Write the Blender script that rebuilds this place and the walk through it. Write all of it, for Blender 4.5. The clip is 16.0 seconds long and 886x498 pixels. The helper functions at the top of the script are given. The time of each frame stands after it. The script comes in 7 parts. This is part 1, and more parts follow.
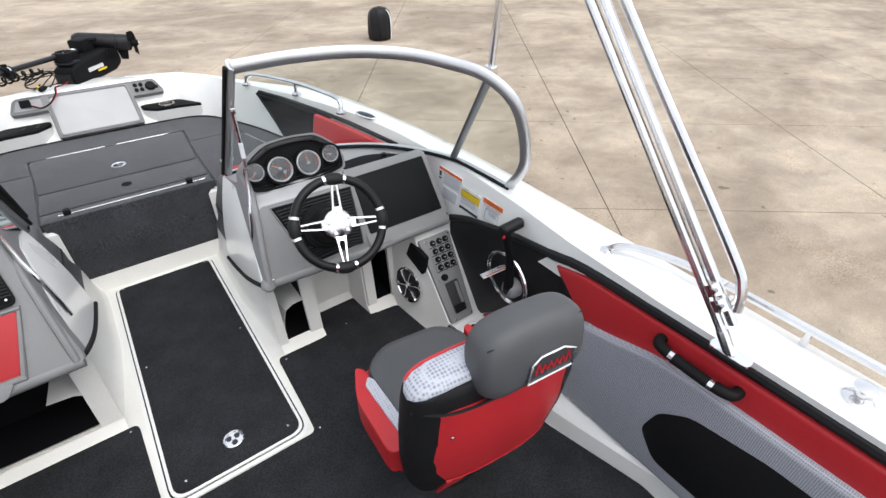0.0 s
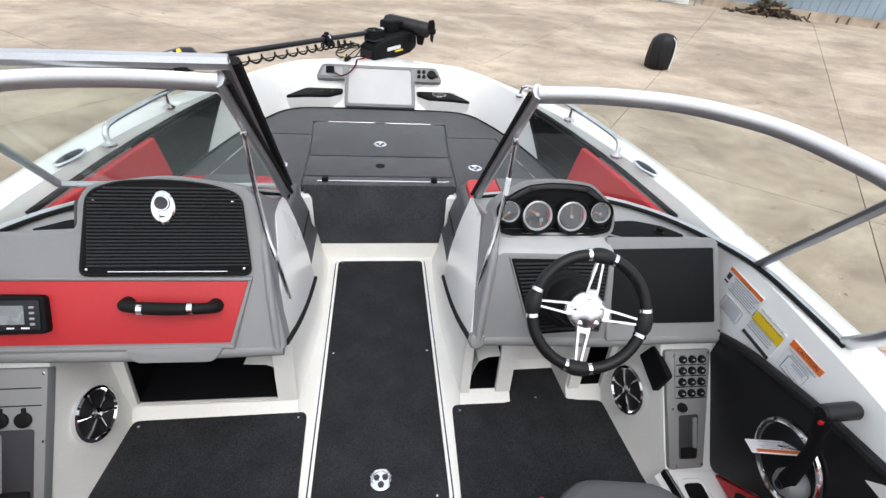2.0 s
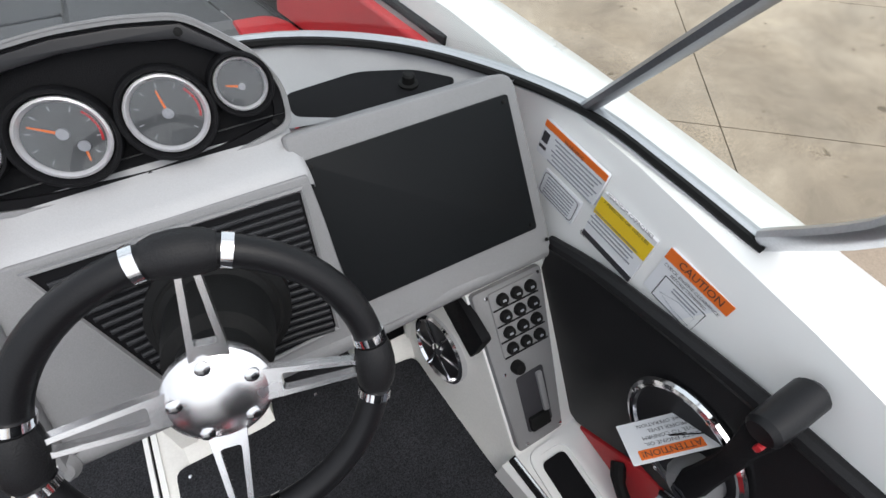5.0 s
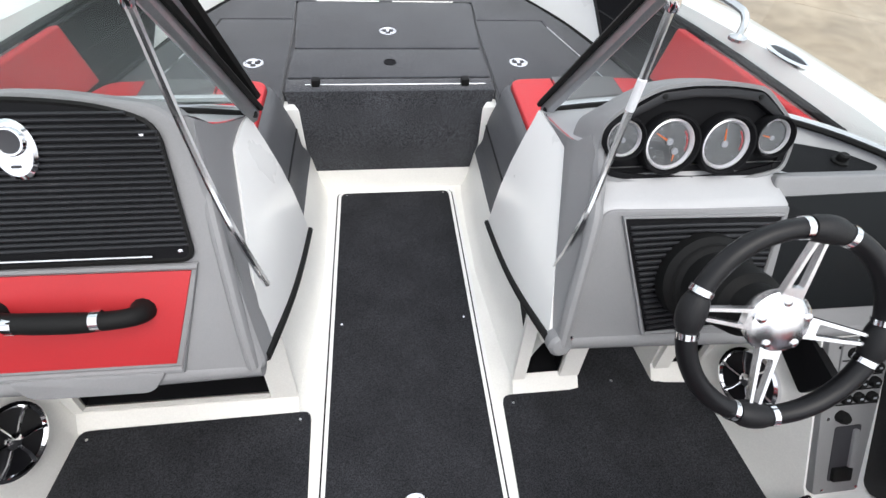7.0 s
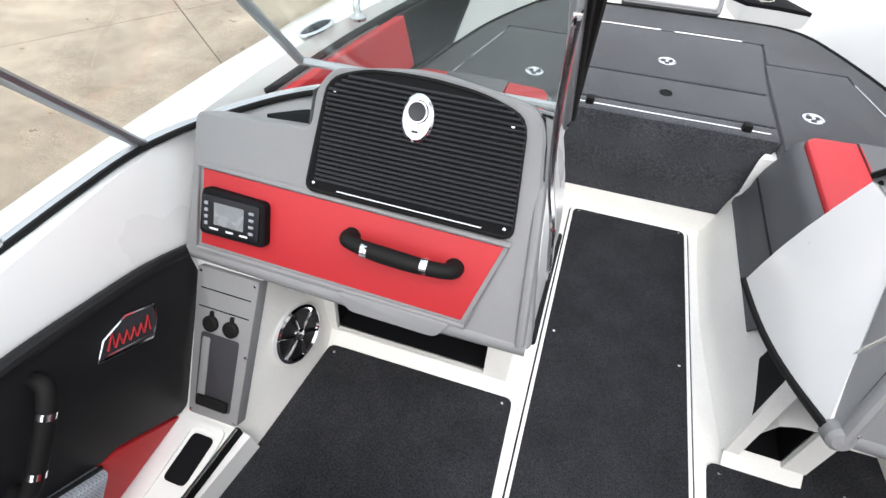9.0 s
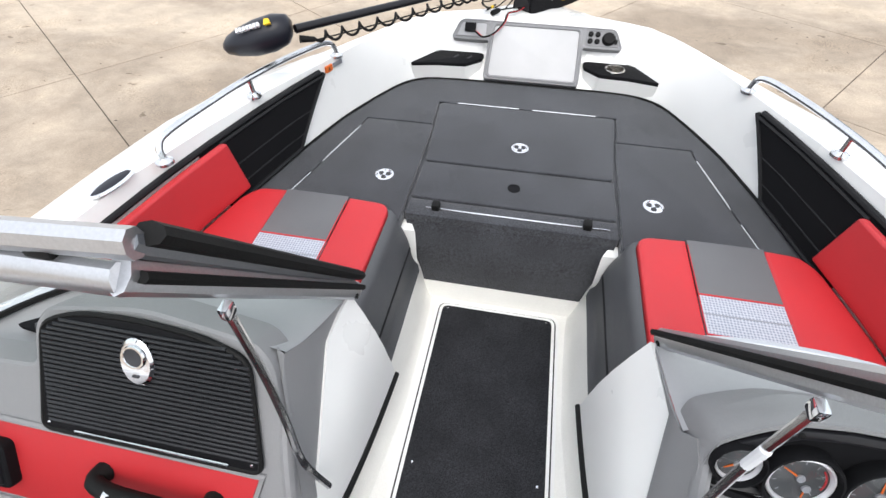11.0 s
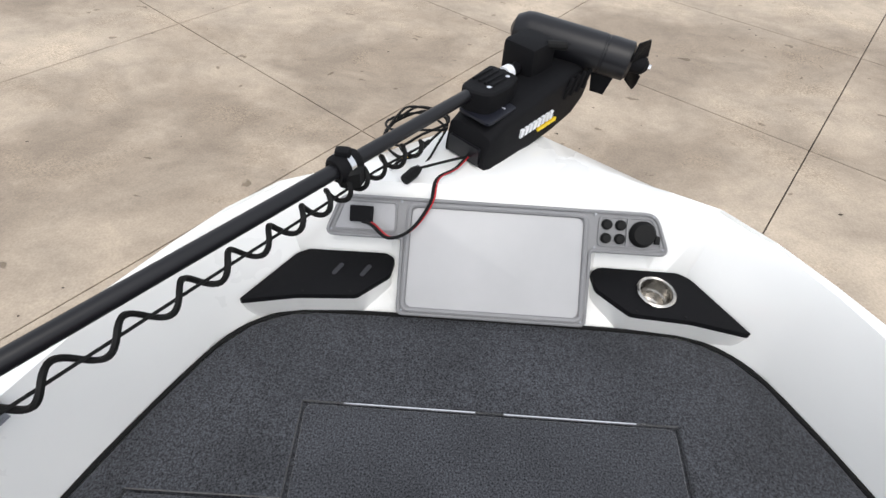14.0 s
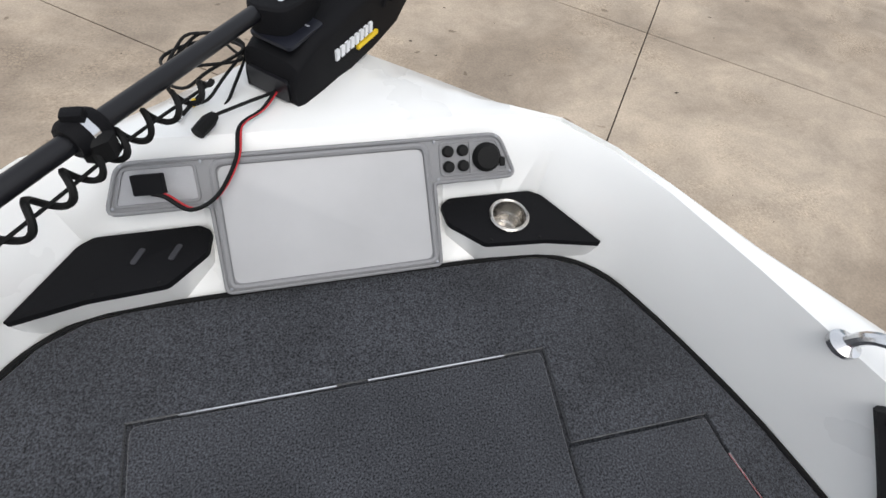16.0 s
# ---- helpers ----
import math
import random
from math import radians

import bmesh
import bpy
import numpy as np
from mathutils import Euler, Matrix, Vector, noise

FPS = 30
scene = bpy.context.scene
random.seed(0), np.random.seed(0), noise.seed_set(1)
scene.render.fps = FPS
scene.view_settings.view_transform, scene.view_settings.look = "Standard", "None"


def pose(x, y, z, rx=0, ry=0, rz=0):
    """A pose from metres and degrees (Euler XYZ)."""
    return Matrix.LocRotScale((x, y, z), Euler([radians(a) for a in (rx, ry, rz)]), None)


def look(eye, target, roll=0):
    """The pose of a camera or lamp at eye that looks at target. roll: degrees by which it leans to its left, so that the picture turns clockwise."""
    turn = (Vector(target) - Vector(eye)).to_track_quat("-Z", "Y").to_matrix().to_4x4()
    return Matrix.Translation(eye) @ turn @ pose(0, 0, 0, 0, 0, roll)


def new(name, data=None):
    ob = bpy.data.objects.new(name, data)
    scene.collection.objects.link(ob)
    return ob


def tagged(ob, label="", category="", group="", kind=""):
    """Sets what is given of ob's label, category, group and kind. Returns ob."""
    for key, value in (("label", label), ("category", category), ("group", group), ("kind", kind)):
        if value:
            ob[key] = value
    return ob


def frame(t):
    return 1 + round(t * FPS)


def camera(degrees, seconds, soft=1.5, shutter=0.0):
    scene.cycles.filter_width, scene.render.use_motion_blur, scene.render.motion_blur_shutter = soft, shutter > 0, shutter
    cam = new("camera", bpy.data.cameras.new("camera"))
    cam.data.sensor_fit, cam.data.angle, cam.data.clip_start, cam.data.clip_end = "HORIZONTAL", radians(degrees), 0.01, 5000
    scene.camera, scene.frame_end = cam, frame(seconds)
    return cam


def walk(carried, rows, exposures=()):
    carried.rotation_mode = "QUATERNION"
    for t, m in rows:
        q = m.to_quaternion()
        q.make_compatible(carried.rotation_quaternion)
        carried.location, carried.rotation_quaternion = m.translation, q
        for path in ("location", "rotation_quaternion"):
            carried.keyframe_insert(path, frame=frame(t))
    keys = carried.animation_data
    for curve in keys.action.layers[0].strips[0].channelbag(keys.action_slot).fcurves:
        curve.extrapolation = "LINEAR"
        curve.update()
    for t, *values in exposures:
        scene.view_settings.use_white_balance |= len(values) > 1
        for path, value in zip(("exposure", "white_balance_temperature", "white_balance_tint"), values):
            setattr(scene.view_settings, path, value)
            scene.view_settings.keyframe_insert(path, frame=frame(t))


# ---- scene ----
cam = camera(86.1, 16.0)
PATH = [
    (0, (0.019, -1.219, 1.587), (0.984, 0.073, 0.403), 0.7),
    (0.5, (0.008, -1.278, 1.61), (0.642, 0.212, 0.435), 2.0),
    (1, (0.011, -1.268, 1.632), (0.43, 0.315, 0.483), 2.6),
    (1.5, (-0.006, -1.111, 1.591), (0.263, 0.505, 0.443), 3.2),
    (2, (0.006, -0.793, 1.543), (0.262, 0.798, 0.359), 5.2),
    (2.5, (0.186, -0.583, 1.486), (0.541, 0.957, 0.26), 5.8),
    (3, (0.474, -0.404, 1.318), (0.974, 1.026, 0.012), 6.2),
    (5.5, (0.61, -0.189, 1.166), (1.286, 0.786, -0.444), 5.1),
    (6, (0.45, -0.205, 1.217), (1.063, 0.91, -0.326), 7.1),
    (6.5, (0.196, -0.238, 1.245), (0.682, 0.998, -0.251), 6.6),
    (7, (-0.032, -0.284, 1.284), (0.189, 1.036, -0.202), 4.4),
    (7.5, (-0.201, -0.329, 1.277), (-0.303, 1.023, -0.194), 3.7),
    (8, (-0.321, -0.373, 1.263), (-0.701, 0.918, -0.217), 2.5),
    (10.5, (-0.086, -0.203, 1.486), (-0.492, 1.081, 0.006), 0.8),
    (11, (0.01, 0.041, 1.531), (-0.26, 1.398, 0.087), -0.2),
    (11.5, (0.036, 0.251, 1.56), (-0.137, 1.648, 0.14), 0.2),
    (12, (0.003, 0.544, 1.562), (-0.112, 1.95, 0.145), 1.3),
    (12.5, (0.044, 0.819, 1.551), (-0.05, 2.23, 0.136), 1.8),
    (13, (0.054, 1.085, 1.511), (-0.046, 2.47, 0.072), 1.6),
    (13.5, (-0.062, 1.383, 1.455), (-0.146, 2.742, -0.009), 1.9),
    (14, (-0.107, 1.616, 1.395), (-0.136, 2.936, -0.107), 2.9),
    (14.5, (-0.075, 1.803, 1.313), (-0.08, 3.048, -0.252), 3.5),
    (15, (-0.088, 1.872, 1.272), (-0.087, 3.037, -0.354), 3.4),
    (15.5, (-0.105, 1.866, 1.285), (0.014, 2.964, -0.382), 5.9),
    (16, (0.015, 1.739, 1.339), (0.424, 2.751, -0.337), 11.3),
]
walk(cam, [(t, look(eye, target, roll)) for t, eye, target, roll in PATH],
     exposures=[(0, 0.68), (1.5, 0.79), (2.5, 0.76), (3.2, 0.72), (5.5, 0.72), (6.5, 0.98), (7, 1.03), (8, 1.12), (10.5, 1.04), (11.3, 0.84), (12, 0.68), (13.5, 0.57), (14.5, 0.39), (16, 0.28)])

# ---- daylight: a bright, thinly overcast sky ----
SUN_ELEVATION, SUN_TURN = 60.0, 168.0
world = bpy.data.worlds.new("sky")
scene.world = world
world.use_nodes = True
sky = world.node_tree.nodes.new("ShaderNodeTexSky")
sky.sky_type, sky.sun_disc = "NISHITA", False
sky.sun_elevation, sky.sun_rotation = radians(SUN_ELEVATION), radians(SUN_TURN)
sky.dust_density, sky.air_density = 4.0, 1.0
background = world.node_tree.nodes["Background"]
cloud = world.node_tree.nodes.new("ShaderNodeHueSaturation")
cloud.inputs["Saturation"].default_value = 0.5
world.node_tree.links.new(sky.outputs[0], cloud.inputs["Color"])
veil = world.node_tree.nodes.new("ShaderNodeMix")
veil.data_type = "RGBA"
veil.inputs[0].default_value = 0.55
veil.inputs[7].default_value = (6.35, 6.65, 7.1, 1)
world.node_tree.links.new(cloud.outputs[0], veil.inputs[6])
world.node_tree.links.new(veil.outputs[2], background.inputs[0])
background.inputs[1].default_value = 0.15
sun = new("sun", bpy.data.lights.new("sun", "SUN"))
sun.data.energy, sun.data.angle, sun.data.color = 0.6, radians(40), (1.0, 0.98, 0.94)
sun.matrix_world = pose(0, 0, 12, 90 - SUN_ELEVATION, 0, -SUN_TURN + 180)


# ---- materials ----
def material(name, color, rough=0.5, metal=0.0, grain=0.0, grain_size=200.0, stain=0.0, stain_size=6.0,
             bump=0.0, bump_size=300.0, coat=0.0, spec=0.5, sheen=0.0):
    """A painted or moulded surface: colour with fine grain and broad stains, and fine relief."""
    m = bpy.data.materials.new(name)
    m.use_nodes = True
    n, l = m.node_tree.nodes, m.node_tree.links
    p = n["Principled BSDF"]
    p.inputs["Roughness"].default_value, p.inputs["Metallic"].default_value = rough, metal
    p.inputs["Coat Weight"].default_value, p.inputs["Coat Roughness"].default_value = coat, 0.08
    p.inputs["Specular IOR Level"].default_value = spec
    p.inputs["Sheen Weight"].default_value = sheen
    p.inputs["Base Color"].default_value = (*color, 1)
    place = n.new("ShaderNodeTexCoord")
    if grain or stain:
        fine, broad = n.new("ShaderNodeTexNoise"), n.new("ShaderNodeTexNoise")
        fine.inputs["Scale"].default_value, broad.inputs["Scale"].default_value = grain_size, stain_size
        fine.inputs["Detail"].default_value, broad.inputs["Detail"].default_value = 2, 5
        l.new(place.outputs["Object"], fine.inputs["Vector"])
        l.new(place.outputs["Object"], broad.inputs["Vector"])
        a, b = n.new("ShaderNodeMapRange"), n.new("ShaderNodeMapRange")
        for node, src, k in ((a, fine, grain), (b, broad, stain)):
            node.inputs[1].default_value, node.inputs[2].default_value = 0.3, 0.7
            node.inputs[3].default_value, node.inputs[4].default_value = 1 - k, 1 + k
            l.new(src.outputs["Fac"], node.inputs[0])
        both, tint = n.new("ShaderNodeMath"), n.new("ShaderNodeMix")
        both.operation = "MULTIPLY"
        l.new(a.outputs[0], both.inputs[0])
        l.new(b.outputs[0], both.inputs[1])
        tint.data_type, tint.blend_type = "RGBA", "MULTIPLY"
        tint.inputs[0].default_value = 1.0
        tint.inputs[6].default_value = (*color, 1)
        l.new(both.outputs[0], tint.inputs[7])
        l.new(tint.outputs[2], p.inputs["Base Color"])
        gloss = n.new("ShaderNodeMapRange")
        gloss.inputs[3].default_value, gloss.inputs[4].default_value = max(0.02, rough - 0.06), min(1, rough + 0.08)
        l.new(broad.outputs["Fac"], gloss.inputs[0])
        l.new(gloss.outputs[0], p.inputs["Roughness"])
    if bump:
        relief, tex = n.new("ShaderNodeBump"), n.new("ShaderNodeTexNoise")
        tex.inputs["Scale"].default_value, tex.inputs["Detail"].default_value = bump_size, 3
        relief.inputs["Strength"].default_value, relief.inputs["Distance"].default_value = bump, 0.002
        l.new(place.outputs["Object"], tex.inputs["Vector"])
        l.new(tex.outputs["Fac"], relief.inputs["Height"])
        l.new(relief.outputs[0], p.inputs["Normal"])
    return m


def weave(name, color, dark, size=160.0):
    """An open mesh fabric: a small check of light thread and dark holes."""
    m = material(name, color, 0.75, bump=0.3, bump_size=500)
    n, l = m.node_tree.nodes, m.node_tree.links
    place, cells, ramp = n.new("ShaderNodeTexCoord"), n.new("ShaderNodeTexVoronoi"), n.new("ShaderNodeMapRange")
    cells.inputs["Scale"].default_value, cells.inputs["Randomness"].default_value = size, 0.15
    l.new(place.outputs["Object"], cells.inputs["Vector"])
    ramp.inputs[1].default_value, ramp.inputs[2].default_value = 0.15, 0.55
    l.new(cells.outputs["Distance"], ramp.inputs[0])
    mix = n.new("ShaderNodeMix")
    mix.data_type = "RGBA"
    mix.inputs[6].default_value, mix.inputs[7].default_value = (*dark, 1), (*color, 1)
    l.new(ramp.outputs[0], mix.inputs[0])
    l.new(mix.outputs[2], n["Principled BSDF"].inputs["Base Color"])
    return m


def clear_glass(name, tint, gloss_rough=0.0):
    m = bpy.data.materials.new(name)
    m.use_nodes = True
    n, l = m.node_tree.nodes, m.node_tree.links
    n.remove(n["Principled BSDF"])
    see, shine, fres, mix, soft = (n.new("ShaderNodeBsdfTransparent"), n.new("ShaderNodeBsdfGlossy"), n.new("ShaderNodeLayerWeight"),
                                   n.new("ShaderNodeMixShader"), n.new("ShaderNodeMath"))
    soft.operation = "MULTIPLY_ADD"
    soft.inputs[1].default_value, soft.inputs[2].default_value = 0.55, 0.05
    steep = n.new("ShaderNodeMath")
    steep.operation, steep.inputs[1].default_value = "POWER", 4.0
    see.inputs[0].default_value = (*tint, 1)
    shine.inputs["Roughness"].default_value = gloss_rough
    l.new(fres.outputs["Facing"], steep.inputs[0])
    l.new(steep.outputs[0], soft.inputs[0])
    l.new(soft.outputs[0], mix.inputs[0])
    l.new(see.outputs[0], mix.inputs[1])
    l.new(shine.outputs[0], mix.inputs[2])
    l.new(mix.outputs[0], n["Material Output"].inputs[0])
    return m


GEL = material("white_gelcoat", (0.84, 0.84, 0.82), 0.28, stain=0.03, stain_size=3, coat=0.5)
LINER = material("white_liner", (0.81, 0.80, 0.76), 0.42, stain=0.05, stain_size=4, grain=0.03, bump=0.15, bump_size=250)
GREY = material("grey_moulded_plastic", (0.225, 0.225, 0.23), 0.5, grain=0.08, grain_size=700, stain=0.04, bump=0.35, bump_size=900)
PALE = material("pale_grey_plastic", (0.34, 0.34, 0.35), 0.5, grain=0.05, grain_size=600, stain=0.04, bump=0.2, bump_size=700)
BLACK = material("black_textured_plastic", (0.006, 0.006, 0.007), 0.65, spec=0.12, grain=0.2, grain_size=600, stain=0.1, bump=0.3, bump_size=800)
SATIN = material("black_satin_paint", (0.008, 0.008, 0.010), 0.36, spec=0.35, stain=0.1)
RIBBED = material("black_ribbed_moulding", (0.014, 0.0145, 0.017), 0.42, spec=0.42, grain=0.1, grain_size=600, stain=0.1)
LEATHER = material("black_wheel_leather", (0.006, 0.006, 0.007), 0.38, spec=0.28, stain=0.1, bump=0.15, bump_size=500)
SPOKE = material("satin_polished_alloy", (0.86, 0.85, 0.86), 0.24, 1.0, stain=0.04, stain_size=30)
SILVERED = material("bright_silver_rim", (0.80, 0.79, 0.82), 0.38, 0.6)
RUBBER = material("black_rubber", (0.008, 0.008, 0.008), 0.6, spec=0.16, grain=0.15, grain_size=400, bump=0.15)
RED = material("red_vinyl", (0.47, 0.02, 0.026), 0.45, grain=0.06, grain_size=500, stain=0.06, bump=0.3, bump_size=700)
REDPANEL = material("red_panel_skin", (0.42, 0.018, 0.023), 0.5, grain=0.06, grain_size=600, stain=0.05, bump=0.25, bump_size=800)
DARKVINYL = material("dark_grey_vinyl", (0.07, 0.072, 0.077), 0.48, grain=0.08, grain_size=500, stain=0.08, bump=0.35, bump_size=700)
MIDVINYL = material("mid_grey_vinyl", (0.115, 0.115, 0.12), 0.5, grain=0.08, grain_size=500, stain=0.06, bump=0.35, bump_size=700)
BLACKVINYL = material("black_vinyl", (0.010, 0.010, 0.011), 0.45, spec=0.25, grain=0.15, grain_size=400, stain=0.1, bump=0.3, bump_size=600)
CARPET = material("charcoal_deck_carpet", (0.041, 0.043, 0.049), 0.95, grain=0.85, grain_size=270, stain=0.2, stain_size=6, bump=0.9, bump_size=420, spec=0.1, sheen=0.3)
FLOORMAT = material("charcoal_floor_mat", (0.025, 0.0257, 0.029), 0.9, grain=0.55, grain_size=320, stain=0.22, stain_size=7, bump=0.9, bump_size=330, spec=0.12)
CHROME = material("chrome", (0.82, 0.82, 0.84), 0.08, 1.0, stain=0.03)
STEEL = material("polished_stainless", (0.70, 0.70, 0.71), 0.16, 1.0, stain=0.05, stain_size=20)
ALU = material("brushed_aluminium", (0.56, 0.57, 0.59), 0.34, 0.9, grain=0.05, grain_size=300, stain=0.05)
# ALU darkened for metal in shade; also serves grey screws and gate tubes
ALUDARK = material("shaded_grey_aluminium", (0.30, 0.31, 0.33), 0.38, 0.8, grain=0.05, grain_size=300, stain=0.05)
MESHGREY = weave("grey_mesh_fabric", (0.44, 0.46, 0.51), (0.15, 0.155, 0.175), 190)
MESHSILVER = weave("silver_mesh_fabric", (0.48, 0.50, 0.56), (0.20, 0.22, 0.27), 115)
SCREEN = material("black_screen_cover", (0.007, 0.008, 0.009), 0.5, spec=0.12, grain=0.15, grain_size=900, stain=0.06)
DIAL = material("grey_dial_face", (0.075, 0.08, 0.085), 0.4, stain=0.25, stain_size=20)
ORANGE = material("orange_print", (0.78, 0.16, 0.02), 0.5)
YELLOW = material("yellow_print", (0.80, 0.55, 0.02), 0.5)
PAPER = material("white_sticker", (0.74, 0.75, 0.77), 0.5, stain=0.03)
INK = material("black_print", (0.03, 0.03, 0.035), 0.6)
GREYINK = material("grey_print", (0.30, 0.31, 0.34), 0.6)
REDINK = material("red_print", (0.45, 0.015, 0.022), 0.45)
NAVY = material("deep_blue_black_housing", (0.009, 0.010, 0.016), 0.36, spec=0.35, stain=0.1)
GLASS = clear_glass("windshield_glass", (0.88, 0.92, 0.90))
LENS = clear_glass("gauge_lens", (0.9, 0.9, 0.9))


# ---- mesh tools ----
def V(*a):
    return Vector(a)


def thing(name, at, label, category, group=""):
    ob = new(name)
    ob.empty_display_size = 0.05
    ob.location = at
    return tagged(ob, label, category, group)


def part(name, bm, mat, parent=None, label="", angle=32):
    """Links a bmesh, built in world places, as one mesh object under a thing or a part."""
    bmesh.ops.recalc_face_normals(bm, faces=bm.faces)
    for f in bm.faces:
        f.smooth = True
    for e in bm.edges:
        if len(e.link_faces) == 2 and e.calc_face_angle(0) > radians(angle):
            e.smooth = False
    me = bpy.data.meshes.new(name)
    bm.to_mesh(me)
    bm.free()
    me.materials.append(mat)
    ob = new(name, me)
    if parent:
        ob.parent = parent
        up = parent
        while up.parent:
            up = up.parent
        ob.matrix_parent_inverse = Matrix.Translation(-up.location) if parent.type == "EMPTY" else Matrix()
    if label:
        ob["label"] = label
    return ob


def setting(name, bm, mat, label, category, angle=32):
    return tagged(part(name, bm, mat, angle=angle), label, category, kind="structure")


def bevel(bm, r, seg=2, least=25):
    es = [e for e in bm.edges if len(e.link_faces) == 2 and e.calc_face_angle(0) > radians(least)]
    bmesh.ops.bevel(bm, geom=es, offset=r, segments=seg, affect="EDGES", profile=0.6, clamp_overlap=True)
    return bm


class Frame:
    """Local axes: a along u, b along v, c along the normal u x v."""
    def __init__(self, o, u, v):
        self.o, self.u = Vector(o), Vector(u).normalized()
        n = self.u.cross(Vector(v)).normalized()
        self.v, self.n = n.cross(self.u).normalized(), n

    def __call__(self, a, b, c=0.0):
        return self.o + self.u * a + self.v * b + self.n * c


FLAT = Frame((0, 0, 0), (1, 0, 0), (0, 1, 0))


def rounded(pts, r, n=4):
    """The corners of a flat outline turned into arcs; r is one radius or one for each corner."""
    out, k = [], len(pts)
    for i in range(k):
        ri = r[i] if isinstance(r, (list, tuple)) else r
        p, q, s = Vector(pts[i - 1]), Vector(pts[i]), Vector(pts[(i + 1) % k])
        d1, d2 = (p - q), (s - q)
        cut = min(ri, 0.45 * d1.length, 0.45 * d2.length)
        if cut < 1e-5:
            out.append(tuple(q))
            continue
        a, b = q + d1.normalized() * cut, q + d2.normalized() * cut
        for j in range(n + 1):
            t = j / n
            out.append(tuple(a * (1 - t) ** 2 + q * 2 * t * (1 - t) + b * t * t))
    return out


def oblong(w, h, r, cx=0.0, cy=0.0):
    return rounded([(cx - w / 2, cy - h / 2), (cx + w / 2, cy - h / 2), (cx + w / 2, cy + h / 2), (cx - w / 2, cy + h / 2)], r)


def ring(r, n=24, cx=0.0, cy=0.0, ry=None):
    return [(cx + r * math.cos(2 * math.pi * i / n), cy + (ry or r) * math.sin(2 * math.pi * i / n)) for i in range(n)]


def slab(fr, pts, c0, c1, bev=0.0, bm=None, seg=2):
    """An outline in a frame, made solid from height c0 to c1."""
    bm0 = bmesh.new()
    lo = [bm0.verts.new(fr(a, b, c0)) for a, b in pts]
    hi = [bm0.verts.new(fr(a, b, c1)) for a, b in pts]
    bm0.faces.new(lo)
    top = bm0.faces.new(hi)
    for i in range(len(pts)):
        j = (i + 1) % len(pts)
        bm0.faces.new((lo[i], lo[j], hi[j], hi[i]))
    if bev:
        bmesh.ops.recalc_face_normals(bm0, faces=bm0.faces)
        bmesh.ops.bevel(bm0, geom=list(top.edges), offset=bev, segments=seg, affect="EDGES", profile=0.6, clamp_overlap=True)
    return join(bm, bm0)


def join(bm, other):
    if bm is None:
        return other
    me = bpy.data.meshes.new("scratch")
    other.to_mesh(me)
    other.free()
    bm.from_mesh(me)
    bpy.data.meshes.remove(me)
    return bm


def frame_ring(fr, outer, inner, c0, c1, bm=None):
    """A flat ring between two outlines with the same number of corners, solid from c0 to c1."""
    bm0 = bmesh.new()
    loops = [[bm0.verts.new(fr(a, b, c)) for a, b in pts] for pts, c in ((outer, c0), (outer, c1), (inner, c1), (inner, c0))]
    n = len(outer)
    for k in range(4):
        p, q = loops[k], loops[(k + 1) % 4]
        for i in range(n):
            j = (i + 1) % n
            bm0.faces.new((p[i], p[j], q[j], q[i]))
    return join(bm, bm0)


def box(center, size, m=None, bev=0.0, bm=None):
    bm0 = bmesh.new()
    bmesh.ops.create_cube(bm0, size=1.0, matrix=Matrix.Translation(center) @ (m or Matrix()) @ Matrix.Diagonal((*size, 1)))
    if bev:
        bevel(bm0, bev)
    return join(bm, bm0)


def smooth_path(pts, n=6):
    """A curve through the points (Catmull-Rom)."""
    p = [Vector(q) for q in pts]
    out = []
    for i in range(len(p) - 1):
        a, b, c, d = p[max(i - 1, 0)], p[i], p[i + 1], p[min(i + 2, len(p) - 1)]
        for j in range(n):
            t = j / n
            out.append(0.5 * ((2 * b) + (c - a) * t + (2 * a - 5 * b + 4 * c - d) * t * t + (3 * b - a - 3 * c + d) * t ** 3))
    out.append(p[-1])
    return out


def tube(pts, r, seg=10, bm=None, closed=False, flat=1.0, up=None):
    """A round (or flattened) bar along a path; r is one radius or one a point."""
    bm0 = bmesh.new()
    p = [Vector(q) for q in pts]
    n = len(p)
    rings, side = [], None
    for i in range(n):
        a, b = (p[i - 1], p[(i + 1) % n]) if closed else (p[max(i - 1, 0)], p[min(i + 1, n - 1)])
        d = (b - a).normalized()
        if side is None:
            side = d.cross(Vector(up) if up else (V(0, 0, 1) if abs(d.z) < 0.9 else V(1, 0, 0))).normalized()
        else:
            side = (side - d * side.dot(d)).normalized()
        other = d.cross(side)
        ri = r[i] if isinstance(r, (list, tuple)) else r
        rings.append([bm0.verts.new(p[i] + side * math.cos(2 * math.pi * k / seg) * ri + other * math.sin(2 * math.pi * k / seg) * ri * flat)
                      for k in range(seg)])
    for i in range(n if closed else n - 1):
        a, b = rings[i], rings[(i + 1) % n]
        for k in range(seg):
            bm0.faces.new((a[k], a[(k + 1) % seg], b[(k + 1) % seg], b[k]))
    if not closed:
        bm0.faces.new(rings[0])
        bm0.faces.new(rings[-1])
    return join(bm, bm0)


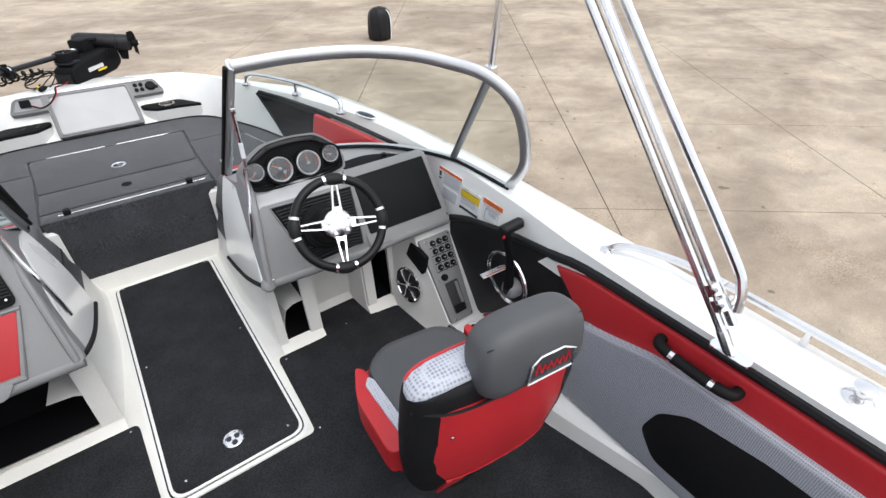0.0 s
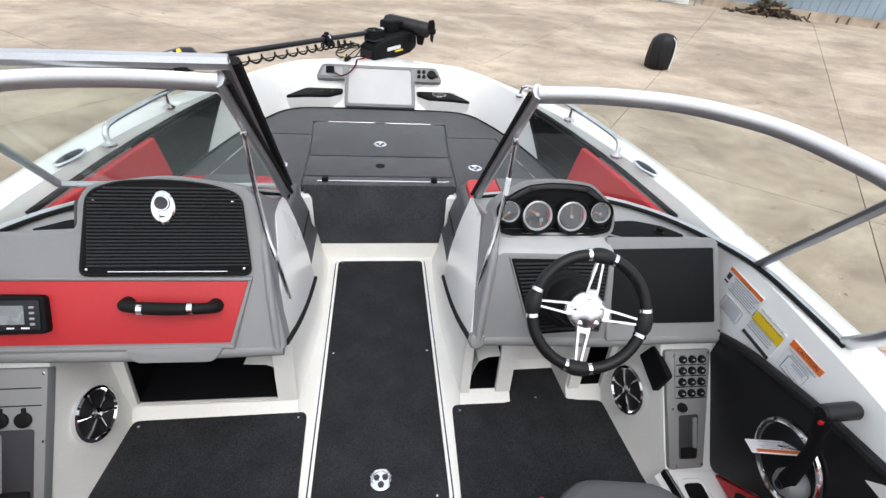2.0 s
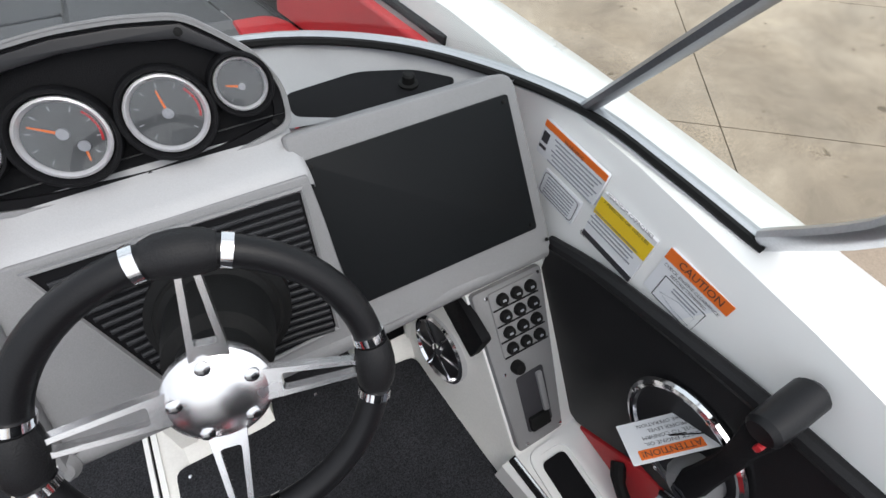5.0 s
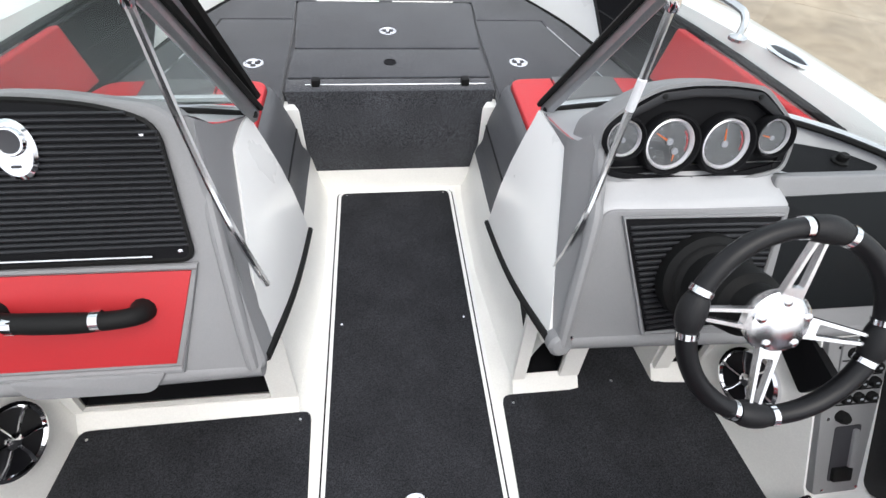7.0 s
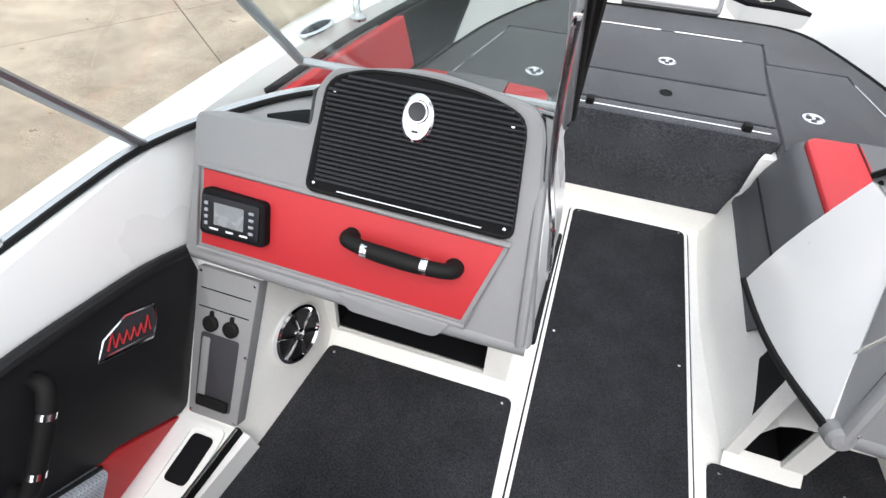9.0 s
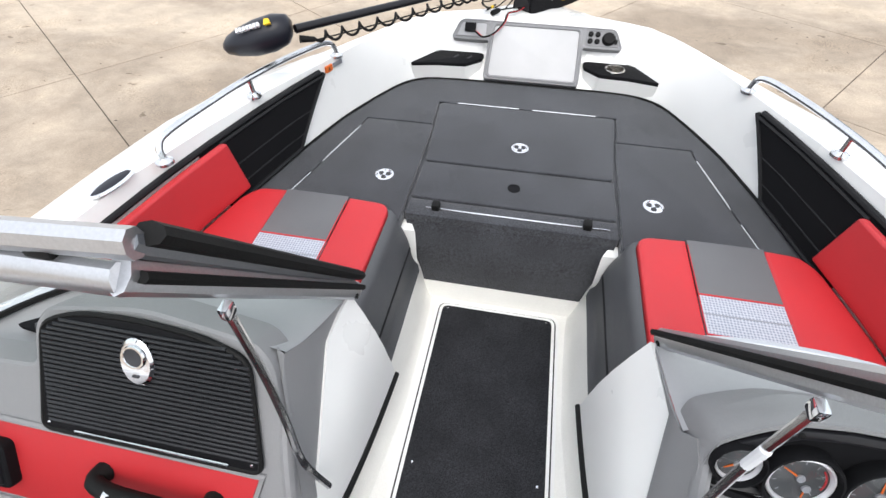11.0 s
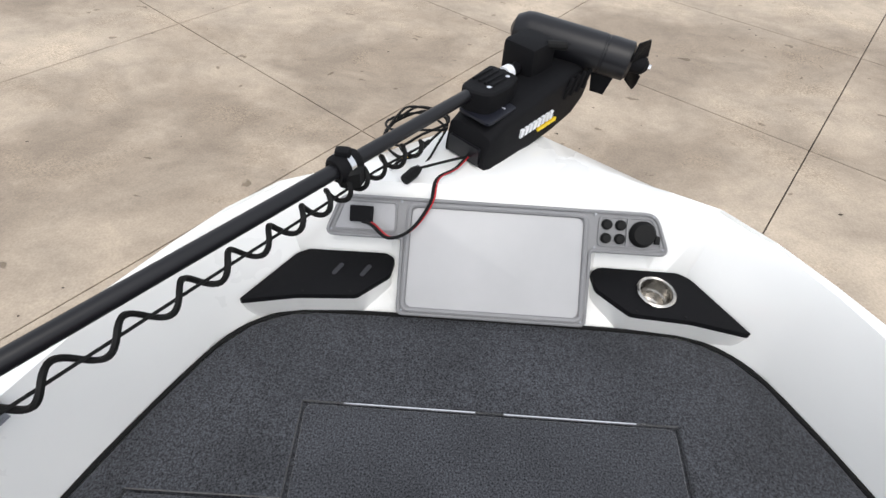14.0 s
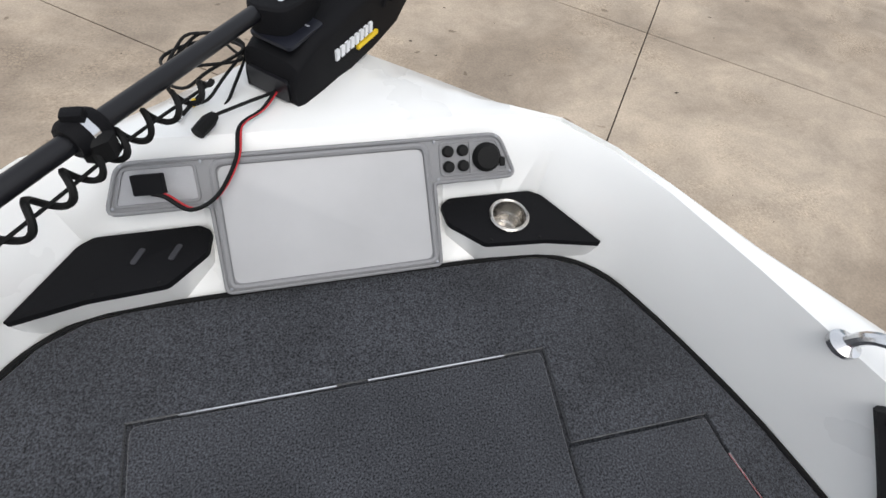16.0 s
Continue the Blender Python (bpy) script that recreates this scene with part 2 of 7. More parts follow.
def lathe(fr, profile, n=24, cx=0.0, cy=0.0, bm=None, squash=1.0, caps=True):
    """A turned shape: (radius, height) pairs round the frame's normal."""
    bm0 = bmesh.new()
    loops = [[bm0.verts.new(fr(cx + r * math.cos(2 * math.pi * k / n), cy + squash * r * math.sin(2 * math.pi * k / n), c)) for k in range(n)]
             for r, c in profile]
    for a, b in zip(loops, loops[1:]):
        for k in range(n):
            bm0.faces.new((a[k], a[(k + 1) % n], b[(k + 1) % n], b[k]))
    if caps:
        bm0.faces.new(loops[0])
        bm0.faces.new(loops[-1])
    return join(bm, bm0)


def loft(rows, bm=None, closed=False):
    """A skin over rows of points, each with the same number of points."""
    bm0 = bmesh.new()
    g = [[bm0.verts.new(Vector(q)) for q in row] for row in rows]
    for a, b in zip(g, g[1:]):
        m = len(a)
        for k in range(m if closed else m - 1):
            bm0.faces.new((a[k], a[(k + 1) % m], b[(k + 1) % m], b[k]))
    return join(bm, bm0)


def solid(bm, t):
    """Gives a skin a thickness, away from its normals."""
    bmesh.ops.recalc_face_normals(bm, faces=bm.faces)
    bmesh.ops.solidify(bm, geom=list(bm.faces), thickness=t)
    return bm


def cushion(fr, pts, c0, c1, r=0.025, puff=0.006, bm=None):
    """A stuffed pad: an outline made solid with a broad soft edge and a little crown."""
    bm0 = slab(fr, pts, c0, c1, r, seg=4)
    return join(bm, bm0)


def screws(fr, places, c, parent, r=0.0045, mat=None):
    for a, b in places:
        part("screw", lathe(fr, [(r, c), (r * 0.9, c + 0.0015), (r * 0.4, c + 0.002)], 8, a, b), mat or CHROME, parent)


# ---- concrete yard ----
GROUND = -1.13


def concrete():
    """Old yard concrete: smooth brown film, pale worn patches, exposed grit where it is worn."""
    m = material("stained_concrete", (0.4, 0.35, 0.29), 0.85, grain=0.10, grain_size=60, bump=0.35, bump_size=90)
    n, l = m.node_tree.nodes, m.node_tree.links
    tint = n["Principled BSDF"].inputs["Base Color"].links[0].from_node
    place, warp = n.new("ShaderNodeTexCoord"), n.new("ShaderNodeMapping")
    warp.inputs["Scale"].default_value = (1.0, 1.3, 1.0)
    warp.inputs["Rotation"].default_value = (0, 0, 0.6)
    l.new(place.outputs["Object"], warp.inputs[0])

    def noise(scale, detail, rough, low, high, a, b):
        tex, ramp = n.new("ShaderNodeTexNoise"), n.new("ShaderNodeValToRGB")
        tex.inputs["Scale"].default_value, tex.inputs["Detail"].default_value, tex.inputs["Roughness"].default_value = scale, detail, rough
        tex.inputs["Distortion"].default_value = 0.4
        l.new(warp.outputs[0], tex.inputs["Vector"])
        l.new(tex.outputs["Fac"], ramp.inputs[0])
        for e, p, c in zip(ramp.color_ramp.elements, (low, high), (a, b)):
            e.position, e.color = p, (*c, 1)
        return ramp.outputs[0]

    def mix(kind, fac, a, b):
        x = n.new("ShaderNodeMix")
        x.data_type, x.blend_type = "RGBA", kind
        for k, v in ((0, fac), (6, a), (7, b)):
            if isinstance(v, (int, float)):
                x.inputs[k].default_value = v
            elif isinstance(v, tuple):
                x.inputs[k].default_value = (*v, 1)
            else:
                l.new(v, x.inputs[k])
        return x.outputs[2]

    film = noise(0.33, 7, 0.62, 0.40, 0.60, (0.302, 0.246, 0.190), (0.478, 0.402, 0.318))
    cloud = noise(1.5, 9, 0.70, 0.34, 0.64, (0.78, 0.77, 0.76), (1.12, 1.10, 1.07))
    base = mix("MULTIPLY", 1.0, film, cloud)
    worn = noise(0.75, 8, 0.72, 0.50, 0.66, (0, 0, 0), (1, 1, 1))
    grit = noise(48, 3, 0.7, 0.38, 0.60, (0.66, 0.65, 0.63), (1.22, 1.20, 1.17))
    base = mix("MIX", worn, base, mix("MULTIPLY", 1.0, base, grit))
    spots = noise(5.0, 2, 0.5, 0.255, 0.285, (0.55, 0.53, 0.50), (1, 1, 1))
    l.new(mix("MULTIPLY", 1.0, base, spots), tint.inputs[6])
    return m


CONCRETE = concrete()
JOINT = material("dark_joint_filler", (0.10, 0.085, 0.07), 0.9, grain=0.3, grain_size=80)
bm = bmesh.new()
bmesh.ops.create_grid(bm, x_segments=2, y_segments=2, size=400, matrix=Matrix.Translation((0, 0, GROUND - 0.02)))
ground = setting("ground", bm, JOINT, "dark bedding under the concrete yard slabs reaching the horizon", "ground")
YARD = Frame((0, 0, GROUND), (0.797, -0.605, 0), (0.605, 0.797, 0))
across = [-400, -60, -27.0, -20.4, -13.8, -10.4, -7.0, -3.9, -0.76, 2.53, 5.8, 9.1, 12.4, 15.7, 19.0, 25.6, 60, 400]
along = [-400, -40, -12.0, -9.4, -6.8, -4.4, -2.0, 0.36, 3.54, 6.09, 8.48, 10.95, 13.4, 15.9, 18.4, 20.9, 27, 40, 400]
for a0, a1 in zip(across, across[1:]):
    for b0, b1 in zip(along, along[1:]):
        g = 0.006
        part("slab", slab(YARD, [(a0 + g, b0 + g), (a1 - g, b0 + g), (a1 - g, b1 - g), (a0 + g, b1 - g)], -0.04, 0.0), CONCRETE, ground)

# ---- hull, gunwale and inner sides ----
# outer edge x y z, inner ridge x y z, two points down the inner side, foot of the inner side
STATIONS = [
    ((1.24, -2.5, 0.68), (1.08, -2.5, 0.69), (1.083, -2.5, 0.67), (1.088, -2.5, 0.64), (1.09, -2.5, 0.60)),
    ((1.27, -1.4, 0.69), (1.078, -1.4, 0.70), (1.082, -1.4, 0.68), (1.088, -1.4, 0.65), (1.09, -1.4, 0.61)),
    ((1.285, -0.8, 0.69), (1.080, -0.8, 0.70), (1.083, -0.8, 0.68), (1.088, -0.8, 0.65), (1.09, -0.8, 0.60)),
    ((1.29, -0.45, 0.69), (1.097, -0.45, 0.70), (1.091, -0.45, 0.67), (1.085, -0.45, 0.62), (1.09, -0.45, 0.54)),
    ((1.29, -0.2, 0.69), (1.125, -0.2, 0.70), (1.115, -0.2, 0.66), (1.105, -0.2, 0.58), (1.095, -0.2, 0.46)),
    ((1.29, 0.1, 0.69), (1.14, 0.1, 0.70), (1.128, 0.1, 0.66), (1.11, 0.1, 0.54), (1.095, 0.1, 0.40)),
    ((1.28, 0.35, 0.69), (1.135, 0.35, 0.70), (1.122, 0.35, 0.66), (1.105, 0.35, 0.54), (1.09, 0.35, 0.38)),
    ((1.26, 0.62, 0.69), (1.12, 0.62, 0.70), (1.105, 0.62, 0.66), (1.09, 0.62, 0.54), (1.07, 0.62, 0.38)),
    ((1.22, 0.95, 0.69), (1.07, 0.95, 0.70), (1.06, 0.95, 0.66), (1.04, 0.95, 0.54), (1.02, 0.95, 0.39)),
    ((1.185, 1.25, 0.68), (1.01, 1.22, 0.69), (1.00, 1.23, 0.65), (0.98, 1.24, 0.53), (0.947, 1.25, 0.40)),
    ((1.085, 1.58, 0.67), (0.93, 1.51, 0.68), (0.92, 1.52, 0.64), (0.90, 1.52, 0.53), (0.882, 1.52, 0.40)),
    ((0.940, 1.845, 0.655), (0.83, 1.78, 0.67), (0.825, 1.78, 0.63), (0.815, 1.785, 0.53), (0.80, 1.79, 0.40)),
    ((0.800, 2.075, 0.64), (0.745, 2.02, 0.66), (0.738, 2.01, 0.62), (0.725, 1.995, 0.53), (0.715, 1.985, 0.40)),
    ((0.688, 2.262, 0.63), (0.665, 2.21, 0.655), (0.655, 2.20, 0.62), (0.64, 2.17, 0.53), (0.63, 2.15, 0.40)),
    ((0.618, 2.37, 0.625), (0.60, 2.33, 0.65), (0.585, 2.30, 0.62), (0.575, 2.225, 0.49), (0.575, 2.205, 0.40)),
    ((0.530, 2.468, 0.62), (0.51, 2.44, 0.648), (0.495, 2.395, 0.61), (0.48, 2.375, 0.488), (0.49, 2.245, 0.40)),
    ((0.42, 2.545, 0.615), (0.41, 2.475, 0.645), (0.405, 2.41, 0.57), (0.40, 2.385, 0.488), (0.41, 2.258, 0.40)),
    ((0.32, 2.625, 0.612), (0.30, 2.485, 0.642), (0.30, 2.415, 0.565), (0.30, 2.385, 0.488), (0.30, 2.26, 0.40)),
    ((0.26, 2.672, 0.61), (0.25, 2.485, 0.64), (0.25, 2.415, 0.563), (0.25, 2.38, 0.487), (0.25, 2.262, 0.40)),
    ((0.235, 2.690, 0.61), (0.232, 2.485, 0.64), (0.232, 2.40, 0.545), (0.232, 2.335, 0.475), (0.232, 2.262, 0.40)),
    ((0.12, 2.775, 0.608), (0.11, 2.485, 0.638), (0.11, 2.40, 0.545), (0.11, 2.335, 0.475), (0.11, 2.262, 0.40)),
    ((0.0, 2.85, 0.607), (0.0, 2.485, 0.637), (0.0, 2.40, 0.545), (0.0, 2.335, 0.475), (0.0, 2.262, 0.40)),
]


def hull_row(st, sx):
    o, i, a, b, f = [Vector((sx * q[0], q[1], q[2])) for q in st]
    out = (o - i).normalized()
    bulge = V(0, 0, 0.012)
    y = o.y
    pinch = max(0.0, 1 - max(0.0, (y - 0.8) / 2.1) ** 1.6)
    low = V(o.x * (0.55 + 0.40 * pinch), min(y, 2.85) - 0.25 * (1 - pinch), -0.35)
    keel = V(0, min(y, 2.45), GROUND + 0.30 * max(0, (y - 1.2) / 1.6))
    skirt = o + out * 0.004 + V(0, 0, -0.045)
    return [keel, low, o + V(0, 0, -0.20) - out * 0.01, o + V(0, 0, -0.075), skirt, o + out * 0.008 + V(0, 0, -0.02), o - out * 0.012,
            o * 0.5 + i * 0.5 + bulge, i + out * 0.025 + V(0, 0, 0.003), i, a, b, f]


rows = [hull_row(st, 1) for st in STATIONS] + [hull_row(st, -1) for st in reversed(STATIONS[:-1])]
bm = loft(rows)
for k in range(12):
    t = 2 * math.pi * k / 12
    near = [f for f in bm.faces if (f.calc_center_median() - V(0.387, 2.31, 0.45)).length < 0.16]
    near += list({e for f in near for e in f.edges}) + list({v for f in near for v in f.verts})
    bmesh.ops.bisect_plane(bm, geom=near, dist=1e-5, plane_co=V(0.387 + 0.0395 * math.cos(t), 2.31 + 0.0395 * math.sin(t), 0.45), plane_no=V(math.cos(t), math.sin(t), 0))
bmesh.ops.delete(bm, geom=[f for f in bm.faces if (f.calc_center_median() - V(0.387, 2.31, 0.45)).xy.length < 0.0385 and f.calc_center_median().z > 0.3], context="FACES")
setting("hull", bm, GEL, "glossy white fibreglass boat hull with a broad gunwale and moulded inner sides", "boat hull", angle=40)
bm = loft([[V(sx * 1.24, -2.5, 0.68), V(sx * 1.0, -2.5, 0.0)] for sx in (1, -1)])
bm = solid(bm, 0.05)
setting("wall_transom", bm, LINER, "white moulded stern wall closing the cockpit", "wall")

# the grey rubbing strake along the outside of the gunwale
for sx in (1, -1):
    pts = [Vector((sx * st[0][0], st[0][1], st[0][2] - 0.05)) + (Vector((sx * st[0][0], st[0][1], 0)) - Vector((sx * st[1][0], st[1][1], 0))).normalized() * 0.004 for st in STATIONS]
    setting("trim_rub_rail", tube(smooth_path(pts, 2), 0.014, 8, flat=1.4), ALU, "grey metal rubbing strip along the white hull edge", "trim")

# ---- floor liner and mats ----
bm = slab(FLAT, [(-1.12, -2.5), (1.12, -2.5), (1.12, 0.28), (0.9, 0.50), (0.36, 0.50), (0.34, 1.24), (-0.34, 1.24), (-0.36, 0.40), (-1.12, 0.28)], -0.05, -0.008)
floor = setting("floor", bm, LINER, "white moulded fibreglass cockpit floor with a soft sheen", "floor")
HATCH = rounded([(-0.230, -0.103), (0.230, -0.103), (0.226, 1.185), (-0.226, 1.185)], [0.055, 0.055, 0.03, 0.03], 5)
HATCH_IN = rounded([(-0.220, -0.093), (0.220, -0.093), (0.215, 1.175), (-0.215, 1.175)], [0.05, 0.05, 0.025, 0.025], 5)
lip = thing("floor_hatch", (0, 0.57, 0), "long charcoal floor hatch with a white rim and chrome latch", "hatch")
part("edge", frame_ring(FLAT, HATCH, HATCH_IN, -0.008, 0.0015), GEL, lip, "white lid edge")
GROOVE = rounded([(-0.2355, -0.1085), (0.2355, -0.1085), (0.2315, 1.1905), (-0.2315, 1.1905)], [0.06, 0.06, 0.034, 0.034], 5)
part("gutter", frame_ring(FLAT, GROOVE, HATCH, -0.008, -0.005), RUBBER, lip, "dark narrow gap")
part("rim", frame_ring(FLAT, rounded([(-0.248, -0.124), (0.248, -0.124), (0.242, 1.202), (-0.242, 1.202)], [0.067, 0.067, 0.037, 0.037], 5), GROOVE, -0.008, -0.002), GEL, lip, "white moulded rim")
part("lid", slab(FLAT, HATCH_IN, -0.008, 0.004, 0.004), FLOORMAT, lip, "charcoal textured lid")
screws(FLAT, [(-0.193, 1.16), (0.193, 1.16), (-0.194, 0.556), (0.194, 0.556), (-0.177, -0.052), (0.180, -0.052)], 0.004, lip)


def pull_ring(parent, fr, r=0.036):
    """A round flush latch: a chrome dish with a three-lobed finger pull."""
    part("latch", lathe(fr, [(r, 0.0), (r, 0.003), (r * 0.9, 0.0045), (r * 0.78, 0.0035), (r * 0.74, 0.001)], 28), CHROME, parent, "round chrome flush latch")
    # black discs stand in for the shade inside three finger holes
    for k in range(3):
        t = math.pi / 2 + k * 2.094 + math.pi / 3
        part("finger_hole_disc", lathe(fr, [(r * 0.28, 0.001), (r * 0.28, 0.0026)], 12, r * 0.43 * math.cos(t), r * 0.43 * math.sin(t)), INK, parent)
    part("hub", lathe(fr, [(r * 0.2, 0.001), (r * 0.18, 0.0045)], 12), CHROME, parent)


pull_ring(lip, Frame((0, 0.012, 0.004), (1, 0, 0), (0, 1, 0)), 0.037)

MAT = [(-0.90, -2.4), (0.98, -2.4), (1.06, -0.97), (0.975, -0.63), (0.89, -0.02), (0.862, 0.275), (0.739, 0.286), (0.728, 0.445), (0.514, 0.440), (0.493, 0.285), (0.268, 0.285),
       (0.260, 0.0), (0.254, -0.131), (-0.254, -0.131), (-0.260, 0.0), (-0.268, 0.285), (-0.855, 0.280), (-0.89, -0.02), (-0.975, -0.63), (-1.06, -0.97)]
mat_ob = thing("floor_mat", (0, -1, 0), "charcoal textured cockpit floor mat fitted round the hatch", "floor mat")
part("mat", slab(FLAT, rounded(MAT, 0.022, 3), -0.008, 0.002, 0.003), FLOORMAT, mat_ob)
screws(FLAT, [(-0.295, 0.262), (0.295, 0.258), (-0.272, -0.128), (0.274, -0.128), (-0.83, 0.255), (0.6, 0.30)], 0.002, mat_ob)

# ---- bow deck: carpeted lids with narrow gaps between them ----
DECK = 0.41
EDGE = [(0.95, 1.20), (0.935, 1.27), (0.872, 1.52), (0.79, 1.79), (0.705, 1.985), (0.625, 2.135), (0.565, 2.20), (0.49, 2.237), (0.40, 2.25), (0.0, 2.255)]
outline = EDGE + [(-x, y) for x, y in reversed(EDGE[:-1])]
bm = slab(FLAT, outline + [(-0.376, 1.20), (-0.376, 1.262), (0.376, 1.262), (0.376, 1.20)], 0.30, DECK - 0.012)
deck = setting("floor_bow_deck", bm, CARPET, "charcoal carpeted raised bow deck", "deck")
inner = [(-0.838, 1.20), (-0.697, 1.768), (-0.690, 1.833), (-0.394, 1.836), (-0.401, 2.028), (0.401, 2.028), (0.394, 1.836), (0.690, 1.833), (0.697, 1.768), (0.838, 1.20)]
part("carpet_border", slab(FLAT, outline + inner, DECK - 0.012, DECK, 0.003), CARPET, deck, angle=14)
trim_pts = [V(x * 1.004, y + 0.003, DECK + 0.001) for x, y in outline]
setting("trim_deck_edge", tube(smooth_path(trim_pts, 3), 0.006, 6), RUBBER, "thin black edge strip round the deck carpet", "trim")


def lid(pts, label, r=0.02):
    xs, ys = [p[0] for p in pts], [p[1] for p in pts]
    ob = thing("deck_hatch", (sum(xs) / len(xs), sum(ys) / len(ys), DECK - 0.012), label, "hatch", "lids of the bow deck")
    part("panel", slab(FLAT, rounded(pts, r, 3), DECK - 0.012, DECK + 0.001, 0.006, seg=3), CARPET, ob, angle=14)
    return ob


def hinge(parent, p, q):
    part("hinge", tube([V(*p, DECK + 0.002), V(*q, DECK + 0.002)], 0.0028, 6), STEEL, parent, "thin bright metal piano hinge")


front_lid = lid([(-0.365, 1.566), (0.365, 1.566), (0.393, 2.02), (-0.393, 2.02)], "charcoal carpeted deck hatch with a round chrome latch", 0.02)
hinge(front_lid, (-0.31, 2.024), (-0.03, 2.024))
hinge(front_lid, (0.03, 2.024), (0.31, 2.024))
pull_ring(front_lid, Frame((0, 1.713, DECK + 0.001), (1, 0, 0), (0, 1, 0)), 0.036)
mid_lid = lid([(-0.368, 1.338), (0.368, 1.338), (0.366, 1.557), (-0.366, 1.557)], "charcoal carpeted deck hatch with a round socket", 0.012)
# no hole goes through the lid; flat black paints in its shaded depth
part("socket", lathe(Frame((0, 1.449, DECK + 0.001), (1, 0, 0), (0, 1, 0)), [(0.024, -0.001), (0.024, 0.002), (0.020, 0.002), (0.019, 0.0008), (0.0005, 0.0008)], 24), BLACK, mid_lid, "flat black disc for the seat-post socket")
for sx in (1, -1):
    side_lid = lid([(sx * 0.378, 1.20), (sx * 0.83, 1.20), (sx * 0.69, 1.765), (sx * 0.683, 1.826), (sx * 0.386, 1.828)][::sx], "charcoal carpeted side deck hatch with a round chrome latch", 0.008)
    hinge(side_lid, (sx * 0.695, 1.755), (sx * 0.765, 1.475))
    hinge(side_lid, (sx * 0.783, 1.40), (sx * 0.82, 1.255))
    pull_ring(side_lid, Frame((sx * 0.497, 1.44, DECK + 0.001), (1, 0, 0), (0.3 * sx, 1, 0)), 0.036)

# carpeted front of the deck with its folding lip
step = thing("deck_step_box", (0, 1.25, 0.06), "charcoal carpeted step front below the deck hatches", "step")
bm = loft([[V(-0.318, 1.232, 0.075), V(-0.36, 1.238, 0.36), V(-0.366, 1.246, 0.388), V(-0.366, 1.27, 0.398), V(-0.366, 1.29, 0.398)],
           [V(0.318, 1.232, 0.075), V(0.36, 1.238, 0.36), V(0.366, 1.246, 0.388), V(0.366, 1.27, 0.398), V(0.366, 1.29, 0.398)]])
part("front_panel", bm, CARPET, step)
part("lip", slab(FLAT, rounded([(-0.368, 1.243), (0.368, 1.243), (0.368, 1.33), (-0.368, 1.33)], 0.01), DECK - 0.03, DECK + 0.001, 0.010), CARPET, step)
part("hinge", tube([V(-0.30, 1.283, DECK + 0.003), V(0.34, 1.283, DECK + 0.003)], 0.0028, 6), STEEL, step, "long bright metal piano hinge")
for x in (-0.263, 0.264):
    part("catch", box((x, 1.287, DECK + 0.012), (0.03, 0.035, 0.028), bev=0.008), RUBBER, step, "black rubber catch")

# ---- walls below: aisle sides, seat bases and bulkheads ----
bm = loft([[V(-0.36, 1.215, -0.01), V(-0.33, 1.222, 0.03), V(-0.33, 1.236, 0.085), V(-0.33, 1.265, 0.088)], [V(0.36, 1.215, -0.01), V(0.33, 1.222, 0.03), V(0.33, 1.236, 0.085), V(0.33, 1.265, 0.088)]])
setting("wall_aisle_end", bm, LINER, "white moulded end of the walkway below the deck step", "wall")
for sx in (1, -1):
    prof = [(0.262, -0.008), (0.274, 0.01), (0.285, 0.05), (0.300, 0.14), (0.314, 0.19), (0.345, 0.208), (0.42, 0.215)]
    rows = []
    for y, k in ((0.335, 0.045), (0.55, 0.02), (0.75, 0.0), (1.0, 0.0), (1.15, 0.004), (1.22, 0.012), (1.245, 0.02)):
        rows.append([V(sx * (x + k), y, z) for x, z in prof])
    setting("wall_aisle", loft(rows), LINER, "white moulded side of the walkway to the bow", "wall")
    bm = slab(FLAT, [(sx * 0.385, 0.55), (sx * 1.04, 0.55), (sx * 0.97, 1.215), (sx * 0.385, 1.215)], 0.05, 0.385)
    setting("wall_seat_base", bm, LINER, "white moulded base below a bow seat", "wall")



# ---- consoles ----
def bulkhead(sx, name, spans, z_top, y0, y1, openings, label):
    """A white wall facing aft, with openings (x0, x1, z0, z1) cut through it and dark lockers behind them."""
    x0, x1 = spans
    bm = bmesh.new()
    xs = sorted({x0, x1, *[o[0] for o in openings], *[o[1] for o in openings]})
    zs = sorted({0.03, z_top, *[o[2] for o in openings], *[o[3] for o in openings]})
    at = lambda x, z: V(sx * x, y0 + (y1 - y0) * z / z_top, z)
    for xa, xb in zip(xs, xs[1:]):
        for za, zb in zip(zs, zs[1:]):
            if any(o[0] <= xa and xb <= o[1] and o[2] <= za and zb <= o[3] for o in openings):
                continue
            bm.faces.new([bm.verts.new(at(x, z)) for x, z in ((xa, za), (xb, za), (xb, zb), (xa, zb))])
    bmesh.ops.remove_doubles(bm, verts=bm.verts, dist=1e-4)
    bm = solid(bm, 0.015)
    bm = loft([[at(x0, 0.035), V(sx * x0, y0 - 0.05, -0.008)], [at(x1, 0.035), V(sx * x1, y0 - 0.05, -0.008)]], bm)
    wall = setting(name, bm, LINER, label, "wall")
    for xa, xb, za, zb in openings:
        bm = bmesh.new()
        back = [V(sx * x, y0 + 0.20, z) for x, z in ((xa, za), (xb, za), (xb, zb), (xa, zb))]
        lip = [at(x, z) + V(0, 0.004, 0) for x, z in ((xa, za), (xb, za), (xb, zb), (xa, zb))]
        bm = loft([lip + [lip[0]], back + [back[0]]])
        bm.faces.new([bm.verts.new(p) for p in back])
        part("locker", bm, BLACK, wall, "black-lined open locker")


